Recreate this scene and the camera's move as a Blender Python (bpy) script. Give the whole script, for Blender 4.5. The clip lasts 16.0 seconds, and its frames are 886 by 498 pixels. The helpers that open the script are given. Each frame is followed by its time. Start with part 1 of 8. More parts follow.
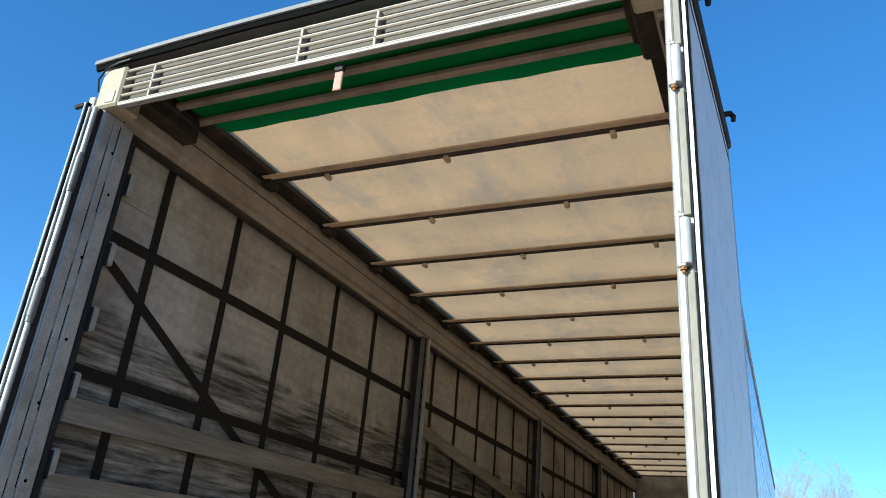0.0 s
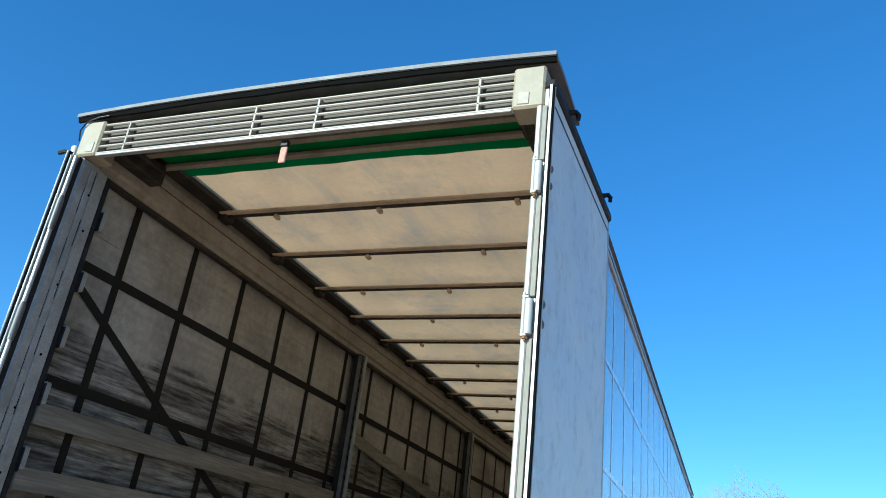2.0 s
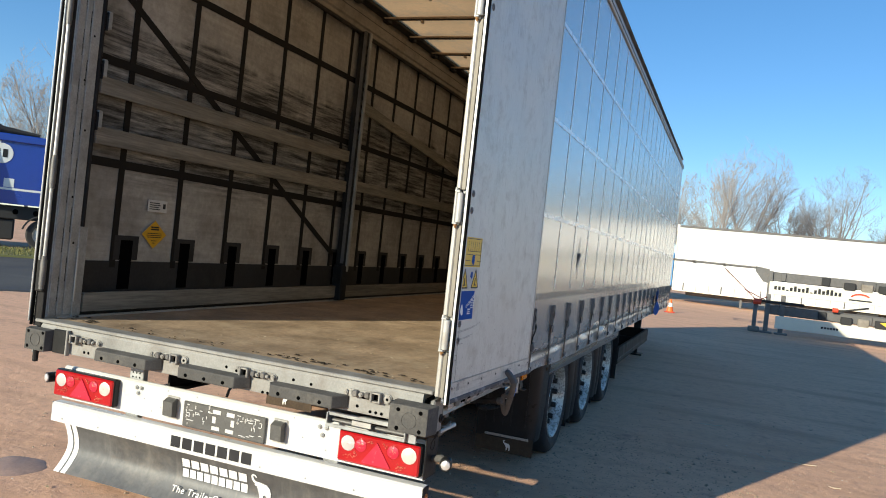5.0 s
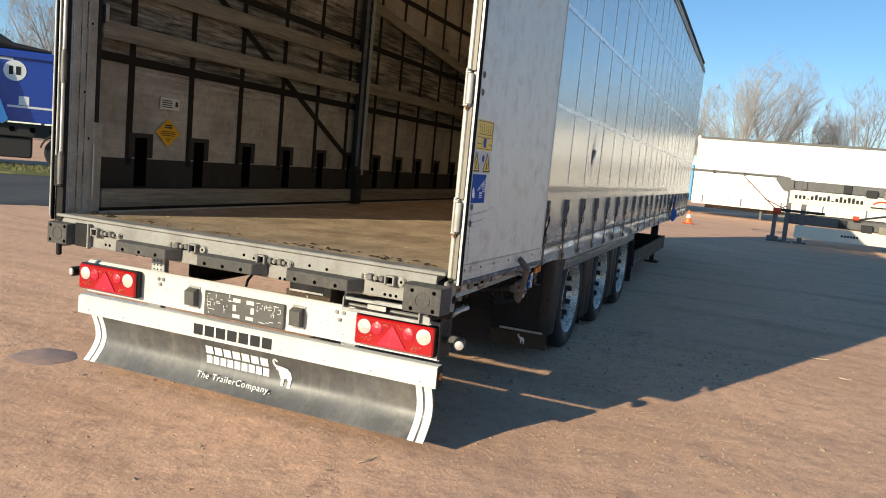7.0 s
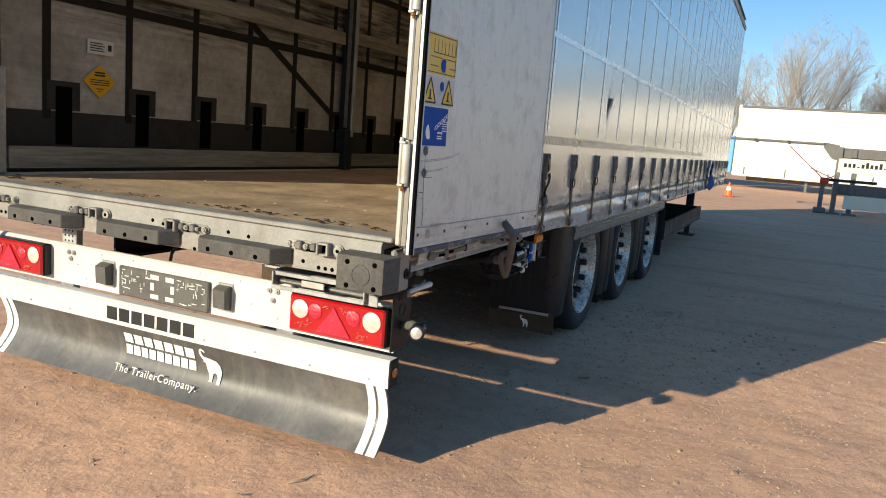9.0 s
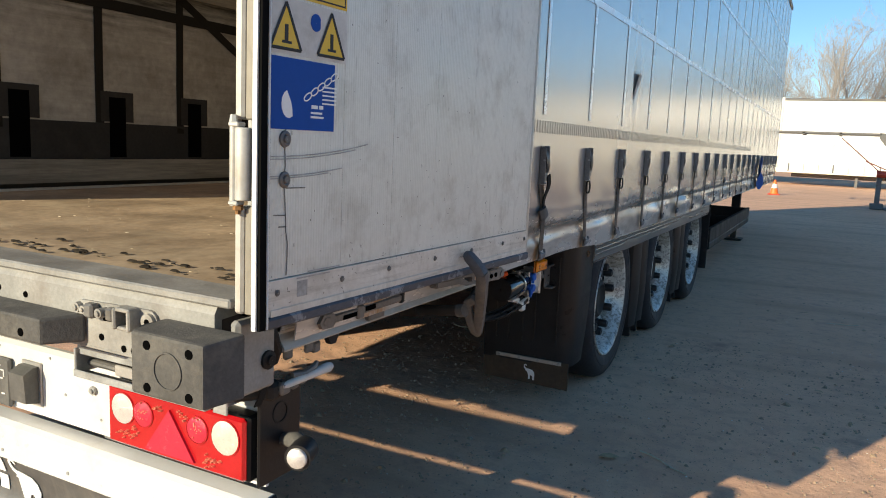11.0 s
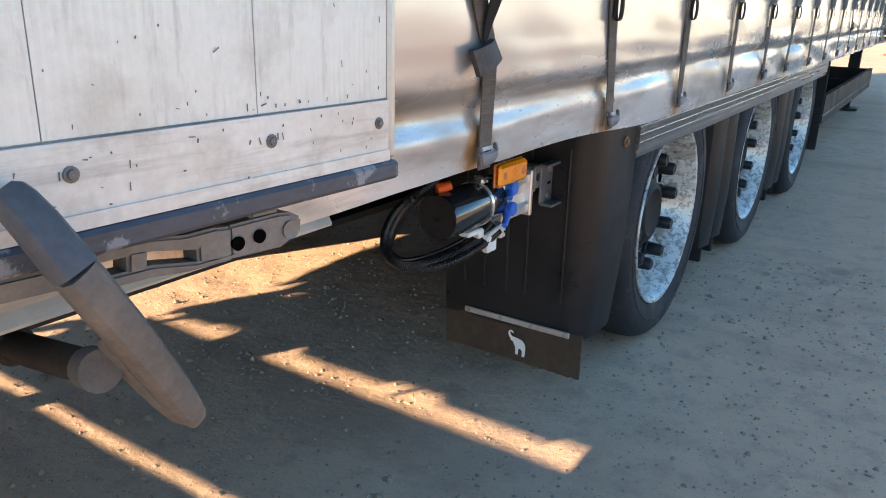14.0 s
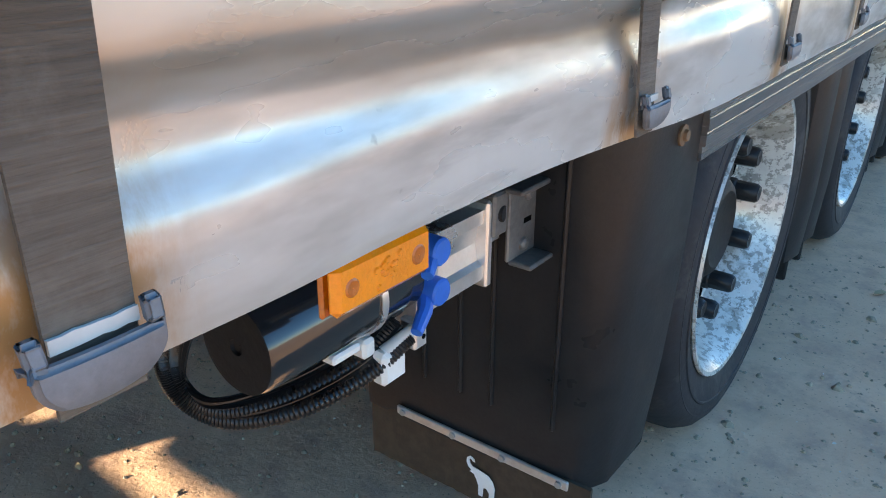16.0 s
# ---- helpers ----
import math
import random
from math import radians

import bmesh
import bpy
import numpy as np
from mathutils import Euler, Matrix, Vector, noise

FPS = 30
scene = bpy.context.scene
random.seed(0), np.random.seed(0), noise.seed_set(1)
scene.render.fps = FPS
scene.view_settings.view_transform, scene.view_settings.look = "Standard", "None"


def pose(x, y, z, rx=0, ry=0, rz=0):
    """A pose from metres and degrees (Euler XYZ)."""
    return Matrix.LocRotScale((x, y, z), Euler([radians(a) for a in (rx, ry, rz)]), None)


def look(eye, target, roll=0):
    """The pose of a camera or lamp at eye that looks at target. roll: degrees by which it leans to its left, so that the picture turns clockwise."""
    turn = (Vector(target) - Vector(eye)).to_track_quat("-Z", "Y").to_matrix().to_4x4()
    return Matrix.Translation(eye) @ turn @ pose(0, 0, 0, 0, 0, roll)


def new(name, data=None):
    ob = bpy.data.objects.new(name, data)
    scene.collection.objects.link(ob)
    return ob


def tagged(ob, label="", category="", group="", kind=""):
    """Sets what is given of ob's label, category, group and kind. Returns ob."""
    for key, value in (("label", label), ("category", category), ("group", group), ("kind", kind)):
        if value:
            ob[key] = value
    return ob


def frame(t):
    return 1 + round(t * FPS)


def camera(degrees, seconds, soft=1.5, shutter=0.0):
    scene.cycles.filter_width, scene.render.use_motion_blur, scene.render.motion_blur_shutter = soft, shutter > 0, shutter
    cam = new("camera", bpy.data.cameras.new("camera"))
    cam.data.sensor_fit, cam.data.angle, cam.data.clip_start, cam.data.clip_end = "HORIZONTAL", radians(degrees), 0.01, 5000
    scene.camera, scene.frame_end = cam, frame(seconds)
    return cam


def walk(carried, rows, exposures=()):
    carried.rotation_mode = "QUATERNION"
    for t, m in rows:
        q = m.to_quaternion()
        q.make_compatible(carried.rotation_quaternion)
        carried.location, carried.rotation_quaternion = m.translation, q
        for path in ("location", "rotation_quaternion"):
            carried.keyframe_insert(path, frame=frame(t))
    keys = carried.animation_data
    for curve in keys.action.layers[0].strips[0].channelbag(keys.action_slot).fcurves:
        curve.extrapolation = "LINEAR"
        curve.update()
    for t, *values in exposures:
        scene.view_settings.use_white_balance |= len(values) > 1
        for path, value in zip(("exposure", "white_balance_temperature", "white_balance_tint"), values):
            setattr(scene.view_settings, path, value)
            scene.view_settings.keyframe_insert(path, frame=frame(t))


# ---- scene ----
cam = camera(61.2, 16.0, soft=1.0)
PATH = [
    (0, (1.452, -1.98, 1.816), (0.673, -0.319, 2.612), 4.9),
    (0.5, (1.581, -2.166, 1.799), (0.796, -0.513, 2.606), 5.2),
    (1, (1.701, -2.308, 1.816), (0.918, -0.657, 2.629), 6.0),
    (1.5, (1.821, -2.436, 1.801), (1.079, -0.769, 2.62), 6.8),
    (2, (1.92, -2.539, 1.777), (1.229, -0.848, 2.592), 7.0),
    (2.5, (2.014, -2.647, 1.765), (1.347, -0.945, 2.575), 6.8),
    (3, (2.126, -2.799, 1.738), (1.442, -1.089, 2.519), 6.8),
    (3.5, (2.224, -2.931, 1.748), (1.508, -1.118, 2.196), 6.6),
    (4, (2.304, -3.035, 1.732), (1.582, -1.178, 1.91), 6.4),
    (4.2, (2.34, -3.095, 1.702), (1.62, -1.232, 1.81), 6.3),
    (6.3, (2.475, -3.293, 1.453), (1.767, -1.428, 1.312), 5.7),
    (6.5, (2.477, -3.285, 1.447), (1.778, -1.421, 1.251), 5.6),
    (7, (2.487, -3.257, 1.417), (1.75, -1.412, 1.184), 5.4),
    (7.5, (2.475, -3.092, 1.377), (1.709, -1.261, 1.132), 5.1),
    (8, (2.431, -2.889, 1.355), (1.64, -1.07, 1.099), 5.0),
    (8.5, (2.439, -2.63, 1.305), (1.626, -0.826, 1.019), 4.7),
    (9, (2.477, -2.357, 1.272), (1.658, -0.556, 0.975), 4.5),
    (9.5, (2.455, -2.08, 1.229), (1.635, -0.277, 0.952), 4.3),
    (9.7, (2.43, -1.954, 1.239), (1.602, -0.154, 0.966), 4.1),
    (11.8, (2.125, -0.693, 1.194), (1.164, 1.031, 0.869), 2.4),
    (12, (2.098, -0.595, 1.183), (1.127, 1.119, 0.842), 2.5),
    (12.5, (2.066, -0.300, 1.167), (1.071, 1.392, 0.784), 2.5),
    (13, (2.018, -0.040, 1.105), (0.996, 1.625, 0.677), 2.2),
    (13.5, (1.941, 0.237, 1.079), (0.914, 1.867, 0.545), 2.0),
    (14, (1.894, 0.481, 1.055), (0.863, 2.077, 0.43), 1.6),
    (14.5, (1.848, 0.78, 1.045), (0.807, 2.341, 0.353), 1.4),
    (15, (1.77, 0.966, 1.031), (0.714, 2.498, 0.297), 1.1),
    (15.5, (1.644, 1.195, 1.006), (0.574, 2.705, 0.247), 0.7),
    (16, (1.542, 1.435, 0.973), (0.451, 2.914, 0.184), 0.5),
]
# how the film's exposure drifts along the walk
EXPOSURES = [(0, 0.88, 5700, 2), (1.0, 0.80, 5500, 0), (2.0, 0.70, 5350, -2), (3.0, 0.67, 5300, -2), (3.5, 0.60, 5800, 3), (4.2, 0.57, 6400, 7), (6.5, 0.49, 7500, 10), (9.5, 0.55, 7650, 11), (11.8, 0.92, 7700, 10), (12.5, 1.42, 7800, 10), (13.2, 1.70, 7900, 11), (14.5, 2.14, 7950, 11), (16, 2.28, 7700, 9)]
walk(cam, [(t, look(eye, target, roll)) for t, eye, target, roll in PATH], EXPOSURES)

# ---- light ----
SUN_ELEV = 18.5
SUN_FROM = Vector((-0.400, -0.917, 0)).normalized()   # plan direction towards the sun
world = bpy.data.worlds.new("sky")
scene.world = world
world.use_nodes = True
wn = world.node_tree.nodes
sky = wn.new("ShaderNodeTexSky")
sky.sky_type = "NISHITA"
sky.sun_disc = False
sky.sun_elevation = radians(SUN_ELEV)
sky.sun_rotation = math.atan2(SUN_FROM.x, SUN_FROM.y)
sky.air_density, sky.dust_density, sky.ozone_density = 0.75, 0.0, 4.0
deep = wn.new("ShaderNodeHueSaturation")
deep.inputs["Hue"].default_value = 0.502
deep.inputs["Saturation"].default_value = 1.26
deep.inputs["Value"].default_value = 1.20
even = wn.new("ShaderNodeGamma")
even.inputs["Gamma"].default_value = 0.78
wn["Background"].inputs["Strength"].default_value = 0.15
world.node_tree.links.new(sky.outputs["Color"], even.inputs["Color"])
world.node_tree.links.new(even.outputs["Color"], deep.inputs["Color"])
world.node_tree.links.new(deep.outputs["Color"], wn["Background"].inputs["Color"])

sun_data = bpy.data.lights.new("sun", "SUN")
sun_data.energy, sun_data.angle, sun_data.color = 4.3, radians(0.55), (1.0, 0.965, 0.81)
sun = new("sun", sun_data)
sun_at = SUN_FROM * math.cos(radians(SUN_ELEV)) + Vector((0, 0, math.sin(radians(SUN_ELEV))))
sun.matrix_world = look(sun_at * 60, (0, 0, 0))

import itertools

# ---- tools ----
GROUND = -0.06


class Geo:
    """Collects vertices and faces of one part."""

    def __init__(self):
        self.v, self.f, self.m = [], [], []

    def add(self, verts, faces, mat=0):
        n = len(self.v)
        self.v += [tuple(p) for p in verts]
        self.f += [tuple(n + i for i in f) for f in faces]
        self.m += [mat] * len(faces)
        return self

    def box(self, x0, x1, y0, y1, z0, z1, b=0.0, m=None, mat=0):
        """A box with chamfered edges."""
        lo, hi = (x0, y0, z0), (x1, y1, z1)
        b = min(b, *(abs(h - l) * 0.45 for l, h in zip(lo, hi)))
        if b <= 0:
            vs = [(hi[0] if i & 1 else lo[0], hi[1] if i & 2 else lo[1], hi[2] if i & 4 else lo[2]) for i in range(8)]
            fs = [(0, 2, 3, 1), (4, 5, 7, 6), (0, 1, 5, 4), (2, 6, 7, 3), (0, 4, 6, 2), (1, 3, 7, 5)]
        else:
            vs, at = [], {}
            for c in itertools.product((0, 1), repeat=3):
                for a in range(3):
                    p = [(hi if c[k] else lo)[k] + (0 if k == a else (-b if c[k] else b)) for k in range(3)]
                    at[c, a] = len(vs)
                    vs.append(p)
            fs = []
            for a in range(3):
                u, w = [k for k in range(3) if k != a]
                for s in (0, 1):
                    ring = []
                    for cu, cw in ((0, 0), (1, 0), (1, 1), (0, 1)):
                        c = [0, 0, 0]
                        c[a], c[u], c[w] = s, cu, cw
                        ring.append(at[tuple(c), a])
                    fs.append(ring)
                for cu, cw in itertools.product((0, 1), repeat=2):
                    c0, c1 = [0, 0, 0], [0, 0, 0]
                    c0[u] = c1[u] = cu
                    c0[w] = c1[w] = cw
                    c1[a] = 1
                    fs.append((at[tuple(c0), u], at[tuple(c1), u], at[tuple(c1), w], at[tuple(c0), w]))
            for c in itertools.product((0, 1), repeat=3):
                fs.append((at[c, 0], at[c, 1], at[c, 2]))
            mid = [(l + h) / 2 for l, h in zip(lo, hi)]
            fs = [outward(vs, f, mid) for f in fs]
        if m is not None:
            vs = [m @ Vector(p) for p in vs]
        return self.add(vs, fs, mat)

    def tube(self, pts, r, n=10, caps=True, mat=0):
        """A round rod or hose along pts; r may be one radius or one a point."""
        pts = [Vector(p) for p in pts]
        rs = r if isinstance(r, (list, tuple)) else [r] * len(pts)
        ref, verts, faces = None, [], []
        for i, p in enumerate(pts):
            d = (pts[min(i + 1, len(pts) - 1)] - pts[max(i - 1, 0)]).normalized()
            if ref is None:
                ref = d.orthogonal().normalized()
            ref = (ref - d * ref.dot(d)).normalized()
            side = d.cross(ref)
            for k in range(n):
                a = 2 * math.pi * k / n
                verts.append(p + (ref * math.cos(a) + side * math.sin(a)) * rs[i])
        for i in range(len(pts) - 1):
            for k in range(n):
                faces.append((i * n + k, i * n + (k + 1) % n, (i + 1) * n + (k + 1) % n, (i + 1) * n + k))
        if caps:
            faces.append(tuple(range(n))[::-1])
            faces.append(tuple(range((len(pts) - 1) * n, len(pts) * n)))
        return self.add(verts, faces, mat)

    def prism(self, outline, axis, a, b, mat=0):
        """A flat outline (two coordinates a point, those left beside axis) drawn out along axis from a to b."""
        n, vs = len(outline), []
        for h in (a, b):
            for p in outline:
                q = list(p)
                q.insert(axis, h)
                vs.append(q)
        fs = [tuple(range(n))[::-1], tuple(range(n, 2 * n))]
        fs += [(i, (i + 1) % n, n + (i + 1) % n, n + i) for i in range(n)]
        return self.add(vs, fs, mat)

    def lathe(self, profile, axis_point, axis, n=32, mat=0):
        """Turns a profile of (distance along axis, radius) round an axis."""
        ax = Vector(axis).normalized()
        u = ax.orthogonal().normalized()
        w = ax.cross(u)
        o = Vector(axis_point)
        vs = [o + ax * h + (u * math.cos(2 * math.pi * k / n) + w * math.sin(2 * math.pi * k / n)) * r for h, r in profile for k in range(n)]
        fs = [(i * n + k, i * n + (k + 1) % n, (i + 1) * n + (k + 1) % n, (i + 1) * n + k) for i in range(len(profile) - 1) for k in range(n)]
        return self.add(vs, fs, mat)

    def sheet(self, fn, us, ws, thick=None, mat=0, back=None):
        """A surface fn(u, w); thick: a vector that gives it a back."""
        nu, nw = len(us), len(ws)
        vs = [Vector(fn(u, w)) for u in us for w in ws]
        quads = [(i * nw + j, (i + 1) * nw + j, (i + 1) * nw + j + 1, i * nw + j + 1) for i in range(nu - 1) for j in range(nw - 1)]
        self.add(vs, quads, mat)
        if thick is not None:
            t = Vector(thick)
            self.add([v + t for v in vs], [q[::-1] for q in quads], mat if back is None else back)
            n = len(vs)
            edge = [i * nw for i in range(nu)], [i * nw + nw - 1 for i in range(nu)], list(range(nw)), [(nu - 1) * nw + j for j in range(nw)]
            for line in edge:
                self.add([vs[k] for k in line] + [vs[k] + t for k in line], [(k, k + 1, len(line) + k + 1, len(line) + k) for k in range(len(line) - 1)], mat)
        return self

    def mesh(self, name, mats, smooth=False):
        me = bpy.data.meshes.new(name)
        me.from_pydata(self.v, [], self.f)
        for m in mats if isinstance(mats, (list, tuple)) else [mats]:
            me.materials.append(m)
        me.polygons.foreach_set("material_index", self.m)
        bm = bmesh.new()
        bm.from_mesh(me)
        bmesh.ops.remove_doubles(bm, verts=bm.verts, dist=0.00001)
        bmesh.ops.recalc_face_normals(bm, faces=bm.faces)
        bm.to_mesh(me)
        bm.free()
        if smooth:
            me.shade_smooth()
            me.set_sharp_from_angle(angle=radians(35))
        return me


def outward(vs, f, mid):
    a, b, c = (Vector(vs[i]) for i in f[:3])
    n = (b - a).cross(c - a)
    return tuple(f) if n.dot(a - Vector(mid)) > 0 else tuple(f)[::-1]


def part(name, geo, mats, parent, label="", smooth=False):
    """Links one mesh under a thing or under a part."""
    ob = new(name, geo.mesh(name, mats, smooth) if isinstance(geo, Geo) else geo)
    ob.parent = parent
    if label:
        tagged(ob, label)
    return ob


def thing(name, label, category, group="", kind="", at=None):
    """An Empty that holds the parts of a thing."""
    ob = new(name)
    ob.empty_display_size = 0.2
    if at is not None:
        ob.matrix_world = at
    return tagged(ob, label, category, group, kind)


def hull(name, parent, at=None):
    """A part that is made of sub-parts."""
    ob = new(name)
    ob.empty_display_size = 0.1
    ob.parent = parent
    if at is not None:
        ob.matrix_basis = at
    return ob


def lettering(name, text, size, m, material, parent, shear=0.0, depth=0.002, space=1.0, bold=0.0):
    cu = bpy.data.curves.new(name, "FONT")
    cu.body, cu.size, cu.shear, cu.extrude, cu.space_character, cu.offset = text, size, shear, depth, space, bold
    ob = new(name + "_draft", cu)
    dg = bpy.context.evaluated_depsgraph_get()
    me = bpy.data.meshes.new_from_object(ob.evaluated_get(dg))
    bpy.data.objects.remove(ob)
    me.materials.clear()
    me.materials.append(material)
    made = new(name, me)
    made.parent = parent
    made.matrix_basis = m
    return made

# ---- materials ----
def node(nt, kind, **sets):
    n = nt.nodes.new(kind)
    for k, v in sets.items():
        n.inputs[k].default_value = v
    return n


def surf(name, col, rough=0.5, metal=0.0, var=0.15, scale=3.0, fine=60.0, bump=0.05, dirt=None, dirt_scale=4.0, dirt_amount=0.5,
         stretch=(1, 1, 1), per_piece=0.0, trans=0.0, coat=0.0, spec=0.5, streak=None, depth=0.002, band=None, hard=False):
    """A painted, metal, wooden or woven surface: two scales of tone, worn patches of another colour, relief."""
    m = bpy.data.materials.new(name)
    m.use_nodes = True
    nt = m.node_tree
    L = nt.links.new
    bs = nt.nodes["Principled BSDF"]
    tc = nt.nodes.new("ShaderNodeTexCoord")
    mp = nt.nodes.new("ShaderNodeMapping")
    mp.inputs["Scale"].default_value = stretch
    L(tc.outputs["Object"], mp.inputs["Vector"])
    big = node(nt, "ShaderNodeTexNoise", Scale=scale, Detail=5.0, Roughness=0.6)
    small = node(nt, "ShaderNodeTexNoise", Scale=fine, Detail=4.0, Roughness=0.65)
    L(mp.outputs[0], big.inputs["Vector"])
    L(mp.outputs[0], small.inputs["Vector"])
    tone = node(nt, "ShaderNodeMapRange")
    tone.inputs["From Min"].default_value, tone.inputs["From Max"].default_value = 0.3, 0.7
    tone.inputs["To Min"].default_value, tone.inputs["To Max"].default_value = 1 - var, 1 + var
    L(big.outputs["Fac"], tone.inputs["Value"])
    grain = node(nt, "ShaderNodeMapRange")
    grain.inputs["From Min"].default_value, grain.inputs["From Max"].default_value = 0.3, 0.7
    grain.inputs["To Min"].default_value, grain.inputs["To Max"].default_value = 1 - var * 0.6, 1 + var * 0.6
    L(small.outputs["Fac"], grain.inputs["Value"])
    mul = nt.nodes.new("ShaderNodeMath")
    mul.operation = "MULTIPLY"
    L(tone.outputs[0], mul.inputs[0])
    L(grain.outputs[0], mul.inputs[1])
    last = mul.outputs[0]
    if per_piece:
        info = nt.nodes.new("ShaderNodeObjectInfo")
        pr = node(nt, "ShaderNodeMapRange")
        pr.inputs["To Min"].default_value, pr.inputs["To Max"].default_value = 1 - per_piece, 1 + per_piece
        L(info.outputs["Random"], pr.inputs["Value"])
        m2 = nt.nodes.new("ShaderNodeMath")
        m2.operation = "MULTIPLY"
        L(last, m2.inputs[0])
        L(pr.outputs[0], m2.inputs[1])
        last = m2.outputs[0]
    hue = node(nt, "ShaderNodeMix")
    hue.data_type, hue.blend_type = "RGBA", "MULTIPLY"
    hue.inputs[0].default_value = 1.0
    hue.inputs[6].default_value = (*col, 1)
    L(last, hue.inputs[7])
    out = hue.outputs[2]
    masks = []
    for tint, sc, amount, st in ([(dirt, dirt_scale, dirt_amount, (1, 1, 1))] if dirt else []) + ([streak] if streak else []):
        mq = nt.nodes.new("ShaderNodeMapping")
        mq.inputs["Scale"].default_value = st
        mq.inputs["Location"].default_value = (3.1, 7.7, 1.3)
        L(tc.outputs["Object"], mq.inputs["Vector"])
        pat = node(nt, "ShaderNodeTexNoise", Scale=sc, Detail=7.0, Roughness=0.7)
        L(mq.outputs[0], pat.inputs["Vector"])
        cut = node(nt, "ShaderNodeMapRange")
        cut.inputs["From Min"].default_value, cut.inputs["From Max"].default_value = 0.62 - 0.3 * amount, (0.66 - 0.3 * amount if hard else 0.80 - 0.2 * amount)
        cut.inputs["To Max"].default_value = min(1.0, 0.35 + amount * 0.6)
        L(pat.outputs["Fac"], cut.inputs["Value"])
        got = cut.outputs[0]
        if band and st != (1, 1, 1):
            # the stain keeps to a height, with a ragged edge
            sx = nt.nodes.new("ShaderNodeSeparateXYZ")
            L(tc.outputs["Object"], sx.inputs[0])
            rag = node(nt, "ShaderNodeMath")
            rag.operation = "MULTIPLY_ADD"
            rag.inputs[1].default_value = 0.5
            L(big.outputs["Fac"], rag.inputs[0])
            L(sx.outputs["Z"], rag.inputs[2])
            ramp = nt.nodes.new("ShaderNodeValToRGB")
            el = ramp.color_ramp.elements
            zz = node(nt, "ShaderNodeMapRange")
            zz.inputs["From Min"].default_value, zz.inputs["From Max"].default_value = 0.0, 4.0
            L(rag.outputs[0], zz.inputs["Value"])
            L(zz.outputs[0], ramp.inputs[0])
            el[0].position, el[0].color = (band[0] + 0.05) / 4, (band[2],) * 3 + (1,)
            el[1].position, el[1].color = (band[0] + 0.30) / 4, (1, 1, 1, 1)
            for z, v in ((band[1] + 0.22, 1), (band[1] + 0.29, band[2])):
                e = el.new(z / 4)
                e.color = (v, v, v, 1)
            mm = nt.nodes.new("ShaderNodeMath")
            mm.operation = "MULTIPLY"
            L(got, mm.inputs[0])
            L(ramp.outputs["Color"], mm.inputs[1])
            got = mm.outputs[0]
        mx = node(nt, "ShaderNodeMix")
        mx.data_type = "RGBA"
        L(got, mx.inputs[0])
        L(out, mx.inputs[6])
        mx.inputs[7].default_value = (*tint, 1)
        out = mx.outputs[2]
        masks.append(cut.outputs[0])
    L(out, bs.inputs["Base Color"])
    rr = node(nt, "ShaderNodeMapRange")
    rr.inputs["From Min"].default_value, rr.inputs["From Max"].default_value = 0.3, 0.7
    rr.inputs["To Min"].default_value, rr.inputs["To Max"].default_value = max(0.03, rough - 0.12), min(1, rough + 0.12)
    L(big.outputs["Fac"], rr.inputs["Value"])
    L(rr.outputs[0], bs.inputs["Roughness"])
    bs.inputs["Metallic"].default_value = metal
    if metal > 0.2 and dirt:
        # dirt lies dull on the metal
        dull = nt.nodes.new("ShaderNodeMath")
        dull.operation = "MULTIPLY_ADD"
        dull.inputs[1].default_value, dull.inputs[2].default_value = -0.8 * metal, metal
        L(masks[0], dull.inputs[0])
        L(dull.outputs[0], bs.inputs["Metallic"])
    bs.inputs["Specular IOR Level"].default_value = spec
    bs.inputs["Coat Weight"].default_value = coat
    bs.inputs["Coat Roughness"].default_value = 0.08
    if bump:
        bp = node(nt, "ShaderNodeBump", Strength=min(1.0, bump * 4), Distance=depth)
        L(small.outputs["Fac"], bp.inputs["Height"])
        L(bp.outputs[0], bs.inputs["Normal"])
    if trans:
        tr = nt.nodes.new("ShaderNodeBsdfTranslucent")
        L(out, tr.inputs["Color"])
        ms = nt.nodes.new("ShaderNodeMixShader")
        ms.inputs[0].default_value = trans
        L(bs.outputs[0], ms.inputs[1])
        L(tr.outputs[0], ms.inputs[2])
        L(ms.outputs[0], nt.nodes["Material Output"].inputs["Surface"])
    return m


def lens(name, col, rough=0.15, trans=0.6, cell=160.0):
    """A coloured moulded lamp lens."""
    m = surf(name, col, rough, 0, 0.1, 8, cell, 0.15, coat=0.6)
    bs = m.node_tree.nodes["Principled BSDF"]
    bs.inputs["Subsurface Weight"].default_value = trans * 0.3
    bs.inputs["Subsurface Radius"].default_value = (0.01, 0.005, 0.003)
    return m


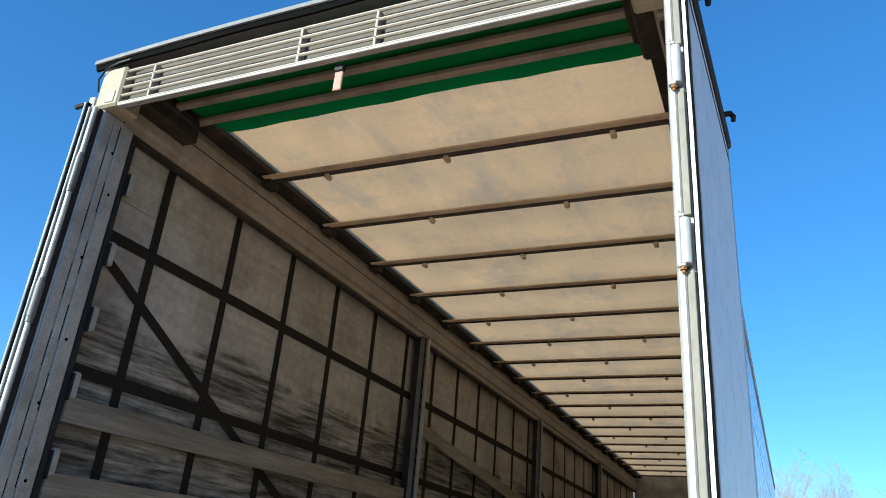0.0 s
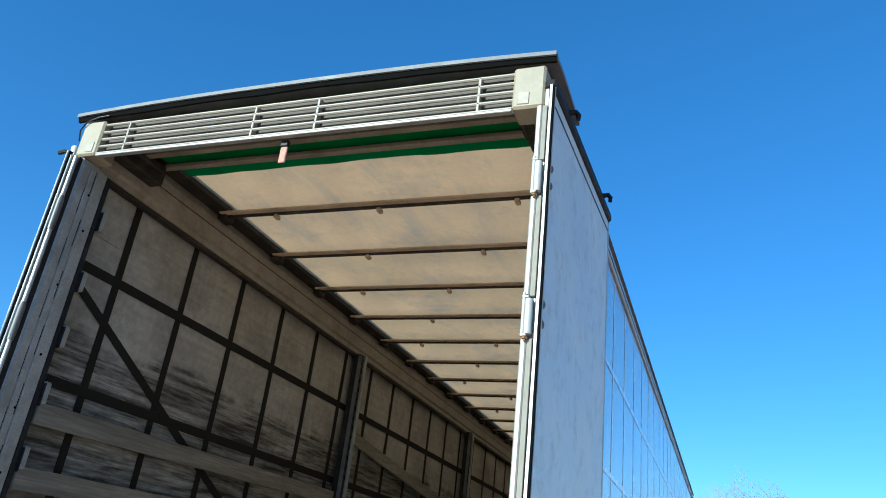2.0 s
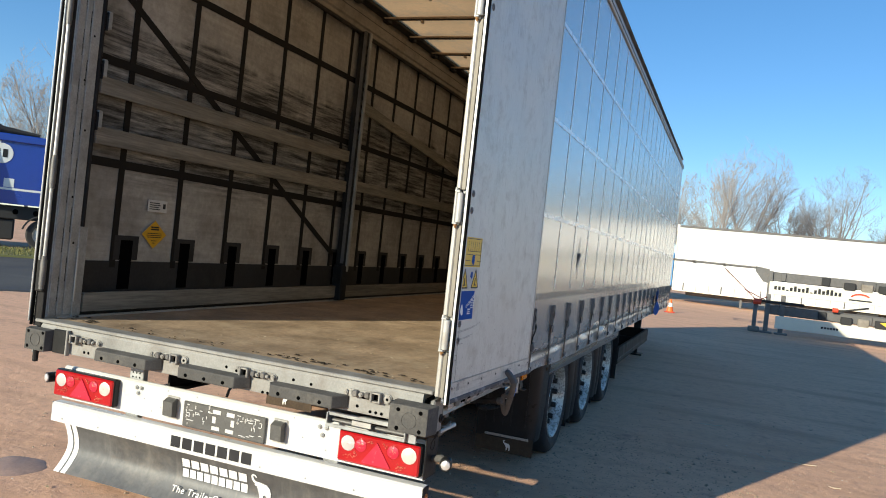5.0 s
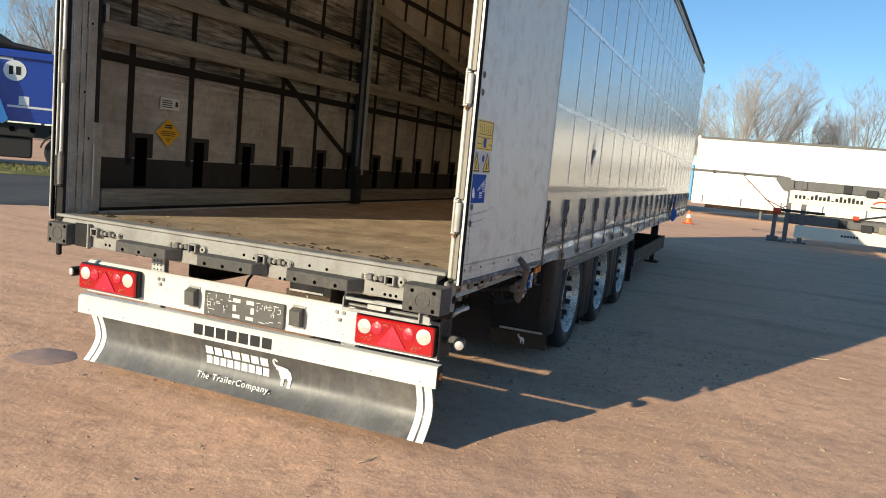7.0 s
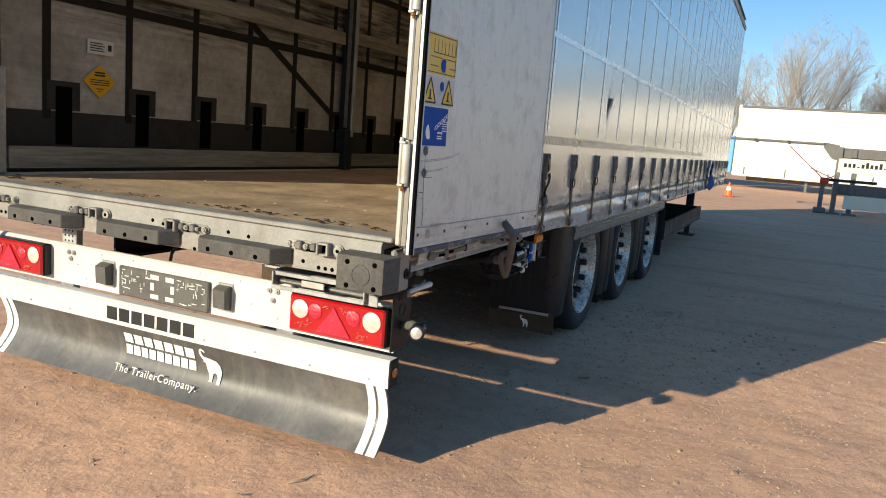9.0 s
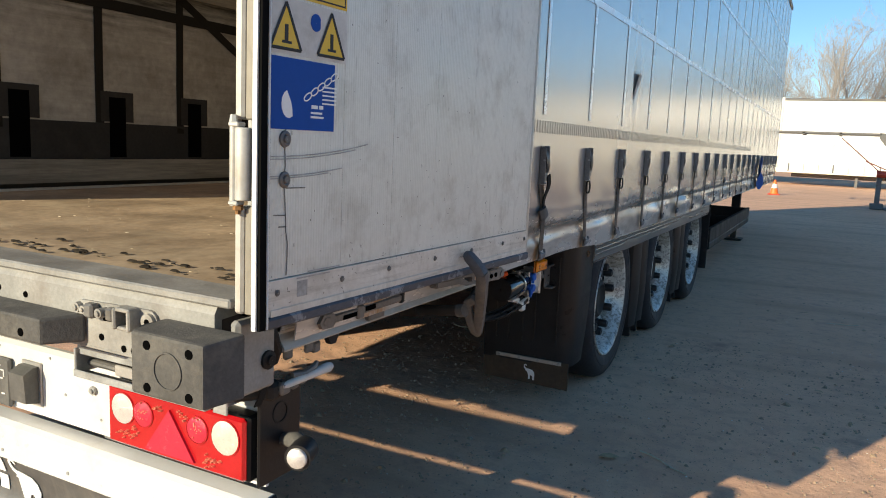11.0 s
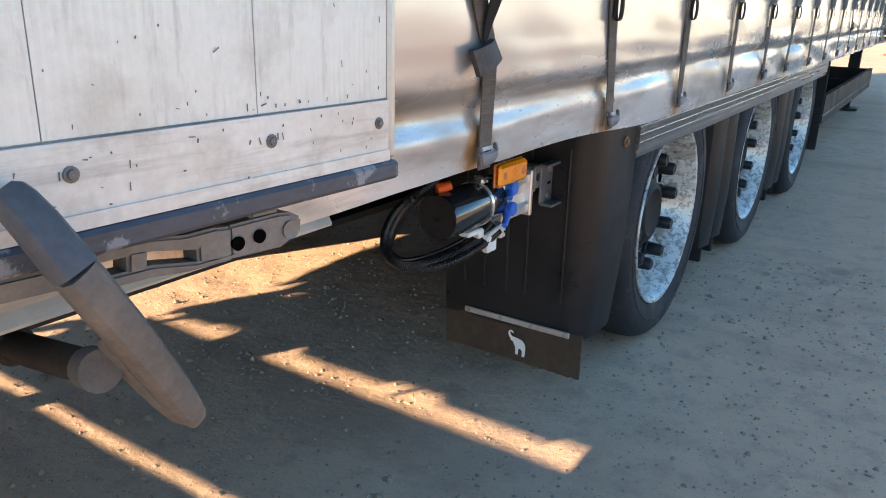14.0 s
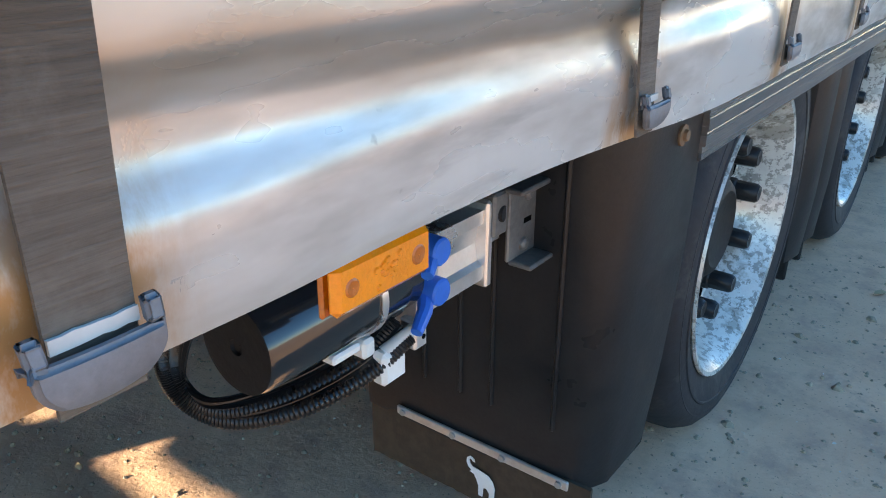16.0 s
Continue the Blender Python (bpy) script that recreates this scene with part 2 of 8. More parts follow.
M_ZINC = surf("galvanised_steel", (0.36, 0.37, 0.37), 0.5, 0.55, 0.22, 9, 140, 0.08, dirt=(0.20, 0.16, 0.12), dirt_scale=5, dirt_amount=0.35)
M_SILL = surf("dusty_galvanised_sill", (0.28, 0.27, 0.25), 0.6, 0.25, 0.2, 7, 120, 0.1, dirt=(0.17, 0.13, 0.10), dirt_scale=6, dirt_amount=0.4)
M_IRON = surf("dark_worn_iron", (0.15, 0.145, 0.14), 0.5, 0.4, 0.25, 9, 120, 0.1, dirt=(0.28, 0.24, 0.19), dirt_scale=12, dirt_amount=0.35, spec=0.35)
M_ALU = surf("aluminium_section", (0.50, 0.49, 0.465), 0.4, 0.6, 0.12, 5, 160, 0.04, dirt=(0.30, 0.26, 0.21), dirt_scale=6, dirt_amount=0.3)
M_POST = surf("grimy_post_steel", (0.36, 0.36, 0.345), 0.5, 0.25, 0.25, 6, 90, 0.08, dirt=(0.16, 0.15, 0.13), dirt_scale=4, dirt_amount=0.55)
M_WHITE = surf("white_paint", (0.63, 0.62, 0.60), 0.35, 0, 0.04, 4, 50, 0.02, dirt=(0.50, 0.43, 0.34), dirt_scale=7, dirt_amount=0.12, coat=0.2)
M_CAP = surf("ivory_corner_cap", (0.34, 0.29, 0.205), 0.5, 0, 0.12, 8, 60, 0.05, dirt=(0.32, 0.25, 0.16), dirt_scale=9, dirt_amount=0.45)
M_SLAT = surf("worn_white_slat", (0.34, 0.30, 0.245), 0.45, 0.1, 0.15, 6, 70, 0.05, dirt=(0.25, 0.19, 0.13), dirt_scale=9, dirt_amount=0.35, stretch=(0.4, 1, 1))
M_RUBBER = surf("black_rubber", (0.020, 0.019, 0.019), 0.6, 0, 0.25, 6, 90, 0.15, dirt=(0.075, 0.065, 0.055), dirt_scale=7, dirt_amount=0.3, spec=0.15)
M_BUFFER = surf("dusty_buffer_rubber", (0.085, 0.081, 0.076), 0.7, 0, 0.25, 8, 120, 0.2, dirt=(0.20, 0.18, 0.15), dirt_scale=8, dirt_amount=0.4, spec=0.2)
M_GEAR = surf("worn_gear_steel", (0.16, 0.15, 0.138), 0.5, 0.3, 0.25, 9, 120, 0.1, dirt=(0.12, 0.10, 0.08), dirt_scale=10, dirt_amount=0.4)
M_BROWNFLAP = surf("brown_dusty_rubber", (0.075, 0.054, 0.038), 0.75, 0, 0.25, 4, 60, 0.1, dirt=(0.035, 0.028, 0.022), dirt_scale=3, dirt_amount=0.4, streak=((0.11, 0.08, 0.055), 9.0, 0.3, (2.5, 1, 0.4)), spec=0.15)
M_SMEAR = surf("grey_rub_mark", (0.36, 0.35, 0.33), 0.6, 0, 0.3, 20, 90, 0)
M_SCRATCH = surf("dark_scratch", (0.13, 0.12, 0.105), 0.7, 0, 0.4, 30, 90, 0)
M_FLAP = surf("flap_rubber", (0.085, 0.085, 0.085), 0.5, 0, 0.3, 2.2, 26, 0.06, dirt=(0.26, 0.23, 0.19), dirt_scale=2.5, dirt_amount=0.45, streak=((0.20, 0.19, 0.17), 5.0, 0.35, (3.0, 1, 0.35)), spec=0.6)
M_BLACK = surf("black_plastic", (0.017, 0.017, 0.018), 0.36, 0, 0.25, 5, 120, 0.05, dirt=(0.034, 0.031, 0.028), dirt_scale=4, dirt_amount=0.4, spec=0.25)
M_GLOSS = surf("gloss_black_paint", (0.012, 0.014, 0.017), 0.14, 0, 0.15, 5, 70, 0.01, coat=0.7)
M_FRAME = surf("chassis_steel", (0.018, 0.018, 0.018), 0.6, 0.1, 0.3, 5, 70, 0.1, dirt=(0.055, 0.044, 0.034), dirt_scale=4, dirt_amount=0.5, spec=0.2)
# near-black colour stands in for the darkness inside uncut holes, slots and grooves
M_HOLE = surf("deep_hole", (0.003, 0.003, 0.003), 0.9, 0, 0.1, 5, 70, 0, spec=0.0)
M_TARP = surf("beige_roof_tarp", (0.90, 0.555, 0.28), 0.6, 0, 0.07, 1.2, 30, 0.05, dirt=(0.42, 0.33, 0.24), dirt_scale=2.2, dirt_amount=0.35, trans=0.5, streak=((0.45, 0.36, 0.27), 3.0, 0.3, (1, 0.25, 1)), spec=0.2)
M_GREEN = surf("green_tarp", (0.010, 0.23, 0.045), 0.5, 0, 0.12, 3, 40, 0.05, dirt=(0.01, 0.05, 0.025), dirt_scale=4, dirt_amount=0.3, trans=0.4, spec=0.2)
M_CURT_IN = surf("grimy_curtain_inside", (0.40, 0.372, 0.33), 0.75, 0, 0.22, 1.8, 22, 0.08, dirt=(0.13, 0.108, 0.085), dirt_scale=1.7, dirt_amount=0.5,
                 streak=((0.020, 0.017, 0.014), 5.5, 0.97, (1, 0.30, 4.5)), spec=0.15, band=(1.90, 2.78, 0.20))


def curtain_mat():
    """Silver coated tarpaulin: glossy above, smeared along its hem, rust-stained beside the straps; the fold's ground
    reflection is painted brown.
    """
    m = bpy.data.materials.new("silver_grey_curtain")
    m.use_nodes = True
    nt = m.node_tree
    L = nt.links.new
    bs = nt.nodes["Principled BSDF"]
    tc = nt.nodes.new("ShaderNodeTexCoord")
    xyz = nt.nodes.new("ShaderNodeSeparateXYZ")
    L(tc.outputs["Object"], xyz.inputs[0])

    def tex(scale, stretch=(1, 1, 1), detail=6.0, rough=0.62, loc=(0, 0, 0)):
        mp = nt.nodes.new("ShaderNodeMapping")
        mp.inputs["Scale"].default_value, mp.inputs["Location"].default_value = stretch, loc
        L(tc.outputs["Object"], mp.inputs["Vector"])
        n = node(nt, "ShaderNodeTexNoise", Scale=scale, Detail=detail, Roughness=rough)
        L(mp.outputs[0], n.inputs["Vector"])
        return n.outputs["Fac"]

    def rng_of(v, a, b, lo=0.0, hi=1.0):
        r = node(nt, "ShaderNodeMapRange")
        r.inputs["From Min"].default_value, r.inputs["From Max"].default_value = a, b
        r.inputs["To Min"].default_value, r.inputs["To Max"].default_value = lo, hi
        L(v, r.inputs["Value"])
        return r.outputs[0]

    def calc(op, a, b):
        q = nt.nodes.new("ShaderNodeMath")
        q.operation = op
        for k, v in ((0, a), (1, b)):
            if isinstance(v, (int, float)):
                q.inputs[k].default_value = v
            else:
                L(v, q.inputs[k])
        return q.outputs[0]

    def mix(fac, a, b):
        x = node(nt, "ShaderNodeMix")
        x.data_type = "RGBA"
        L(fac, x.inputs[0])
        for k, c in ((6, a), (7, b)):
            if isinstance(c, tuple):
                x.inputs[k].default_value = (*c, 1)
            else:
                L(c, x.inputs[k])
        return x.outputs[2]

    wide, smear, spot = tex(1.1), tex(4.2, (1, 0.5, 2.2), 4.0, 0.55, (3, 1, 2)), tex(34.0, (1, 1, 1), 3.0, 0.6, (5, 5, 5))
    col = mix(rng_of(wide, 0.35, 0.65), (0.50, 0.492, 0.475), (0.54, 0.53, 0.51))
    height = calc("MULTIPLY_ADD", smear, 0.22)
    height.node.inputs[2].default_value = -0.11
    height = calc("ADD", height, xyz.outputs["Z"])
    low = rng_of(height, 1.04, 0.88)
    foot = rng_of(height, 0.93, 0.83)
    dirty = calc("MULTIPLY", calc("MULTIPLY", rng_of(smear, 0.34, 0.56), rng_of(tex(18.0, (1, 0.35, 1.2), 4.0, 0.55), 0.30, 0.62)), low)
    col = mix(calc("MULTIPLY", foot, 0.75), col, (0.72, 0.71, 0.68))
    col = mix(calc("MULTIPLY", dirty, 0.85), col, (0.27, 0.25, 0.22))
    # brown put into the colour for the ground mirrored in the down-turned fold
    band = calc("MULTIPLY", calc("MULTIPLY", rng_of(height, 0.880, 0.905), rng_of(height, 0.945, 0.915)), rng_of(tex(3.0, (1, 0.6, 1.0), 5.0, 0.6, (2, 8, 1)), 0.32, 0.62))
    col = mix(calc("MULTIPLY", band, 0.85), col, (0.25, 0.20, 0.145))
    wipe = calc("MULTIPLY", rng_of(tex(13.0, (1, 0.45, 2.6), 5.0, 0.6, (6, 3, 7)), 0.55, 0.70), foot)
    col = mix(calc("MULTIPLY", wipe, 0.8), col, (0.36, 0.35, 0.33))
    drip = rng_of(tex(2.2, (1, 7.0, 0.5), 5.0, 0.6, (9, 2, 4)), 0.54, 0.80, 0.0, 0.18)
    col = mix(drip, col, (0.40, 0.375, 0.33))
    # rust beside the hooks
    side = calc("ABSOLUTE", calc("SUBTRACT", calc("FLOORED_MODULO", calc("ADD", xyz.outputs["Y"], 0.565 * 4 - 1.558 + 0.2825), 0.565), 0.2825), 0)
    rust = calc("MULTIPLY", calc("MULTIPLY", rng_of(side, 0.075, 0.028), rng_of(height, 0.93, 0.84)), rng_of(tex(16.0, (1, 1.6, 0.7), 6.0, 0.7), 0.36, 0.56))
    col = mix(calc("MULTIPLY", rust, 0.95), col, (0.36, 0.19, 0.065))
    fleck = calc("MULTIPLY", rng_of(spot, 0.71, 0.76, 0.0, 0.55), low)
    col = mix(fleck, col, (0.14, 0.13, 0.12))
    L(col, bs.inputs["Base Color"])
    grime = calc("MAXIMUM", calc("MAXIMUM", dirty, rust), drip)
    metal = calc("MULTIPLY_ADD", grime, -0.20)
    metal.node.inputs[2].default_value = 0.60
    L(calc("SUBTRACT", metal, calc("MULTIPLY", foot, 0.22)), bs.inputs["Metallic"])
    gloss = calc("ADD", calc("MULTIPLY", grime, 0.14), calc("MULTIPLY", low, 0.02))
    L(calc("ADD", gloss, rng_of(wide, 0.3, 0.7, 0.20, 0.25)), bs.inputs["Roughness"])
    b1 = node(nt, "ShaderNodeBump", Strength=0.2, Distance=0.0010)
    L(tex(3.0, (1, 0.8, 1.4), 3.0, 0.5), b1.inputs["Height"])
    L(b1.outputs[0], bs.inputs["Normal"])
    return m


M_CURT_OUT = curtain_mat()
M_BUCKLE = surf("worn_buckle_steel", (0.16, 0.16, 0.163), 0.42, 0.55, 0.2, 20, 160, 0.05, dirt=(0.07, 0.065, 0.06), dirt_scale=30, dirt_amount=0.4)
M_HOOK = surf("dull_hook_steel", (0.15, 0.162, 0.182), 0.5, 0.3, 0.2, 20, 150, 0.06, dirt=(0.10, 0.075, 0.055), dirt_scale=18, dirt_amount=0.4)
M_DISC = surf("grimy_wheel_disc", (0.56, 0.56, 0.55), 0.4, 0.1, 0.15, 9, 70, 0.05, dirt=(0.050, 0.044, 0.038), dirt_scale=13, dirt_amount=0.52, hard=True)
M_ROOFLIP = surf("dull_roof_lip", (0.17, 0.17, 0.175), 0.6, 0.2, 0.2, 6, 60, 0.05, dirt=(0.30, 0.29, 0.27), dirt_scale=7, dirt_amount=0.35)
M_KEEPER = surf("keeper_rubber", (0.045, 0.044, 0.045), 0.6, 0, 0.2, 9, 120, 0.1, dirt=(0.12, 0.11, 0.10), dirt_scale=14, dirt_amount=0.3, spec=0.3)
M_ARM = surf("dusty_arm_rubber", (0.115, 0.107, 0.098), 0.7, 0, 0.2, 8, 110, 0.12, dirt=(0.24, 0.21, 0.175), dirt_scale=9, dirt_amount=0.35, spec=0.2)
M_WELD = surf("pale_weld_line", (0.76, 0.76, 0.75), 0.28, 0.45, 0.04, 5, 60, 0.02, dirt=(0.40, 0.37, 0.32), dirt_scale=8, dirt_amount=0.3)
M_STRAP_IN = surf("dark_webbing_inside", (0.020, 0.0175, 0.015), 0.8, 0, 0.2, 8, 160, 0.1, spec=0.1)
M_STRAP = surf("grey_webbing", (0.128, 0.106, 0.086), 0.85, 0, 0.34, 9, 190, 0.6, stretch=(1, 0.12, 2.4), dirt=(0.22, 0.20, 0.17), dirt_scale=12, dirt_amount=0.25, spec=0.15)
M_BAND_IN = surf("dark_grey_curtain_hem", (0.038, 0.036, 0.034), 0.7, 0, 0.2, 3, 60, 0.06, dirt=(0.07, 0.062, 0.054), dirt_scale=3, dirt_amount=0.3, spec=0.1)
M_WOOD = surf("weathered_plank", (0.22, 0.20, 0.165), 0.75, 0, 0.4, 6, 40, 0.15, stretch=(1, 0.12, 2.2), dirt=(0.17, 0.135, 0.10), dirt_scale=5, dirt_amount=0.35, per_piece=0.12, spec=0.15)
M_FLOOR = surf("worn_plywood_floor", (0.36, 0.262, 0.172), 0.65, 0, 0.3, 3.0, 34, 0.1, dirt=(0.52, 0.41, 0.28), dirt_scale=3.2, dirt_amount=0.42, streak=((0.06, 0.043, 0.03), 5.0, 0.32, (1, 0.45, 1)), spec=0.25)
M_DOOR = surf("white_aluminium_door_skin", (0.66, 0.655, 0.60), 0.42, 0.15, 0.07, 2.2, 70, 0.04, dirt=(0.40, 0.37, 0.31), dirt_scale=9, dirt_amount=0.40,
              streak=((0.24, 0.22, 0.185), 26.0, 0.20, (1, 2.2, 0.35)), per_piece=0.012)
M_KICK = surf("scuffed_kick_plate", (0.62, 0.60, 0.55), 0.45, 0.2, 0.1, 5, 80, 0.05, dirt=(0.27, 0.24, 0.19), dirt_scale=9, dirt_amount=0.4, streak=((0.19, 0.17, 0.14), 14.0, 0.36, (1, 0.22, 3.5)))
M_RAVE = surf("pale_grey_side_rail", (0.43, 0.41, 0.37), 0.5, 0.2, 0.14, 4, 60, 0.06, dirt=(0.25, 0.20, 0.15), dirt_scale=5, dirt_amount=0.4, stretch=(1, 0.4, 1))
M_TYRE = surf("tyre_rubber", (0.024, 0.024, 0.027), 0.65, 0, 0.25, 5, 60, 0.12, dirt=(0.16, 0.145, 0.12), dirt_scale=6, dirt_amount=0.3, spec=0.25)
M_RIM = surf("spotted_white_rim", (0.62, 0.605, 0.555), 0.28, 0.2, 0.10, 6, 60, 0.03, dirt=(0.050, 0.038, 0.026), dirt_scale=48, dirt_amount=0.36, streak=((0.15, 0.12, 0.075), 3.2, 0.25, (1, 1, 1.2)), coat=0.3, hard=True)
M_RED = lens("red_lens", (0.42, 0.008, 0.012))
M_REDTRI = surf("red_reflector", (0.55, 0.02, 0.05), 0.2, 0, 0.06, 30, 220, 0.2, coat=0.5)
M_CLEAR = surf("clear_lamp_lens", (0.62, 0.58, 0.56), 0.12, 0.25, 0.12, 30, 240, 0.3, coat=0.8)
M_AMBER = lens("amber_lens", (0.90, 0.27, 0.004), rough=0.1, cell=220)
M_AMBER_DEEP = surf("amber_bulb", (0.50, 0.12, 0.005), 0.2, 0, 0.2, 30, 200, 0.2, coat=0.6)
M_YELLOW = surf("yellow_label_film", (0.70, 0.43, 0.012), 0.4, 0, 0.06, 12, 90, 0.01, dirt=(0.45, 0.34, 0.12), dirt_scale=18, dirt_amount=0.2)
M_ORANGE = surf("orange_yellow_sticker", (0.62, 0.33, 0.012), 0.5, 0, 0.06, 12, 90, 0.01)
M_BLUE = surf("blue_label_film", (0.008, 0.075, 0.34), 0.65, 0, 0.06, 12, 90, 0.01, spec=0.12)
M_PAPER = surf("pale_sticker", (0.55, 0.54, 0.51), 0.6, 0, 0.08, 20, 90, 0.02, dirt=(0.35, 0.32, 0.27), dirt_scale=20, dirt_amount=0.3)
M_INK = surf("dark_print", (0.03, 0.03, 0.032), 0.5, 0, 0.1, 10, 60, 0, spec=0.2)
M_PRINT = surf("white_print", (0.80, 0.80, 0.78), 0.5, 0, 0.04, 10, 60, 0)
M_BLUECAP = surf("blue_plastic", (0.012, 0.13, 0.55), 0.4, 0, 0.1, 12, 90, 0.04)
M_NYLON = surf("white_nylon", (0.74, 0.74, 0.70), 0.5, 0, 0.05, 12, 90, 0.02)
M_BRIGHT = surf("bright_aluminium", (0.72, 0.72, 0.71), 0.32, 0.8, 0.06, 10, 160, 0.03, dirt=(0.45, 0.42, 0.36), dirt_scale=14, dirt_amount=0.15)
M_HOSE = surf("black_hose", (0.008, 0.008, 0.009), 0.3, 0, 0.15, 10, 90, 0.03)
M_PINKTAG = surf("faded_red_webbing", (0.52, 0.27, 0.21), 0.8, 0, 0.2, 30, 200, 0.2)
M_RAIL_IN = surf("dusty_beige_rail", (0.30, 0.265, 0.22), 0.6, 0.1, 0.22, 2.5, 40, 0.06, dirt=(0.13, 0.10, 0.07), dirt_scale=3.0, dirt_amount=0.42, stretch=(1, 0.4, 1), spec=0.25)
M_DARKRAIL = surf("dark_roof_guide", (0.035, 0.030, 0.026), 0.6, 0.2, 0.25, 5, 60, 0.08, dirt=(0.13, 0.09, 0.06), dirt_scale=5, dirt_amount=0.4, spec=0.2)
M_BOW = surf("dusty_roof_bow", (0.30, 0.25, 0.19), 0.55, 0.1, 0.2, 4, 60, 0.05, dirt=(0.16, 0.12, 0.09), dirt_scale=6, dirt_amount=0.4, spec=0.2)
M_SEAL = surf("roof_seal_rubber", (0.005, 0.005, 0.005), 0.8, 0, 0.2, 5, 70, 0.05, spec=0.05)
M_CORRUGATED = surf("corrugated_conduit", (0.008, 0.008, 0.009), 0.34, 0, 0.15, 10, 90, 0.02)
M_WORNSEAL = surf("flaked_door_seal", (0.050, 0.055, 0.068), 0.5, 0, 0.3, 8, 90, 0.12, dirt=(0.34, 0.35, 0.37), dirt_scale=13, dirt_amount=0.27, hard=True, stretch=(1, 0.45, 1.2))
M_HINGE = surf("dusty_white_hinge", (0.46, 0.45, 0.42), 0.45, 0.2, 0.12, 9, 90, 0.05, dirt=(0.36, 0.28, 0.18), dirt_scale=9, dirt_amount=0.35)
M_POCKET = surf("beige_bow_pocket", (0.66, 0.50, 0.34), 0.7, 0, 0.15, 4, 50, 0.05, dirt=(0.24, 0.175, 0.12), dirt_scale=6, dirt_amount=0.4, spec=0.2)
M_HEADBACK = surf("brown_grey_header_back", (0.13, 0.112, 0.092), 0.7, 0.1, 0.25, 5, 60, 0.06, dirt=(0.06, 0.05, 0.04), dirt_scale=6, dirt_amount=0.4, spec=0.2)
M_ROD = surf("dark_bow_rod", (0.055, 0.045, 0.036), 0.5, 0.3, 0.3, 6, 60, 0.05, dirt=(0.16, 0.12, 0.09), dirt_scale=9, dirt_amount=0.35)

M_FLANK = surf("dark_beige_profile", (0.24, 0.215, 0.175), 0.6, 0.1, 0.2, 6, 70, 0.06, dirt=(0.13, 0.11, 0.085), dirt_scale=7, dirt_amount=0.35, stretch=(1, 1, 0.4))
M_KEEP = surf("worn_keeper_steel", (0.30, 0.285, 0.26), 0.5, 0.4, 0.25, 14, 120, 0.1, dirt=(0.11, 0.09, 0.07), dirt_scale=16, dirt_amount=0.42)
M_HOLDER = surf("faded_black_plastic", (0.085, 0.083, 0.079), 0.6, 0, 0.2, 14, 120, 0.08, dirt=(0.17, 0.16, 0.14), dirt_scale=14, dirt_amount=0.4)
M_MILKY = surf("milky_lamp_lens", (0.66, 0.56, 0.50), 0.2, 0.1, 0.12, 30, 240, 0.3, coat=0.7)
M_FACET = surf("bright_lamp_facet", (0.80, 0.25, 0.16), 0.15, 0, 0.2, 40, 240, 0.2, coat=0.6)
M_RUSTNUT = surf("rusty_nut", (0.26, 0.13, 0.05), 0.8, 0.2, 0.3, 30, 160, 0.1)
HINGES = (3.20, 2.62, 1.68, 1.10)

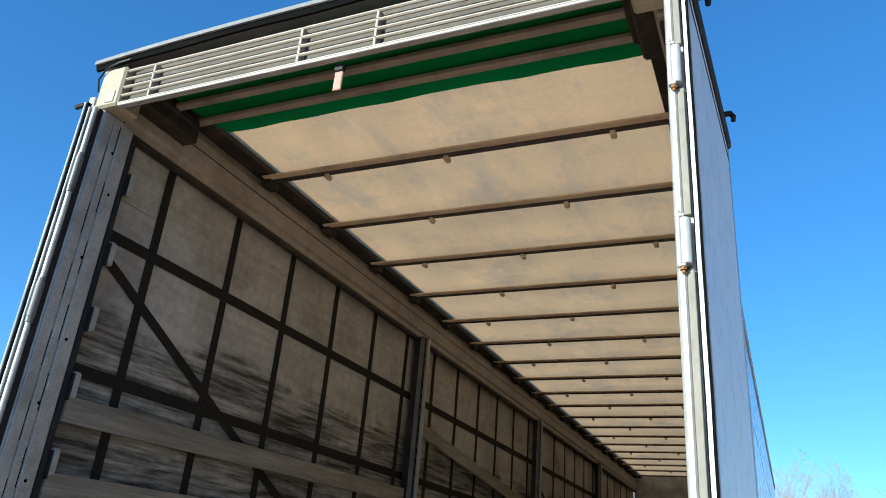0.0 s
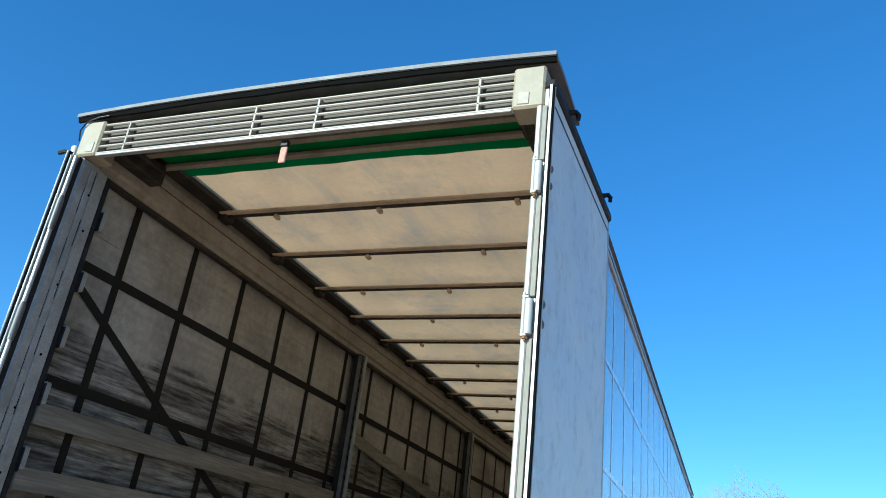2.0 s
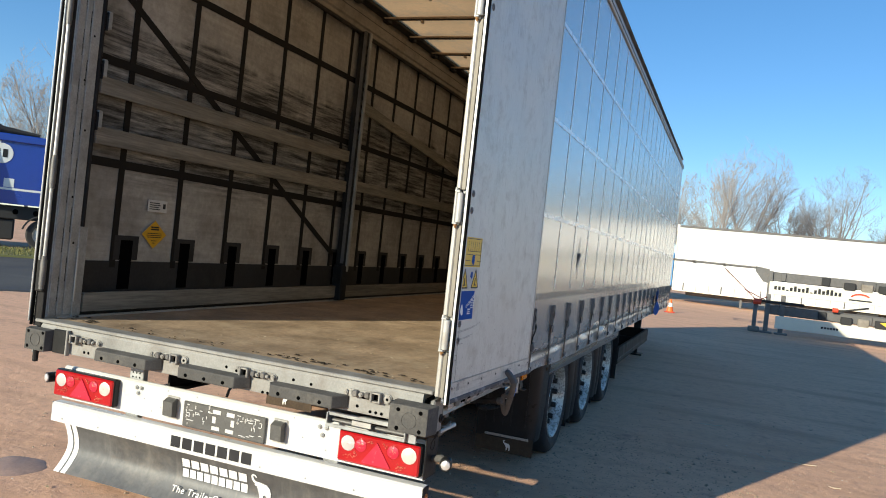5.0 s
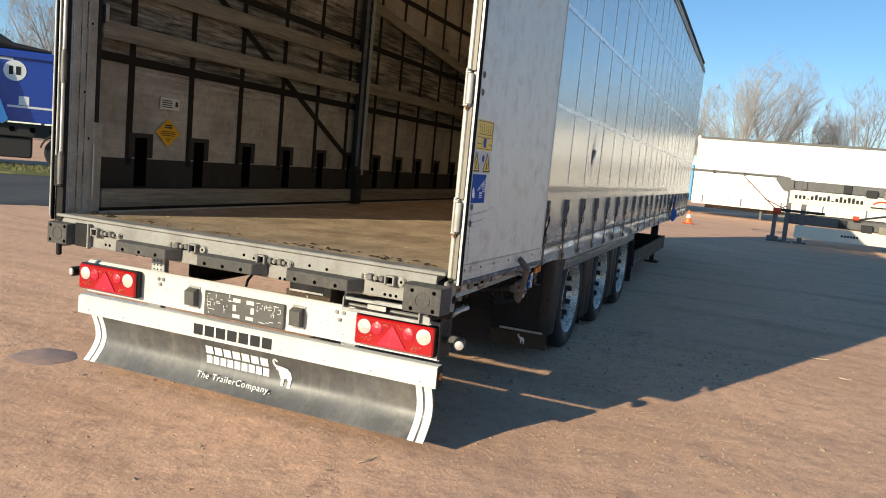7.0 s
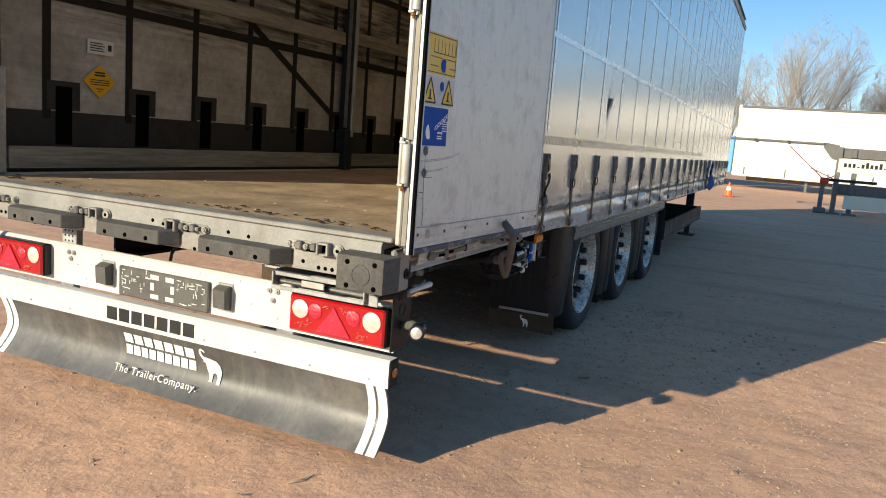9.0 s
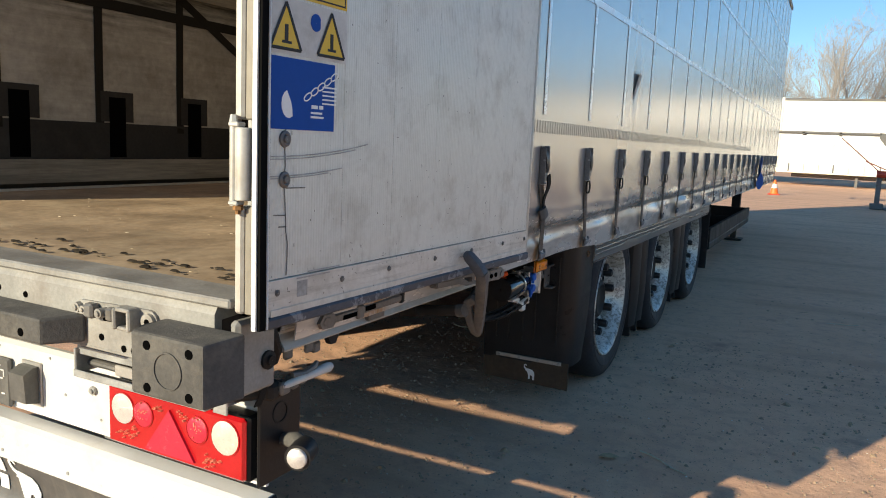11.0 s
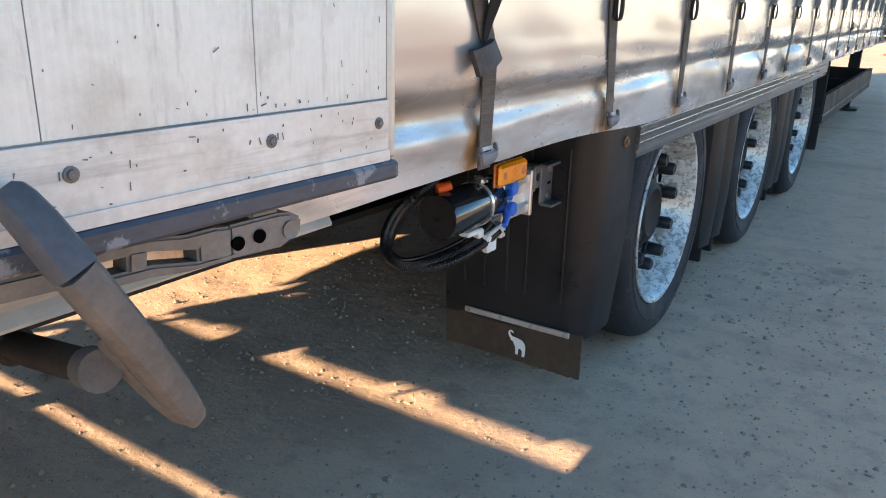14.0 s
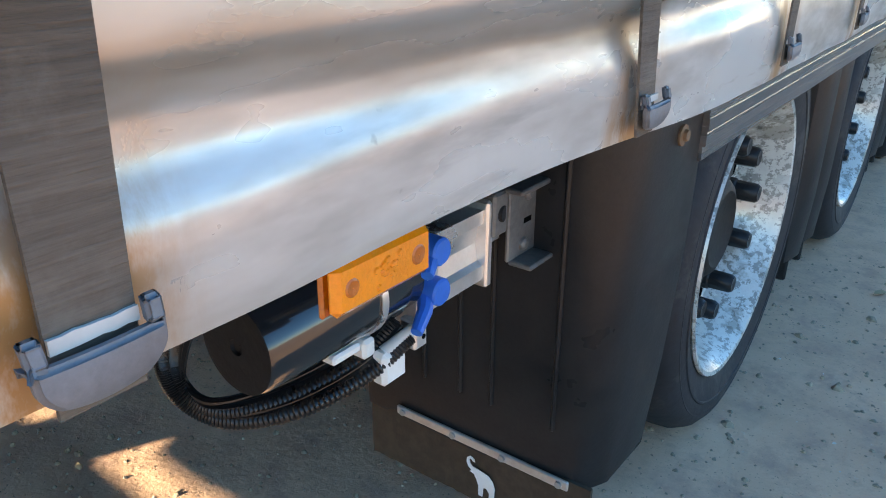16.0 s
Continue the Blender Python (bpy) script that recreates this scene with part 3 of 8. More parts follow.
# ---- ground ----
def ground_mat():
    m = bpy.data.materials.new("packed_sandy_yard")
    m.use_nodes = True
    nt = m.node_tree
    L = nt.links.new
    bs = nt.nodes["Principled BSDF"]
    tc = nt.nodes.new("ShaderNodeTexCoord")

    def noise_at(scale, detail=6, rough=0.62, stretch=(1, 1, 1), loc=(0, 0, 0)):
        mp = nt.nodes.new("ShaderNodeMapping")
        mp.inputs["Scale"].default_value, mp.inputs["Location"].default_value = stretch, loc
        L(tc.outputs["Object"], mp.inputs["Vector"])
        n = node(nt, "ShaderNodeTexNoise", Scale=scale, Detail=float(detail), Roughness=rough)
        L(mp.outputs[0], n.inputs["Vector"])
        return n.outputs["Fac"]

    def mix(fac, lo, hi, a, b):
        r = node(nt, "ShaderNodeMapRange")
        r.inputs["From Min"].default_value, r.inputs["From Max"].default_value = lo, hi
        L(fac, r.inputs["Value"])
        x = node(nt, "ShaderNodeMix")
        x.data_type = "RGBA"
        L(r.outputs[0], x.inputs[0])
        for k, c in ((6, a), (7, b)):
            if isinstance(c, tuple):
                x.inputs[k].default_value = (*c, 1)
            else:
                L(c, x.inputs[k])
        return x.outputs[2]

    base = mix(noise_at(0.35), 0.35, 0.65, (0.675, 0.400, 0.262), (0.775, 0.468, 0.312))
    tracks = mix(noise_at(1.1, 5, 0.6, (0.25, 1.6, 1), (4, 2, 0)), 0.5, 0.68, base, (0.57, 0.336, 0.222))
    damp = mix(noise_at(2.3, 6, 0.7, (1, 1, 1), (9, 4, 0)), 0.60, 0.72, tracks, (0.435, 0.254, 0.185))
    grit = mix(noise_at(55, 3, 0.7), 0.66, 0.80, damp, (0.70, 0.53, 0.41))
    specks = mix(noise_at(110, 2, 0.6, (1, 1, 1), (2, 5, 0)), 0.24, 0.36, (0.187, 0.118, 0.088), grit)
    mottle = mix(noise_at(11, 6, 0.75, (1, 1, 1), (7, 1, 0)), 0.30, 0.52, (0.535, 0.318, 0.230), specks)
    L(mottle, bs.inputs["Base Color"])
    bs.inputs["Roughness"].default_value = 0.92
    bs.inputs["Specular IOR Level"].default_value = 0.1
    b1 = node(nt, "ShaderNodeBump", Strength=0.4, Distance=0.03)
    L(noise_at(9, 8, 0.7), b1.inputs["Height"])
    b2 = node(nt, "ShaderNodeBump", Strength=0.35, Distance=0.008)
    L(noise_at(42, 4, 0.65), b2.inputs["Height"])
    L(b1.outputs[0], b2.inputs["Normal"])
    L(b2.outputs[0], bs.inputs["Normal"])
    return m


M_YARD = ground_mat()


def relief(x, y):
    """Gentle humps and ruts of the yard."""
    near = max(0.0, 1 - math.hypot(x - 1, y - 2) / 30)
    h = 0.012 * noise.noise((x * 0.9, y * 0.9, 0)) + 0.006 * noise.noise((x * 3.1, y * 3.1, 4)) + 0.005 * noise.noise((x * 8.3, y * 8.3, 2))
    return GROUND + near * h - 0.004


def steps(lo, hi, fine, out):
    inner = list(np.arange(lo, hi + 1e-6, fine))
    far = [out * (1.33 ** k) for k in range(26)]
    return [lo - d for d in reversed(far)] + inner + [hi + d for d in far]


g = Geo()
g.sheet(lambda u, w: (u, w, relief(u, w)), steps(-2.6, 3.8, 0.035, 0.12), steps(-3.6, 6.0, 0.035, 0.12))
yard = new("ground", g.mesh("ground", M_YARD, smooth=True))
tagged(yard, "packed brown sandy earth yard with grit and tyre marks", "ground", kind="structure")

# loose stones, twigs and chips that nobody could count
M_STONE = surf("earth_clod", (0.30, 0.215, 0.145), 0.9, 0, 0.3, 30, 120, 0.1)
rng = random.Random(5)
g = Geo()
for k in range(9000):
    x, y = rng.uniform(-3.5, 5.0), rng.uniform(-3.6, 6.5)
    if k % 2:
        x, y = rng.uniform(-0.6, 2.8), rng.uniform(0.6, 4.2)
    r = rng.choice((0.003, 0.004, 0.005, 0.006, 0.008)) * rng.uniform(0.7, 1.3) * (2.2 if rng.random() < 0.05 else 1.0)
    z, a, flat = relief(x, y), rng.uniform(0, 6.28), rng.uniform(0.35, 0.8)
    low = [(x + r * rng.uniform(0.8, 1.3) * math.cos(a + 1.047 * i), y + r * rng.uniform(0.6, 1.1) * math.sin(a + 1.047 * i), z - 0.002) for i in range(6)]
    top = [(x + r * rng.uniform(0.3, 0.6) * math.cos(a + 2.094 * i), y + r * rng.uniform(0.3, 0.6) * math.sin(a + 2.094 * i), z + r * flat * rng.uniform(0.8, 1.2)) for i in range(3)]
    g.add(low + top, [(0, 1, 6), (1, 2, 7, 6), (2, 3, 7), (3, 4, 8, 7), (4, 5, 8), (5, 0, 6, 8), (6, 7, 8)])
tagged(new("pebbles", g.mesh("pebbles", M_STONE)), "small earth clods and grit scattered on the yard", "pebbles", kind="stuff")

M_CHIP = surf("pale_chip", (0.62, 0.56, 0.48), 0.85, 0, 0.2, 30, 120, 0.1)
g = Geo()
for _ in range(700):
    x, y = rng.uniform(-3.0, 4.5), rng.uniform(-3.4, 6.5)
    k = rng.uniform(0.002, 0.006)
    z = relief(x, y)
    a = rng.uniform(0, 6.28)
    vs = [(x + k * math.cos(a + q) * rng.uniform(0.6, 1.3), y + k * math.sin(a + q) * rng.uniform(0.6, 1.3), z) for q in (0, 1.5, 3.1, 4.6)] + [(x, y, z + k * 0.7)]
    g.add(vs, [(0, 1, 4), (1, 2, 4), (2, 3, 4), (3, 0, 4)])
tagged(new("pale_chips", g.mesh("pale_chips", M_CHIP)), "pale stone chips scattered on the yard", "stone chips", kind="stuff")

M_STRAW = surf("dry_stalk", (0.50, 0.42, 0.30), 0.8, 0, 0.2, 20, 90, 0.05)
M_LEAF = surf("dead_leaf", (0.42, 0.30, 0.17), 0.8, 0, 0.25, 20, 90, 0.05)


def stalk(x, y, length, turn):
    c, s = math.cos(turn), math.sin(turn)
    pts = [(x + c * length * k / 5 + 0.01 * math.sin(k), y + s * length * k / 5, relief(x, y) + 0.006 + 0.004 * math.sin(k * 1.4)) for k in range(6)]
    ob = new("twig", Geo().tube(pts, 0.0035, 5).mesh("twig", M_STRAW))
    tagged(ob, "thin dry straw-coloured stalk lying on the earth", "twig", "twigs on the yard")


def leaf(x, y, size, turn):
    c, s = math.cos(turn), math.sin(turn)
    z = relief(x, y)
    out = [(-1, 0), (-0.4, 0.45), (0.3, 0.5), (1, 0.1), (0.5, -0.4), (-0.5, -0.45)]
    g = Geo()
    vs = [(x + size * (c * p - s * q), y + size * (s * p + c * q), z + 0.008 + 0.012 * abs(q)) for p, q in out]
    g.add(vs + [(a, b, h + 0.0015) for a, b, h in vs], [(0, 1, 2, 3, 4, 5), (11, 10, 9, 8, 7, 6)] + [(i, (i + 1) % 6, 6 + (i + 1) % 6, 6 + i) for i in range(6)])
    tagged(new("dead_leaf", g.mesh("dead_leaf", M_LEAF)), "curled dry brown leaf lying on the earth", "leaf", "dead leaves")


stalk(1.62, 2.02, 0.26, -0.55)
stalk(3.05, 4.3, 0.3, 0.1)
stalk(2.3, 5.4, 0.25, 0.4)
for k in range(16):
    stalk(rng.uniform(-2, 3.5), rng.uniform(-2.4, 6), rng.uniform(0.05, 0.16), rng.uniform(0, 3.1))
leaf(1.52, 1.88, 0.045, 0.4)
for k in range(22):
    leaf(rng.uniform(-1.5, 3.5), rng.uniform(-2.6, 6), rng.uniform(0.012, 0.026), rng.uniform(0, 6))


# a damp patch where something dripped
M_DAMP = surf("damp_earth", (0.40, 0.26, 0.20), 0.55, 0, 0.2, 9, 60, 0.2)
g = Geo()
ring = [(a, 1 + 0.22 * noise.noise((2.2 * math.cos(a), 2.2 * math.sin(a), 5))) for a in np.linspace(0, 2 * math.pi, 37)[:-1]]
cxy = (-1.53, 0.15)
out = [(cxy[0] + 0.20 * r * math.cos(a), cxy[1] + 0.19 * r * math.sin(a)) for a, r in ring]
mid = [((x - cxy[0]) * 0.9 + cxy[0], (y - cxy[1]) * 0.9 + cxy[1]) for x, y in out]
vs = [(x, y, relief(x, y) - 0.002) for x, y in out] + [(x, y, relief(x, y) + 0.0045) for x, y in mid] + [(*cxy, relief(*cxy) + 0.006)]
g.add(vs, [(i, (i + 1) % 36, 36 + (i + 1) % 36, 36 + i) for i in range(36)] + [(36 + i, 36 + (i + 1) % 36, 72) for i in range(36)])
tagged(new("damp_patch", g.mesh("damp_patch", M_DAMP, True)), "dark damp patch on the earth", "ground", kind="structure")

# ---- the trailer: body ----
LENGTH, ROOF, DECK = 13.5, 3.86, 0.90
trailer = thing("curtainsider_trailer", "grey curtain-sided semi-trailer with its rear doors folded open", "semi-trailer")
T = trailer

# load floor: plywood sheets side by side, proud of one another by nothing but a joint
FLOOR_Y = [0.03] + [0.03 + 2.45 * k for k in range(1, 6)] + [LENGTH - 0.05]
for y0, y1 in zip(FLOOR_Y, FLOOR_Y[1:]):
    part("floor_sheet", Geo().box(-1.2, 1.2, y0 + 0.002, y1 - 0.002, DECK - 0.028, DECK, 0.003), M_FLOOR, T)
part("floor_bearers", Geo().box(-1.2, 1.2, 0.06, LENGTH - 0.06, DECK - 0.06, DECK - 0.03), M_FRAME, T)
for s in (-1, 1):
    part("floor_edge_rail", Geo().box(min(s * 1.2, s * 1.222), max(s * 1.2, s * 1.222), 0.06, LENGTH, DECK - 0.10, DECK + 0.012, 0.006), M_RAVE, T)

# front wall
g = Geo()
for k in range(13):
    g.box(-1.24, 1.24, LENGTH - 0.03, LENGTH + 0.02, DECK + 0.21 * k, DECK + 0.21 * k + 0.207, 0.004)
part("front_wall", g, M_RAIL_IN, T)

# rear corner posts: folded steel with ribs towards the load space
for s in (-1, 1):
    def bx(g, a, b, *r):
        g.box(min(s * a, s * b), max(s * a, s * b), *r)
    g = Geo()
    bx(g, 1.205 if s < 0 else 1.236, 1.256, -0.02, 0.165, DECK - 0.03, 3.62, 0.006)
    post = part("corner_post", g, M_POST, T, "grimy folded steel corner post with slots")
    for a, d in () if s > 0 else ((-0.012, 0.05), (0.046, 0.034), (0.090, 0.066)):
        g = Geo()
        bx(g, 1.198, 1.206, a, a + d, DECK + 0.02, 3.60, 0.003)
        part("post_fold", g, M_POST, post)
    for k in range(9 if s < 0 else 0):
        z = 1.0 + 0.29 * k
        for a, dz in ((0.0395, 0.0), (0.0825, 0.12)):
            g = Geo()
            bx(g, 1.2045, 1.2065, a, a + 0.005, z + dz, z + dz + 0.15)
            part("post_slot", g, M_HOLE, post)
    for k, z in () if s > 0 else enumerate((1.35, 1.62, 2.02, 2.31, 2.58, 2.93, 3.25, 3.44)):
        g = Geo().tube([(s * 1.1965, 0.115 - 0.04 * (k % 2), z), (s * 1.20, 0.115 - 0.04 * (k % 2), z)], 0.007, 8)
        part("post_hole", g, M_HOLE, post)
    g = Geo()
    bx(g, 1.20 if s < 0 else 1.23, 1.25, 0.166, 0.196, DECK, 3.60, 0.008)
    part("post_gasket", g, M_RUBBER, post)
    g = Geo()
    bx(g, 1.195 if s < 0 else 1.228, 1.203 if s < 0 else 1.236, 0.15, 0.215, DECK + 0.01, 1.45, 0.003)
    foot = part("post_foot_plate", g, M_POST, post)
    g = Geo()
    bx(g, 1.187 if s < 0 else 1.220, 1.196 if s < 0 else 1.229, 0.146, 0.158, 1.0, 1.32, 0.003)
    part("foot_strip", g, M_ALU, foot)
    for z in () if s > 0 else (2.05, 2.36, 2.65, 2.95, 3.3):
        g = Geo()
        bx(g, 1.19, 1.25, 0.196, 0.235, z, z + 0.11, 0.008)
        br = part("lashing_bracket", g, M_ZINC, post)
        g = Geo()
        bx(g, 1.185, 1.24, 0.192, 0.198, z - 0.012, z + 0.10, 0.003)
        part("bracket_lip", g, M_FRAME, br)
    # the hinge pole and its sleeves
    xs, ys = (1.2510, -0.069) if s > 0 else (-1.212, -0.062)
    if s < 0:
        pole = part("hinge_pole", Geo().tube([(xs, ys, 1.08), (xs, ys, 3.60)], 0.010, 10), M_ALU, T, smooth=True)
    for z in HINGES:
        if s > 0:
            hinge = part("hinge", Geo().tube([(1.2675, -0.060, z), (1.2675, -0.060, z + 0.002), (1.2675, -0.060, z + 0.133), (1.2675, -0.060, z + 0.135)], [0.0150, 0.0165, 0.0165, 0.0150], 20), M_HINGE, T, "dusty cream door hinge with rusty bolts", smooth=True)
            part("hinge_pin", Geo().tube([(xs, ys, z - 0.010), (xs, ys, z + 0.148)], 0.0075, 12), M_HINGE, hinge, smooth=True)
            part("hinge_lug", Geo().box(1.2445, 1.269, -0.078, -0.056, z + 0.136, z + 0.145, 0.002), M_HINGE, hinge)
            part("hinge_lug", Geo().box(1.2445, 1.267, -0.078, -0.056, z - 0.009, z - 0.001, 0.002), M_HINGE, hinge)
            part("hinge_nut", Geo().tube([(xs, ys, z + 0.145), (xs, ys, z + 0.158)], [0.0085, 0.006], 6), M_HINGE, hinge)
            part("hinge_nut", Geo().tube([(1.259, -0.066, z - 0.018), (1.259, -0.066, z - 0.008)], 0.0095, 6).tube([(1.259, -0.066, z - 0.026), (1.259, -0.066, z - 0.018)], 0.005, 8), M_RUSTNUT, hinge, "rusty nut")
        else:
            g = Geo().tube([(xs, ys, z), (xs, ys, z + 0.145)], 0.017, 14)
            g.tube([(xs, ys, z - 0.025), (xs, ys, z)], 0.015, 10).tube([(xs, ys, z + 0.145), (xs, ys, z + 0.165)], 0.014, 10)
            part("hinge_sleeve", g, M_IRON, pole, smooth=True)
ends = [DECK - 0.02] + [v for z in reversed(HINGES) for v in (z - 0.012, z + 0.150)] + [3.61]
for z0, z1 in zip(ends[::2], ends[1::2]):
    part("post_edge_profile", Geo().box(1.243, 1.265, -0.060, -0.021, z0, z1, 0.005), M_RAVE, T, "dusty pale aluminium edge profile")
    part("post_flank", Geo().box(1.265, 1.286, -0.054, -0.021, z0, z1, 0.002), M_FLANK, T, "dark beige flank of the edge profile")
# far side: door gasket and strips beside the post
part("post_groove", Geo().box(-1.268, -1.206, -0.045, -0.021, DECK - 0.04, 3.61, 0.003), M_RUBBER, T)
part("post_edge_profile", Geo().box(-1.250, -1.239, -0.070, -0.046, 1.24, 3.61, 0.003), M_ALU, T)
part("holder_block", Geo().box(-1.262, -1.20, -0.066, -0.044, 1.06, 1.27, 0.006), M_FRAME, T)

# header: grille of slats between two corner caps
for s in (-1, 1):
    g = Geo().box(min(s * 1.125, s * 1.265), max(s * 1.125, s * 1.265), -0.035, 0.10, 3.622, 3.835, 0.010)
    cap = part("corner_cap", g, M_CAP, T, "dirty ivory painted steel corner cap")
    g = Geo().box(min(s * 1.15, s * 1.20), max(s * 1.15, s * 1.20), -0.039, -0.034, 3.64, 3.70, 0.002)
    part("cap_plate", g, M_SLAT, cap)
SLAT_Z = (3.632, 3.678, 3.722, 3.766, 3.812)
for k, z in enumerate(SLAT_Z):
    y0 = -0.024 if k else -0.03
    part("header_slat", Geo().box(-1.13, 1.13, y0, y0 + 0.016, z - 0.0075, z + 0.0075, 0.005), M_SLAT, T)
for x in (-1.0, -0.96, -0.18, 0.17, 0.97, 1.01):
    if abs(x) != 1.0 and x != 1.01:
        part("header_rib", Geo().box(x - 0.006, x + 0.006, -0.024, 0.02, 3.63, 3.815, 0.002), M_SLAT, T)
part("header_back", Geo().box(-1.125, 1.125, 0.012, 0.020, 3.63, 3.845, 0.002), M_HEADBACK, T)
part("header_beam", Geo().box(-1.125, 1.125, -0.03, 0.0, 3.616, 3.628, 0.003), M_ALU, T)
g = Geo().box(-0.018, 0.018, 0.02, 0.03, 3.50, 3.61, 0.003)
part("pull_strap", g, M_PINKTAG, T, "faded red pull strap")
part("strap_clip", Geo().box(-0.02, 0.022, 0.012, 0.034, 3.585, 3.62, 0.004), M_BLACK, T)

g = Geo().tube([(-1.272, -0.03, 3.72), (-1.276, -0.042, 3.78), (-1.24, -0.048, 3.828), (-1.16, -0.050, 3.846), (-1.10, -0.046, 3.852)], 0.004, 6)
part("loose_cable", g, M_HOSE, T, smooth=True)

# roof: tarp on bows, dark guide rails along both edges
arch = lambda x: 0.03 * (1 - (x / 1.25) ** 2)
BOWS = [1.12 + 0.662 * k for k in range(19)]


def sag(y):
    """The tarp hangs between its bows."""
    near = min(abs(y - b) for b in BOWS)
    return 0.018 * min(1.0, near / 0.33)


g = Geo()
g.sheet(lambda u, w: (u, w, ROOF + 0.035 + arch(u) - 0.6 * sag(w) + 0.013 * noise.noise((u * 5, w * 1.6, 3))), np.linspace(-1.12, 1.12, 30), np.linspace(0.58, LENGTH, 200))
part("roof_tarp", g, M_TARP, T, "beige translucent roof tarpaulin", smooth=True)
g = Geo()
g.sheet(lambda u, w: (u, w, 3.785 + (w - 0.06) * 0.12 + 0.3 * arch(u) + 0.008 * noise.noise((u * 5, w * 6, 8))), np.linspace(-1.06, 1.075, 40), np.linspace(0.055, 0.61, 10))
part("roof_end_tarp", g, M_GREEN, T, "green end strip of the roof tarpaulin", smooth=True)
for y in (0.26, 0.43):
    part("end_bow", Geo().box(-1.10, 1.12, y - 0.02, y + 0.02, 3.752 + (y - 0.06) * 0.12, 3.778 + (y - 0.06) * 0.12, 0.004), M_BOW, T)
LIP = lambda u: 3.873 + 0.030 * (1 - abs(u / 1.32) ** 2.5)
g = Geo().sheet(lambda u, w: (u, w, LIP(u) - 0.012 + (0.012 if w > 0 else 0)), np.linspace(-1.315, 1.31, 40), (-0.058, -0.05, 0.0, 0.12, 0.5), thick=(0, 0, 0.020))
part("roof_lip", g, M_ROOFLIP, T, "pale lip of the roof", smooth=True)
g = Geo().sheet(lambda u, w: (u, -0.052 + 0.012 * w, LIP(u) - 0.001 - 0.034 * w + 0.006 * noise.noise((u * 3, 0, 0)) * w), np.linspace(-1.315, 1.31, 60), (0, 0.5, 1), thick=(0, 0.012, 0))
part("roof_seal", g, M_SEAL, T, "black rubber seal under the roof lip", smooth=True)
for k, y in enumerate(BOWS):
    g = Geo().box(-1.17, 1.17, y - 0.020, y - 0.004, ROOF - 0.030, ROOF - 0.006, 0.004).box(-1.17, 1.17, y - 0.006, y + 0.018, ROOF - 0.020, ROOF - 0.006, 0.004)
    bow = part("roof_bow", g, M_ROD, T)
    g = Geo().box(-1.16, 1.16, y - 0.075, y - 0.028, ROOF - 0.020, ROOF - 0.008, 0.004)
    part("bow_sleeve", g, M_POCKET, bow)
    for x in ((-0.02, 0.85, -0.75) if k % 2 == 0 else (-0.4, 0.45)):
        part("bow_clip", Geo().box(x - 0.014, x + 0.014, y - 0.03, y + 0.02, ROOF - 0.055, ROOF - 0.03, 0.004), M_POCKET, bow)
    for s in (-1, 1):
        part("bow_carriage", Geo().box(s * 1.15 - 0.03, s * 1.15 + 0.03, y - 0.05, y + 0.05, ROOF - 0.055, ROOF - 0.01, 0.006), M_DARKRAIL, bow)
for s in (-1, 1):
    g = Geo().box(min(s * 1.10, s * 1.245), max(s * 1.10, s * 1.245), 0.06, LENGTH, ROOF - 0.006, ROOF + 0.03, 0.005)
    part("roof_guide", g, M_DARKRAIL, T)
    g = Geo()
    g.prism([(s * 1.262, 3.60), (s * 1.20, 3.60), (s * 1.20, 3.635), (s * 1.185, 3.65), (s * 1.185, 3.80), (s * 1.20, 3.85), (s * 1.262, 3.85)], 1, 0.10, LENGTH)
    rail = part("cant_rail", g, M_RAIL_IN, T)
    part("rail_groove", Geo().box(min(s * 1.183, s * 1.186), max(s * 1.183, s * 1.186), 0.12, LENGTH, 3.742, 3.748), M_DARKRAIL, rail)
    part("rail_lip", Geo().box(min(s * 1.205, s * 1.25), max(s * 1.205, s * 1.25), 0.12, LENGTH, 3.575, 3.599, 0.004), M_DARKRAIL, rail)
for s in (-1, 1):
    part("roof_end_hinge", Geo().box(s * 1.15 - 0.05, s * 1.15 + 0.05, 0.06, 0.46, 3.70, 3.80, 0.012).box(s * 1.10 - 0.03, s * 1.10 + 0.03, 0.08, 0.42, 3.755, 3.80, 0.008), M_DARKRAIL, T)
for s in (-1, 1):
    part("upper_side_rail", Geo().box(min(s * 1.263, s * 1.285), max(s * 1.263, s * 1.285), 0.05, LENGTH, 3.725, 3.80, 0.006), M_RAVE if s > 0 else M_ALU, T)
part("rail_groove", Geo().box(1.2845, 1.2865, 0.05, LENGTH, 3.752, 3.762), M_HOLE, T)
part("roof_outer", Geo().sheet(lambda u, w: (u, w, ROOF + 0.06 + arch(u)), np.linspace(-1.27, -1.12, 3), np.linspace(0.1, LENGTH, 3)), M_ALU, T)
part("roof_outer", Geo().sheet(lambda u, w: (u, w, ROOF + 0.06 + arch(u)), np.linspace(1.12, 1.27, 3), np.linspace(0.1, LENGTH, 3)), M_ALU, T)

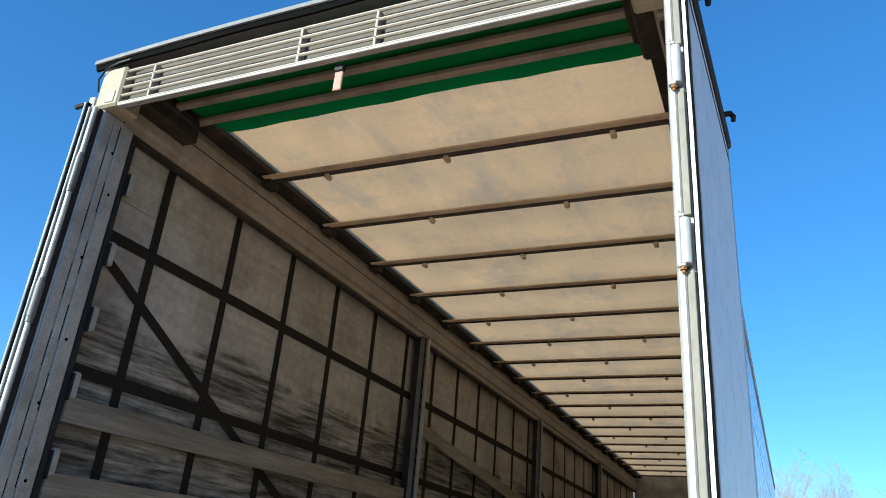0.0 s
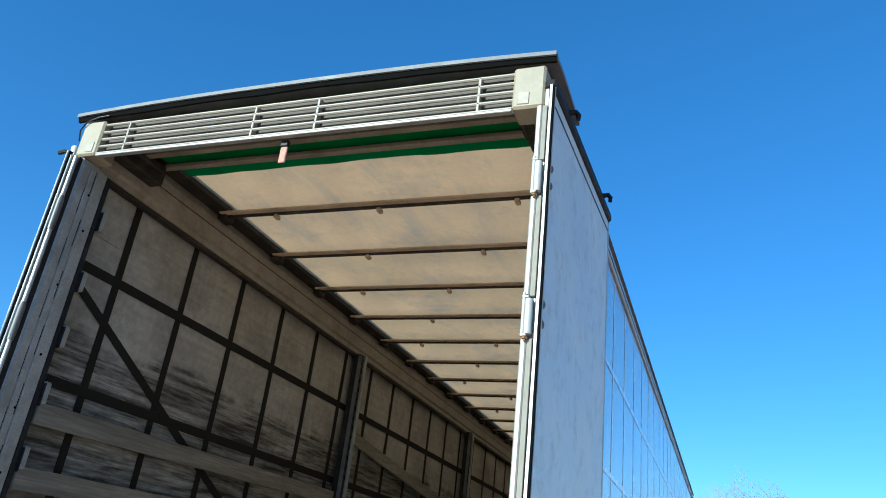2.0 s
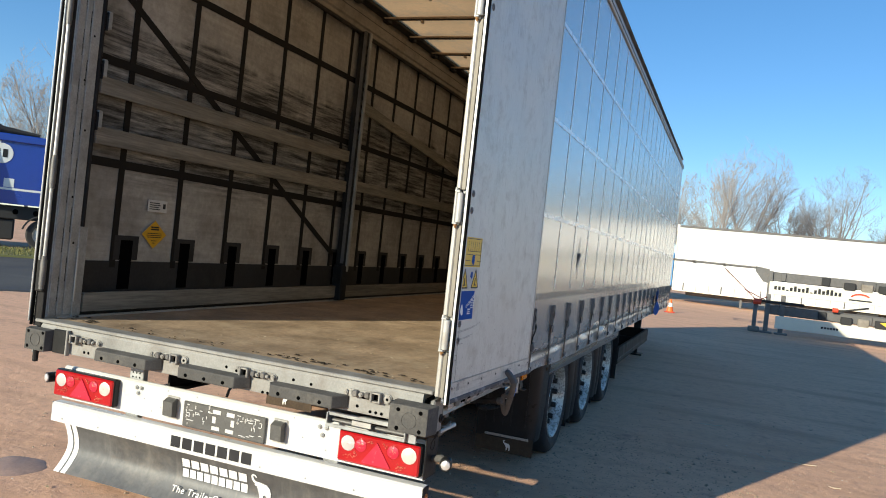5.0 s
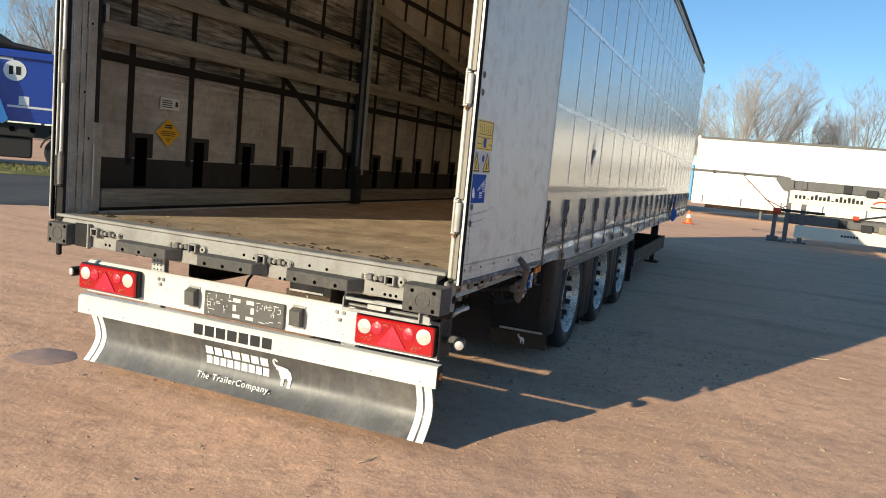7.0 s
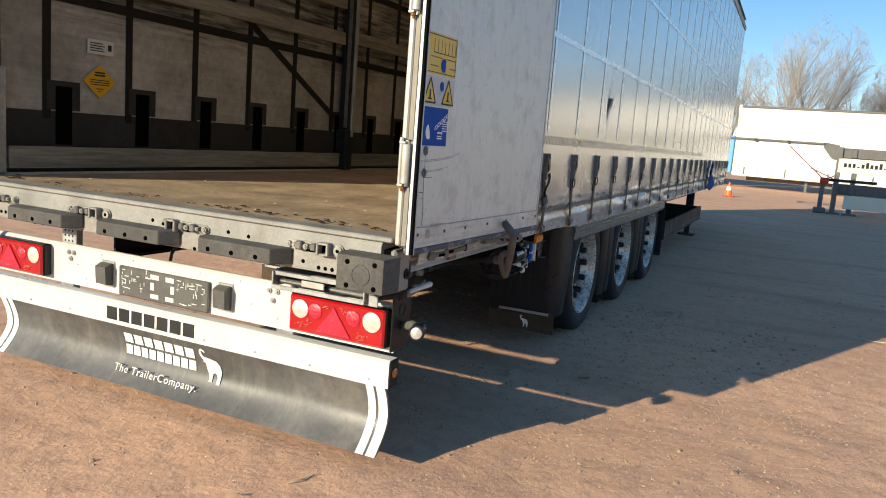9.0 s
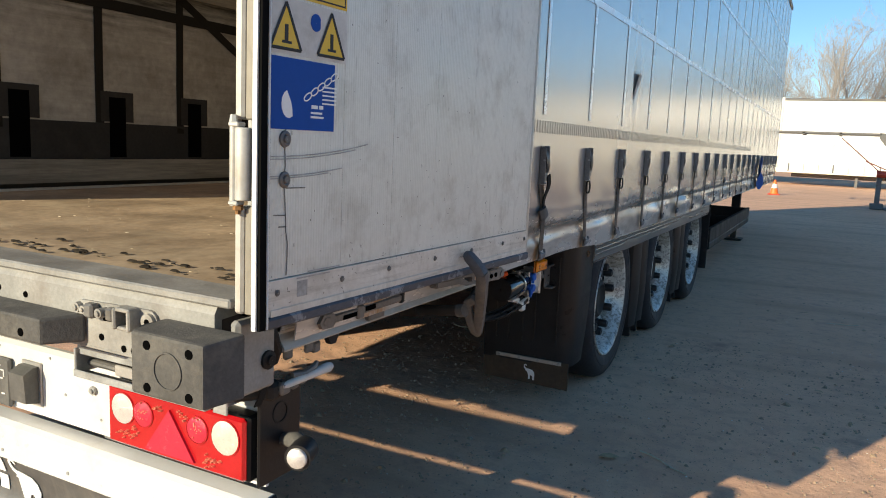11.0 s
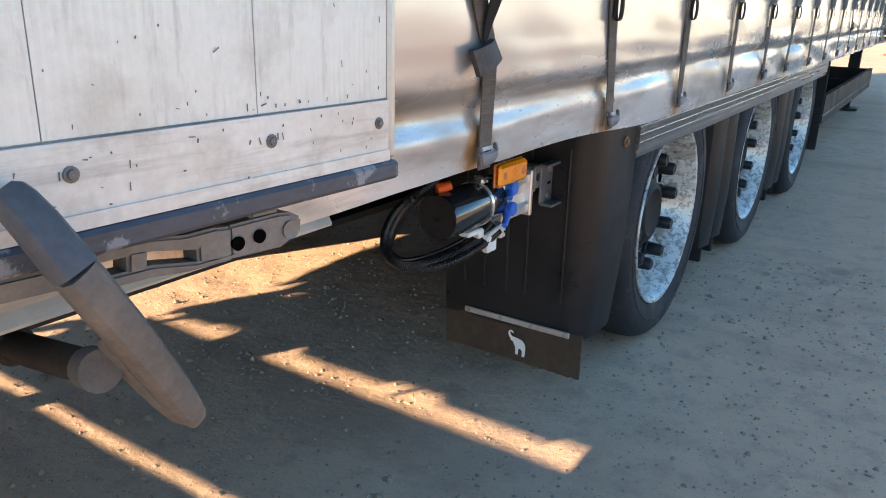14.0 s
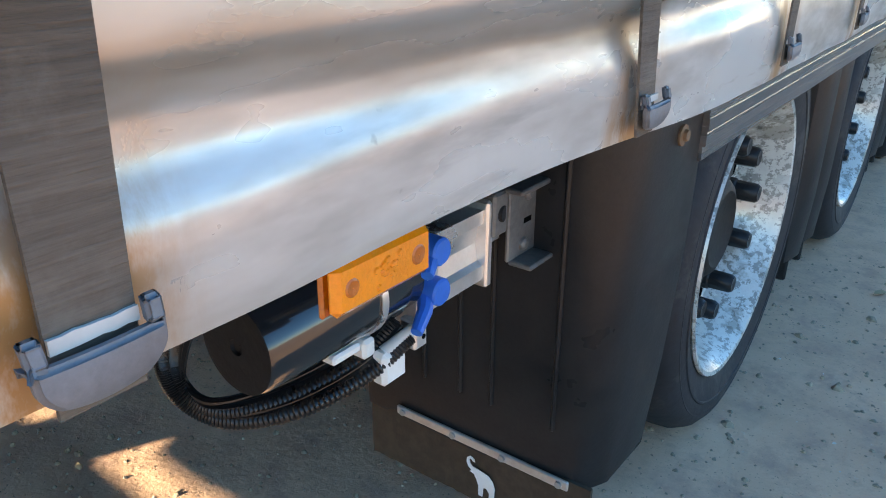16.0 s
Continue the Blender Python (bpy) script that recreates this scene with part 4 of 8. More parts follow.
# side posts that slide between floor and rail
for y in (3.40, 6.72, 10.0):
    for s in (-1, 1):
        x0, x1 = (s * 1.15, s * 1.235) if s > 0 else (s * 1.235, s * 1.15)
        g = Geo().box(x0, x1, y - 0.045, y + 0.045, DECK + 0.02, 3.60, 0.008)
        post = part("side_post", g, M_FRAME, T, "black steel side post with a pale edge and black foot")
        g = Geo()
        g.box(x0 - (0.006 if s < 0 else 0.018), x1 + (0.018 if s < 0 else 0.006), y + 0.012, y + 0.050, DECK + 0.3, 3.60, 0.003)
        part("post_rib", g, M_ZINC, post)
        for k in range(12):
            part("post_hole", Geo().box((x1 if s < 0 else x0) - 0.003, (x1 if s < 0 else x0) + 0.003, y - 0.012, y + 0.004, 2.5 + 0.085 * k, 2.53 + 0.085 * k), M_HOLE, post)
        part("post_edge", Geo().box(min(s * 1.143, s * 1.178), max(s * 1.143, s * 1.178), y - 0.051, y - 0.0455, DECK + 0.38, 3.59, 0.001), M_IRON, post, "worn grey post edge")
        part("post_foot", Geo().box(x0 - 0.012, x1 + 0.012, y - 0.06, y + 0.06, DECK + 0.01, DECK + 0.36, 0.01), M_FRAME, post)

# wooden laths in their pockets
def lath(y0, y1, z, h=0.105, drop=0.0, x=-1.205):
    g = Geo()
    n = 14
    g.sheet(lambda u, w: (x + 0.003 * noise.noise((u * 2, w * 9, 1)), u, z + drop * (u - y0) / (y1 - y0) + w * h + 0.004 * noise.noise((u * 3.1, w, z))), np.linspace(y0, y1, n), (0, 0.06, 0.94, 1), thick=(-0.025, 0, 0))
    return part("wooden_lath", g, M_WOOD, T)


for s, x in ((-1, -1.195), (1, 1.248)):
    lath(0.20, 3.34, 2.264, drop=0.024, x=x)
    lath(0.20, 3.34, 1.960, drop=0.028, x=x)
    lath(0.23, 3.34, 0.935, h=0.115, x=x)
    lath(3.47, 6.66, 2.84, drop=-0.33 if s < 0 else 0, x=x)
    lath(3.47, 6.66, 2.02, x=x)
    lath(3.47, 6.66, 0.935, h=0.115, x=x)
    lath(6.79, 9.94, 2.26, x=x)
    lath(6.79, 9.94, 1.95, x=x)
    lath(6.79, 9.94, 0.935, h=0.115, x=x)
    lath(10.06, 13.4, 2.26, x=x)
    lath(10.06, 13.4, 0.935, h=0.115, x=x)

part("front_top_board", Geo().box(-1.24, 1.24, LENGTH - 0.035, LENGTH + 0.025, 3.30, 3.94, 0.004), M_POST, T)

# curtains
STRAPS = [1.52 + 0.565 * k for k in range(22)]


def ramp(v, a, b):
    t = min(1.0, max(0.0, (v - a) / (b - a)))
    return t * t * (3 - 2 * t)


def curtain_x(y, z):
    """How far the right-hand curtain stands out: taut above, folded over its lower hem between the straps."""
    w = 0.5 + 0.5 * math.cos(2 * math.pi * (y - 1.52) / 0.565)        # 1 at a strap
    x = 1.268
    rise = 0.024 * ramp(y, 1.9, 2.9) + 0.006 * noise.noise((y * 1.3, 0, 4))
    x -= (0.019 + 0.006 * noise.noise((y * 1.9, 1, 1))) * (1 - ramp(z, 0.897 + 0.4 * rise, 0.929 + 0.4 * rise)) * (1 - 0.25 * w)      # first fold, turned in
    x += (0.0105 + 0.009 * noise.noise((y * 2.3, 3, 1))) * (1 - ramp(z, 0.852 + rise, 0.884 + rise)) * (1 - 0.35 * w)     # second fold, turned out
    x -= (0.007 - 0.004 * ramp(y, 1.9, 2.6)) * max(0.0, (0.852 - z) / 0.06) ** 1.5
    x += (0.004 + 0.012 * ramp(y, 2.6, 4.2)) * noise.noise((y * 2.6 + 4 * z, z * 16.0, 12)) * (1 - ramp(z, 0.92, 1.0))
    x += 0.005 * noise.noise((y * 0.8, z * 0.6, 2)) + 0.0035 * noise.noise((y * 4.0, z * 3.0, 6)) * (1 - 0.8 * ramp(z, 1.0, 1.5))
    x += 0.0026 * noise.noise((y * 2.2 + z * 3, z * 26.0, 19)) * max(0.0, min(1.0, (1.02 - z) / 0.1))
    x += 0.003 * noise.noise((y * 6.0 + z * 3, z * 10.0, 9)) * max(0.0, min(1.0, (1.12 - z) / 0.2))
    x += 0.016 * math.exp(-((y - 2.88) / 0.07) ** 2 - ((z - 1.58) / 0.12) ** 2) * math.sin((y - 2.88) * 50)
    return x


ZS = list(np.linspace(0.788, 1.10, 46)) + list(np.linspace(1.14, 3.72, 34))
g = Geo().sheet(lambda u, w: (curtain_x(u, w), u, w - 0.024 * ramp(u, 1.9, 2.6) * (1 - ramp(w, 0.788, 0.90))), np.concatenate([np.linspace(0.12, 7.0, 190), np.linspace(7.1, LENGTH, 110)]), ZS, thick=(-0.004, 0, 0), back=1)
curtain_r = part("side_curtain", g, [M_CURT_OUT, M_CURT_IN], T, "silver-grey side curtain creased along its hem", smooth=True)
g = Geo().sheet(lambda u, w: (-1.266 + 0.006 * noise.noise((u * 0.9, w * 0.7, 9)) + 0.002 * noise.noise((u * 3.3, w * 3, 5)), u, w), np.linspace(0.12, LENGTH, 150), np.linspace(0.80, 3.70, 40), thick=(-0.004, 0, 0), back=1)
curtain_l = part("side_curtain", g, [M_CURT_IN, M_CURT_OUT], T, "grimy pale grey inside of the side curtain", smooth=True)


def ribbon(a, b, width, x, out=0.003):
    """A flat band on a side wall from (y, z) a to b."""
    (y0, z0), (y1, z1) = a, b
    dy, dz = y1 - y0, z1 - z0
    n = math.hypot(dy, dz)
    py, pz = -dz / n * width / 2, dy / n * width / 2
    g = Geo()
    k = max(2, int(n / 0.07) + 1)
    f = lambda u, w: (x(y0 + dy * u, z0 + dz * u) if callable(x) else x, y0 + dy * u + py * w, z0 + dz * u + pz * w)
    g.sheet(f, np.linspace(0, 1, k), (-1, 1), thick=(out, 0, 0))
    return g


# webbing welded to the inside of the far curtain
INX = lambda y, z: -1.2655 + 0.006 * noise.noise((y * 0.9, z * 0.7, 9)) + 0.002 * noise.noise((y * 3.3, z * 3, 5)) + 0.003
for k in range(23):
    y = 0.497 + 0.555 * k
    part("curtain_webbing", ribbon((y, 1.2), (y, 3.62), 0.05, INX), M_STRAP_IN, curtain_l)
for z in (3.115, 2.492, 1.863):
    part("curtain_webbing", ribbon((0.2, z), (LENGTH, z), 0.055, lambda y, q: INX(y, q) + 0.001), M_STRAP_IN, curtain_l)
for y in (0.22, 6.85, 10.1):
    part("curtain_webbing", ribbon((y, 3.018), (y + 3.1, 1.36), 0.05, lambda a, b: INX(a, b) + 0.002), M_STRAP_IN, curtain_l)
part("hem_band", ribbon((0.2, 1.062), (LENGTH, 1.062), 0.36, INX), M_BAND_IN, curtain_l, "dark grey lower band")
for k in range(22):
    y = 0.602 + 0.557 * k
    part("hem_patch", ribbon((y, 1.25), (y, 1.41), 0.21, lambda a, b: INX(a, b) + 0.001), M_BAND_IN, curtain_l)
    # flat sheet on the band; its black paints the slot's dark inside
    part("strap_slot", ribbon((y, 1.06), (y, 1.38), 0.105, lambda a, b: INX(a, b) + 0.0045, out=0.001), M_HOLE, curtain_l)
part("reinforcing_patch", ribbon((0.30, 3.30), (0.30, 3.60), 0.30, lambda a, b: INX(a, b) + 0.001), M_CURT_IN, curtain_l)

# stickers on the far curtain
g = Geo()
x = -1.251
g.add([(x, 0.83, 1.525), (x, 0.945, 1.43), (x, 0.83, 1.335), (x, 0.715, 1.43)] + [(x + 0.002, 0.83, 1.525), (x + 0.002, 0.945, 1.43), (x + 0.002, 0.83, 1.335), (x + 0.002, 0.715, 1.43)],
      [(0, 1, 2, 3), (7, 6, 5, 4), (0, 1, 5, 4), (1, 2, 6, 5), (2, 3, 7, 6), (3, 0, 4, 7)])
dia = part("diamond_sticker", g, M_ORANGE, curtain_l, "orange-yellow diamond sticker with unreadable print")
g = Geo()
for k, (w, z) in enumerate(((0.07, 1.475), (0.075, 1.46), (0.13, 1.435), (0.14, 1.422), (0.13, 1.409), (0.05, 1.385), (0.02, 1.37))):
    g.box(x + 0.002, x + 0.003, 0.83 - w / 2, 0.83 + w / 2, z, z + (0.010 if k < 2 else 0.005))
part("fine_print", g, M_INK, dia)
card = part("paper_sticker", Geo().box(x, x + 0.002, 0.745, 0.925, 1.585, 1.665), M_PAPER, curtain_l, "pale torn paper sticker")
g = Geo()
for k in range(4):
    g.box(x + 0.002, x + 0.003, 0.76, 0.86 - 0.01 * (k % 2), 1.60 + 0.014 * k, 1.606 + 0.014 * k)
g.box(x + 0.002, x + 0.003, 0.885, 0.91, 1.61, 1.645)
part("fine_print", g, M_INK, card)

# pale weld lines on the outside of the near curtain
OUTX = lambda y, z: curtain_x(y, z) + 0.0015
for y in STRAPS:
    part("weld_line", ribbon((y, 1.34), (y, 3.70), 0.028, OUTX, 0.0015), M_WELD, curtain_r)
for z in (3.09, 2.47, 1.84):
    part("weld_line", ribbon((1.31, z), (LENGTH, z), 0.030, OUTX, 0.0015), M_WELD, curtain_r)
g = Geo()
y = 1.35
while y < 9.0:
    h = ribbon((y, 1.272), (y, 1.318), 0.010, OUTX, 0.001)
    g.add(h.v, h.f)
    y += 0.027
tagged(part("weld_tick", g, M_CURT_OUT, curtain_r), "row of short pale weld ticks", kind="stuff")
# scuff print on the curtain
part("scuff_mark", ribbon((2.86, 1.49), (2.90, 1.62), 0.05, lambda a, b: OUTX(a, b) + 0.001, 0.001), surf("grey_scuff", (0.27, 0.27, 0.27), 0.5, 0.2, 0.4, 30, 90, 0.05), curtain_r)

# ---- the trailer: rear end ----
# galvanised rear sill under the load floor
g = Geo()
g.prism([(-0.055, 0.745), (-0.055, 0.868), (-0.045, 0.885), (-0.045, 0.897), (0.06, 0.902), (0.06, 0.86), (-0.035, 0.855), (-0.035, 0.745)], 0, -1.19, 1.19)
sill = part("rear_sill", g, M_SILL, T, "dusty galvanised rear sill")
part("sill_edge", Geo().box(-1.235, 1.235, -0.062, 0.03, 0.886, 0.905, 0.004), M_SILL, sill)
part("sill_flange", Geo().box(-1.19, 1.19, -0.055, 0.0, 0.738, 0.746, 0.002), M_SILL, sill)
for x, z in ((-0.62, 0.74), (-0.57, 0.74), (-0.55, 0.80), (-0.02, 0.765), (0.03, 0.765), (0.10, 0.835), (0.135, 0.80), (0.33, 0.745), (0.36, 0.745), (0.50, 0.835), (0.60, 0.83), (0.86, 0.77), (0.93, 0.755), (0.96, 0.755), (0.99, 0.755), (-0.85, 0.765), (-0.82, 0.765), (-0.18, 0.80), (-0.15, 0.80)):
    part("sill_hole", Geo().tube([(x, -0.0565, z), (x, -0.050, z)], 0.008, 8), M_HOLE, sill)

# lock keepers for the door bars
def keeper(x0, flip):
    """Lock bar keeper on the sill: rounded plate, open jaw, link and bolted pivots."""
    f = (lambda a: x0 + a) if not flip else (lambda a: x0 + 0.27 - a)

    def b(g, a0, a1, *r):
        return g.box(min(f(a0), f(a1)), max(f(a0), f(a1)), *r)
    rim = [(0.03 + 0.024 * math.cos(t), 0.829 + 0.024 * math.sin(t)) for t in np.linspace(math.pi / 2, 3 * math.pi / 2, 8)] + [(0.10, 0.809), (0.245, 0.813), (0.262, 0.822), (0.262, 0.838), (0.245, 0.847), (0.10, 0.851)]
    base = part("lock_keeper", Geo().prism([(f(a), z) for a, z in rim], 1, -0.062, -0.054), M_KEEP, T, "worn steel lock keeper with an open jaw")
    part("keeper_lug", Geo().tube([(f(0.028), -0.070, 0.829), (f(0.028), -0.060, 0.829)], 0.018, 16), M_KEEP, base, smooth=True)
    part("keeper_hole", Geo().tube([(f(0.028), -0.0712, 0.829), (f(0.028), -0.066, 0.829)], 0.007, 10), M_HOLE, base)
    g = Geo()
    b(g, 0.055, 0.066, -0.092, -0.060, 0.807, 0.855, 0.003)
    b(g, 0.098, 0.109, -0.092, -0.060, 0.807, 0.852, 0.003)
    b(g, 0.064, 0.100, -0.090, -0.060, 0.846, 0.855, 0.002)
    b(g, 0.064, 0.100, -0.086, -0.060, 0.806, 0.814, 0.002)
    part("keeper_jaw", g, M_KEEP, base)
    part("keeper_recess", b(Geo(), 0.066, 0.098, -0.0635, -0.0615, 0.814, 0.846), M_HOLE, base)
    g = b(Geo(), 0.108, 0.225, -0.076, -0.064, 0.824, 0.837, 0.003)
    b(g, 0.118, 0.142, -0.082, -0.062, 0.818, 0.846, 0.004)
    part("keeper_link", b(g, 0.178, 0.206, -0.086, -0.062, 0.816, 0.848, 0.005), M_IRON, base, "dark worn link")
    for a, r, y in ((0.160, 0.011, -0.084), (0.215, 0.009, -0.080), (0.245, 0.012, -0.074)):
        part("keeper_bolt", Geo().tube([(f(a), y, 0.831), (f(a), -0.060, 0.831)], r, 10).tube([(f(a), y - 0.004, 0.831), (f(a), y, 0.831)], r * 0.55, 8), M_KEEP, base)
    part("keeper_recess", b(Geo(), 0.125, 0.17, -0.0632, -0.0615, 0.811, 0.819), M_HOLE, base)


for x0, flip in ((-0.99, False), (-0.40, True), (0.145, False), (0.775, True)):
    keeper(x0, flip)

# rubber dock buffers
def buffer(x0, x1, z0, z1, y0, holes, ends=0.05):
    g = Geo()
    back = -0.06
    vs = []
    for z in (z0, z1):
        vs += [(x0, back, z), (x0, y0 + 0.03, z), (x0 + ends * 0.4, y0, z), (x1 - ends, y0, z), (x1, back, z)]
    n = 5
    vs = [(x, y, z - (0.006 if y < y0 + 0.01 and z == z1 else 0)) for x, y, z in vs]
    g.add(vs, [tuple(range(n))[::-1], tuple(range(n, 2 * n))] + [(i, (i + 1) % n, n + (i + 1) % n, n + i) for i in range(n)])
    me = g.mesh("rubber_buffer", M_BUFFER)
    bm = bmesh.new()
    bm.from_mesh(me)
    bmesh.ops.bevel(bm, geom=bm.edges[:], offset=0.006, segments=2, affect="EDGES", profile=0.6)
    bm.to_mesh(me)
    bm.free()
    ob = part("rubber_buffer", me, None, T, "worn black rubber dock buffer")
    for hx, hz in holes:
        part("buffer_hole", Geo().tube([(hx, y0 - 0.0015, hz), (hx, y0 + 0.01, hz)], 0.0095, 10), M_HOLE, ob)
    return ob


for x0 in (-0.715, -0.155, 0.40):
    buffer(x0, x0 + 0.415, 0.752, 0.816, -0.135, [(x0 + 0.07 + 0.115 * k, 0.772) for k in range(3)])
for s in (-1, 1):
    x0, x1, yb = (1.065, 1.275, -0.155) if s > 0 else (-1.240, -1.070, -0.118)
    blk = buffer(x0, x1, 0.715 if s > 0 else 0.738, 0.845 if s > 0 else 0.862, yb, [((x0 + x1) / 2 + a * 0.055, (0.775 if s > 0 else 0.80) + b * 0.042) for a in (-1, 1) for b in (-1, 1)], ends=0.015)
    g = Geo().lathe([(0, 0.034), (0.002, 0.034), (0.002, 0.037), (0, 0.037)], ((x0 + x1) / 2, yb - 0.0005, 0.775 if s > 0 else 0.80), (0, -1, 0), 24)
    part("buffer_ring", g, M_BUFFER, blk, smooth=True)
    g = Geo().box(min(s * 1.226, s * 1.252), max(s * 1.226, s * 1.252), -0.055, 0.058, 0.705, 0.862, 0.008)
    plate = part("sill_end_plate", g, M_SILL, T)
    part("rubber_plug", Geo().lathe([(0, 0.020), (0.006, 0.020), (0.008, 0.012), (0.014, 0.011), (0.014, 0.0005)], (s * 1.252, 0.030, 0.768), (s, 0, 0), 16), M_RUBBER, plate, smooth=True)

g = Geo().box(-1.07, -0.965, -0.075, -0.058, 0.735, 0.868, 0.004)
part("bracket_recess", g, M_FRAME, T)
part("bracket_cheek", Geo().box(-0.967, -0.955, -0.085, -0.056, 0.73, 0.872, 0.003), M_SILL, T)
part("hanging_rubber", Geo().box(-1.20, -1.175, -0.09, -0.06, 0.665, 0.737, 0.006), M_RUBBER, T)
# under the sill
for x in (-0.65, 0.65):
    y0, y1 = 0.42, LENGTH - 1.2
    part("chassis_beam", Geo().prism([(x - 0.06, 0.522), (x + 0.06, 0.522), (x + 0.06, 0.54), (x + 0.008, 0.54), (x + 0.008, 0.745), (x + 0.06, 0.745), (x + 0.06, 0.765), (x - 0.06, 0.765), (x - 0.06, 0.745), (x - 0.008, 0.745), (x - 0.008, 0.54), (x - 0.06, 0.54)], 1, y0, y1), M_FRAME, T)
cross = Geo().box(-1.2, 1.2, 0, 0.05, 0.80, 0.84, 0.004).mesh("cross_member", M_FRAME)
for k in range(20):
    part("cross_member", cross, None, T).location = (0, 0.35 + 0.66 * k, 0)
for x in (-0.665, 0.64):
    g = Geo().box(x - 0.05, x + 0.05, 0.16, 0.20, 0.50, 0.74, 0.004)
    br = part("bumper_bracket", g, M_ZINC, T)
    g = Geo()
    for k in range(4):
        for d in (-0.025, 0.0, 0.025):
            g.tube([(x + d, 0.1585, 0.63 + 0.025 * k), (x + d, 0.165, 0.63 + 0.025 * k)], 0.005, 8)
    part("bracket_hole", g, M_HOLE, br)
    part("bumper_bracket", Geo().box(x - 0.045, x + 0.045, 0.15, 0.19, 0.38, 0.52, 0.004), M_ZINC, T)
# ramp bracket and folded plate over the right-hand lamp
g = Geo()
g.box(0.66, 1.09, 0.035, 0.110, 0.694, 0.700, 0.002).box(0.66, 1.09, 0.030, 0.036, 0.678, 0.700, 0.002).box(0.66, 1.09, 0.020, 0.060, 0.624, 0.630, 0.002).box(0.66, 1.09, 0.018, 0.024, 0.624, 0.642, 0.002)
g.box(0.660, 0.668, 0.020, 0.110, 0.630, 0.694, 0.002).box(1.082, 1.090, 0.020, 0.110, 0.630, 0.694, 0.002)
g.box(1.100, 1.142, 0.030, 0.036, 0.622, 0.668, 0.002).box(1.100, 1.142, 0.030, 0.110, 0.662, 0.668, 0.002).box(1.100, 1.106, 0.030, 0.110, 0.622, 0.668, 0.002)
step = part("step_bracket", g, M_ZINC, T, "galvanised folding step bracket")
part("step_back", Geo().box(0.668, 1.082, 0.100, 0.108, 0.630, 0.694, 0.001), M_FRAME, step)
part("step_tab", Geo().box(0.80, 0.905, 0.024, 0.030, 0.650, 0.676, 0.002), M_ALU, step)
part("step_rod", Geo().tube([(0.67, 0.06, 0.652), (1.08, 0.06, 0.652)], 0.010, 10), M_IRON, step, smooth=True)
g = Geo().tube([(-0.05, 0.3, 0.74), (-0.06, 0.27, 0.69), (-0.09, 0.25, 0.64), (-0.10, 0.25, 0.6)], 0.008, 6)
part("cable", g, M_HOSE, T, smooth=True)

# white lamp beam
BY = 0.125
g = Geo().prism([(BY, 0.43), (BY, 0.612), (BY + 0.012, 0.622), (BY + 0.025, 0.622), (BY + 0.025, 0.612), (BY + 0.012, 0.608), (BY + 0.010, 0.43)], 0, -1.17, 1.17)
beam = part("lamp_beam", g, M_WHITE, T, "white painted steel lamp beam")
for x, z in ((-0.62, 0.585), (-0.585, 0.585), (-0.605, 0.555), (0.575, 0.585), (0.615, 0.585), (0.595, 0.545)):
    part("beam_bolt", Geo().tube([(x, BY - 0.008, z), (x, BY + 0.002, z)], 0.012, 6).tube([(x, BY - 0.013, z), (x, BY - 0.006, z)], 0.006, 8), M_ZINC, beam)
for x, z in ((-0.40, 0.60), (0.42, 0.60), (0.48, 0.51), (-0.5, 0.47), (-0.56, 0.53), (0.62, 0.47), (-0.2, 0.60), (0.2, 0.60), (-0.44, 0.50)):
    part("beam_rivet", Geo().tube([(x, BY - 0.002, z), (x, BY + 0.002, z)], 0.004, 6), M_ZINC, beam)


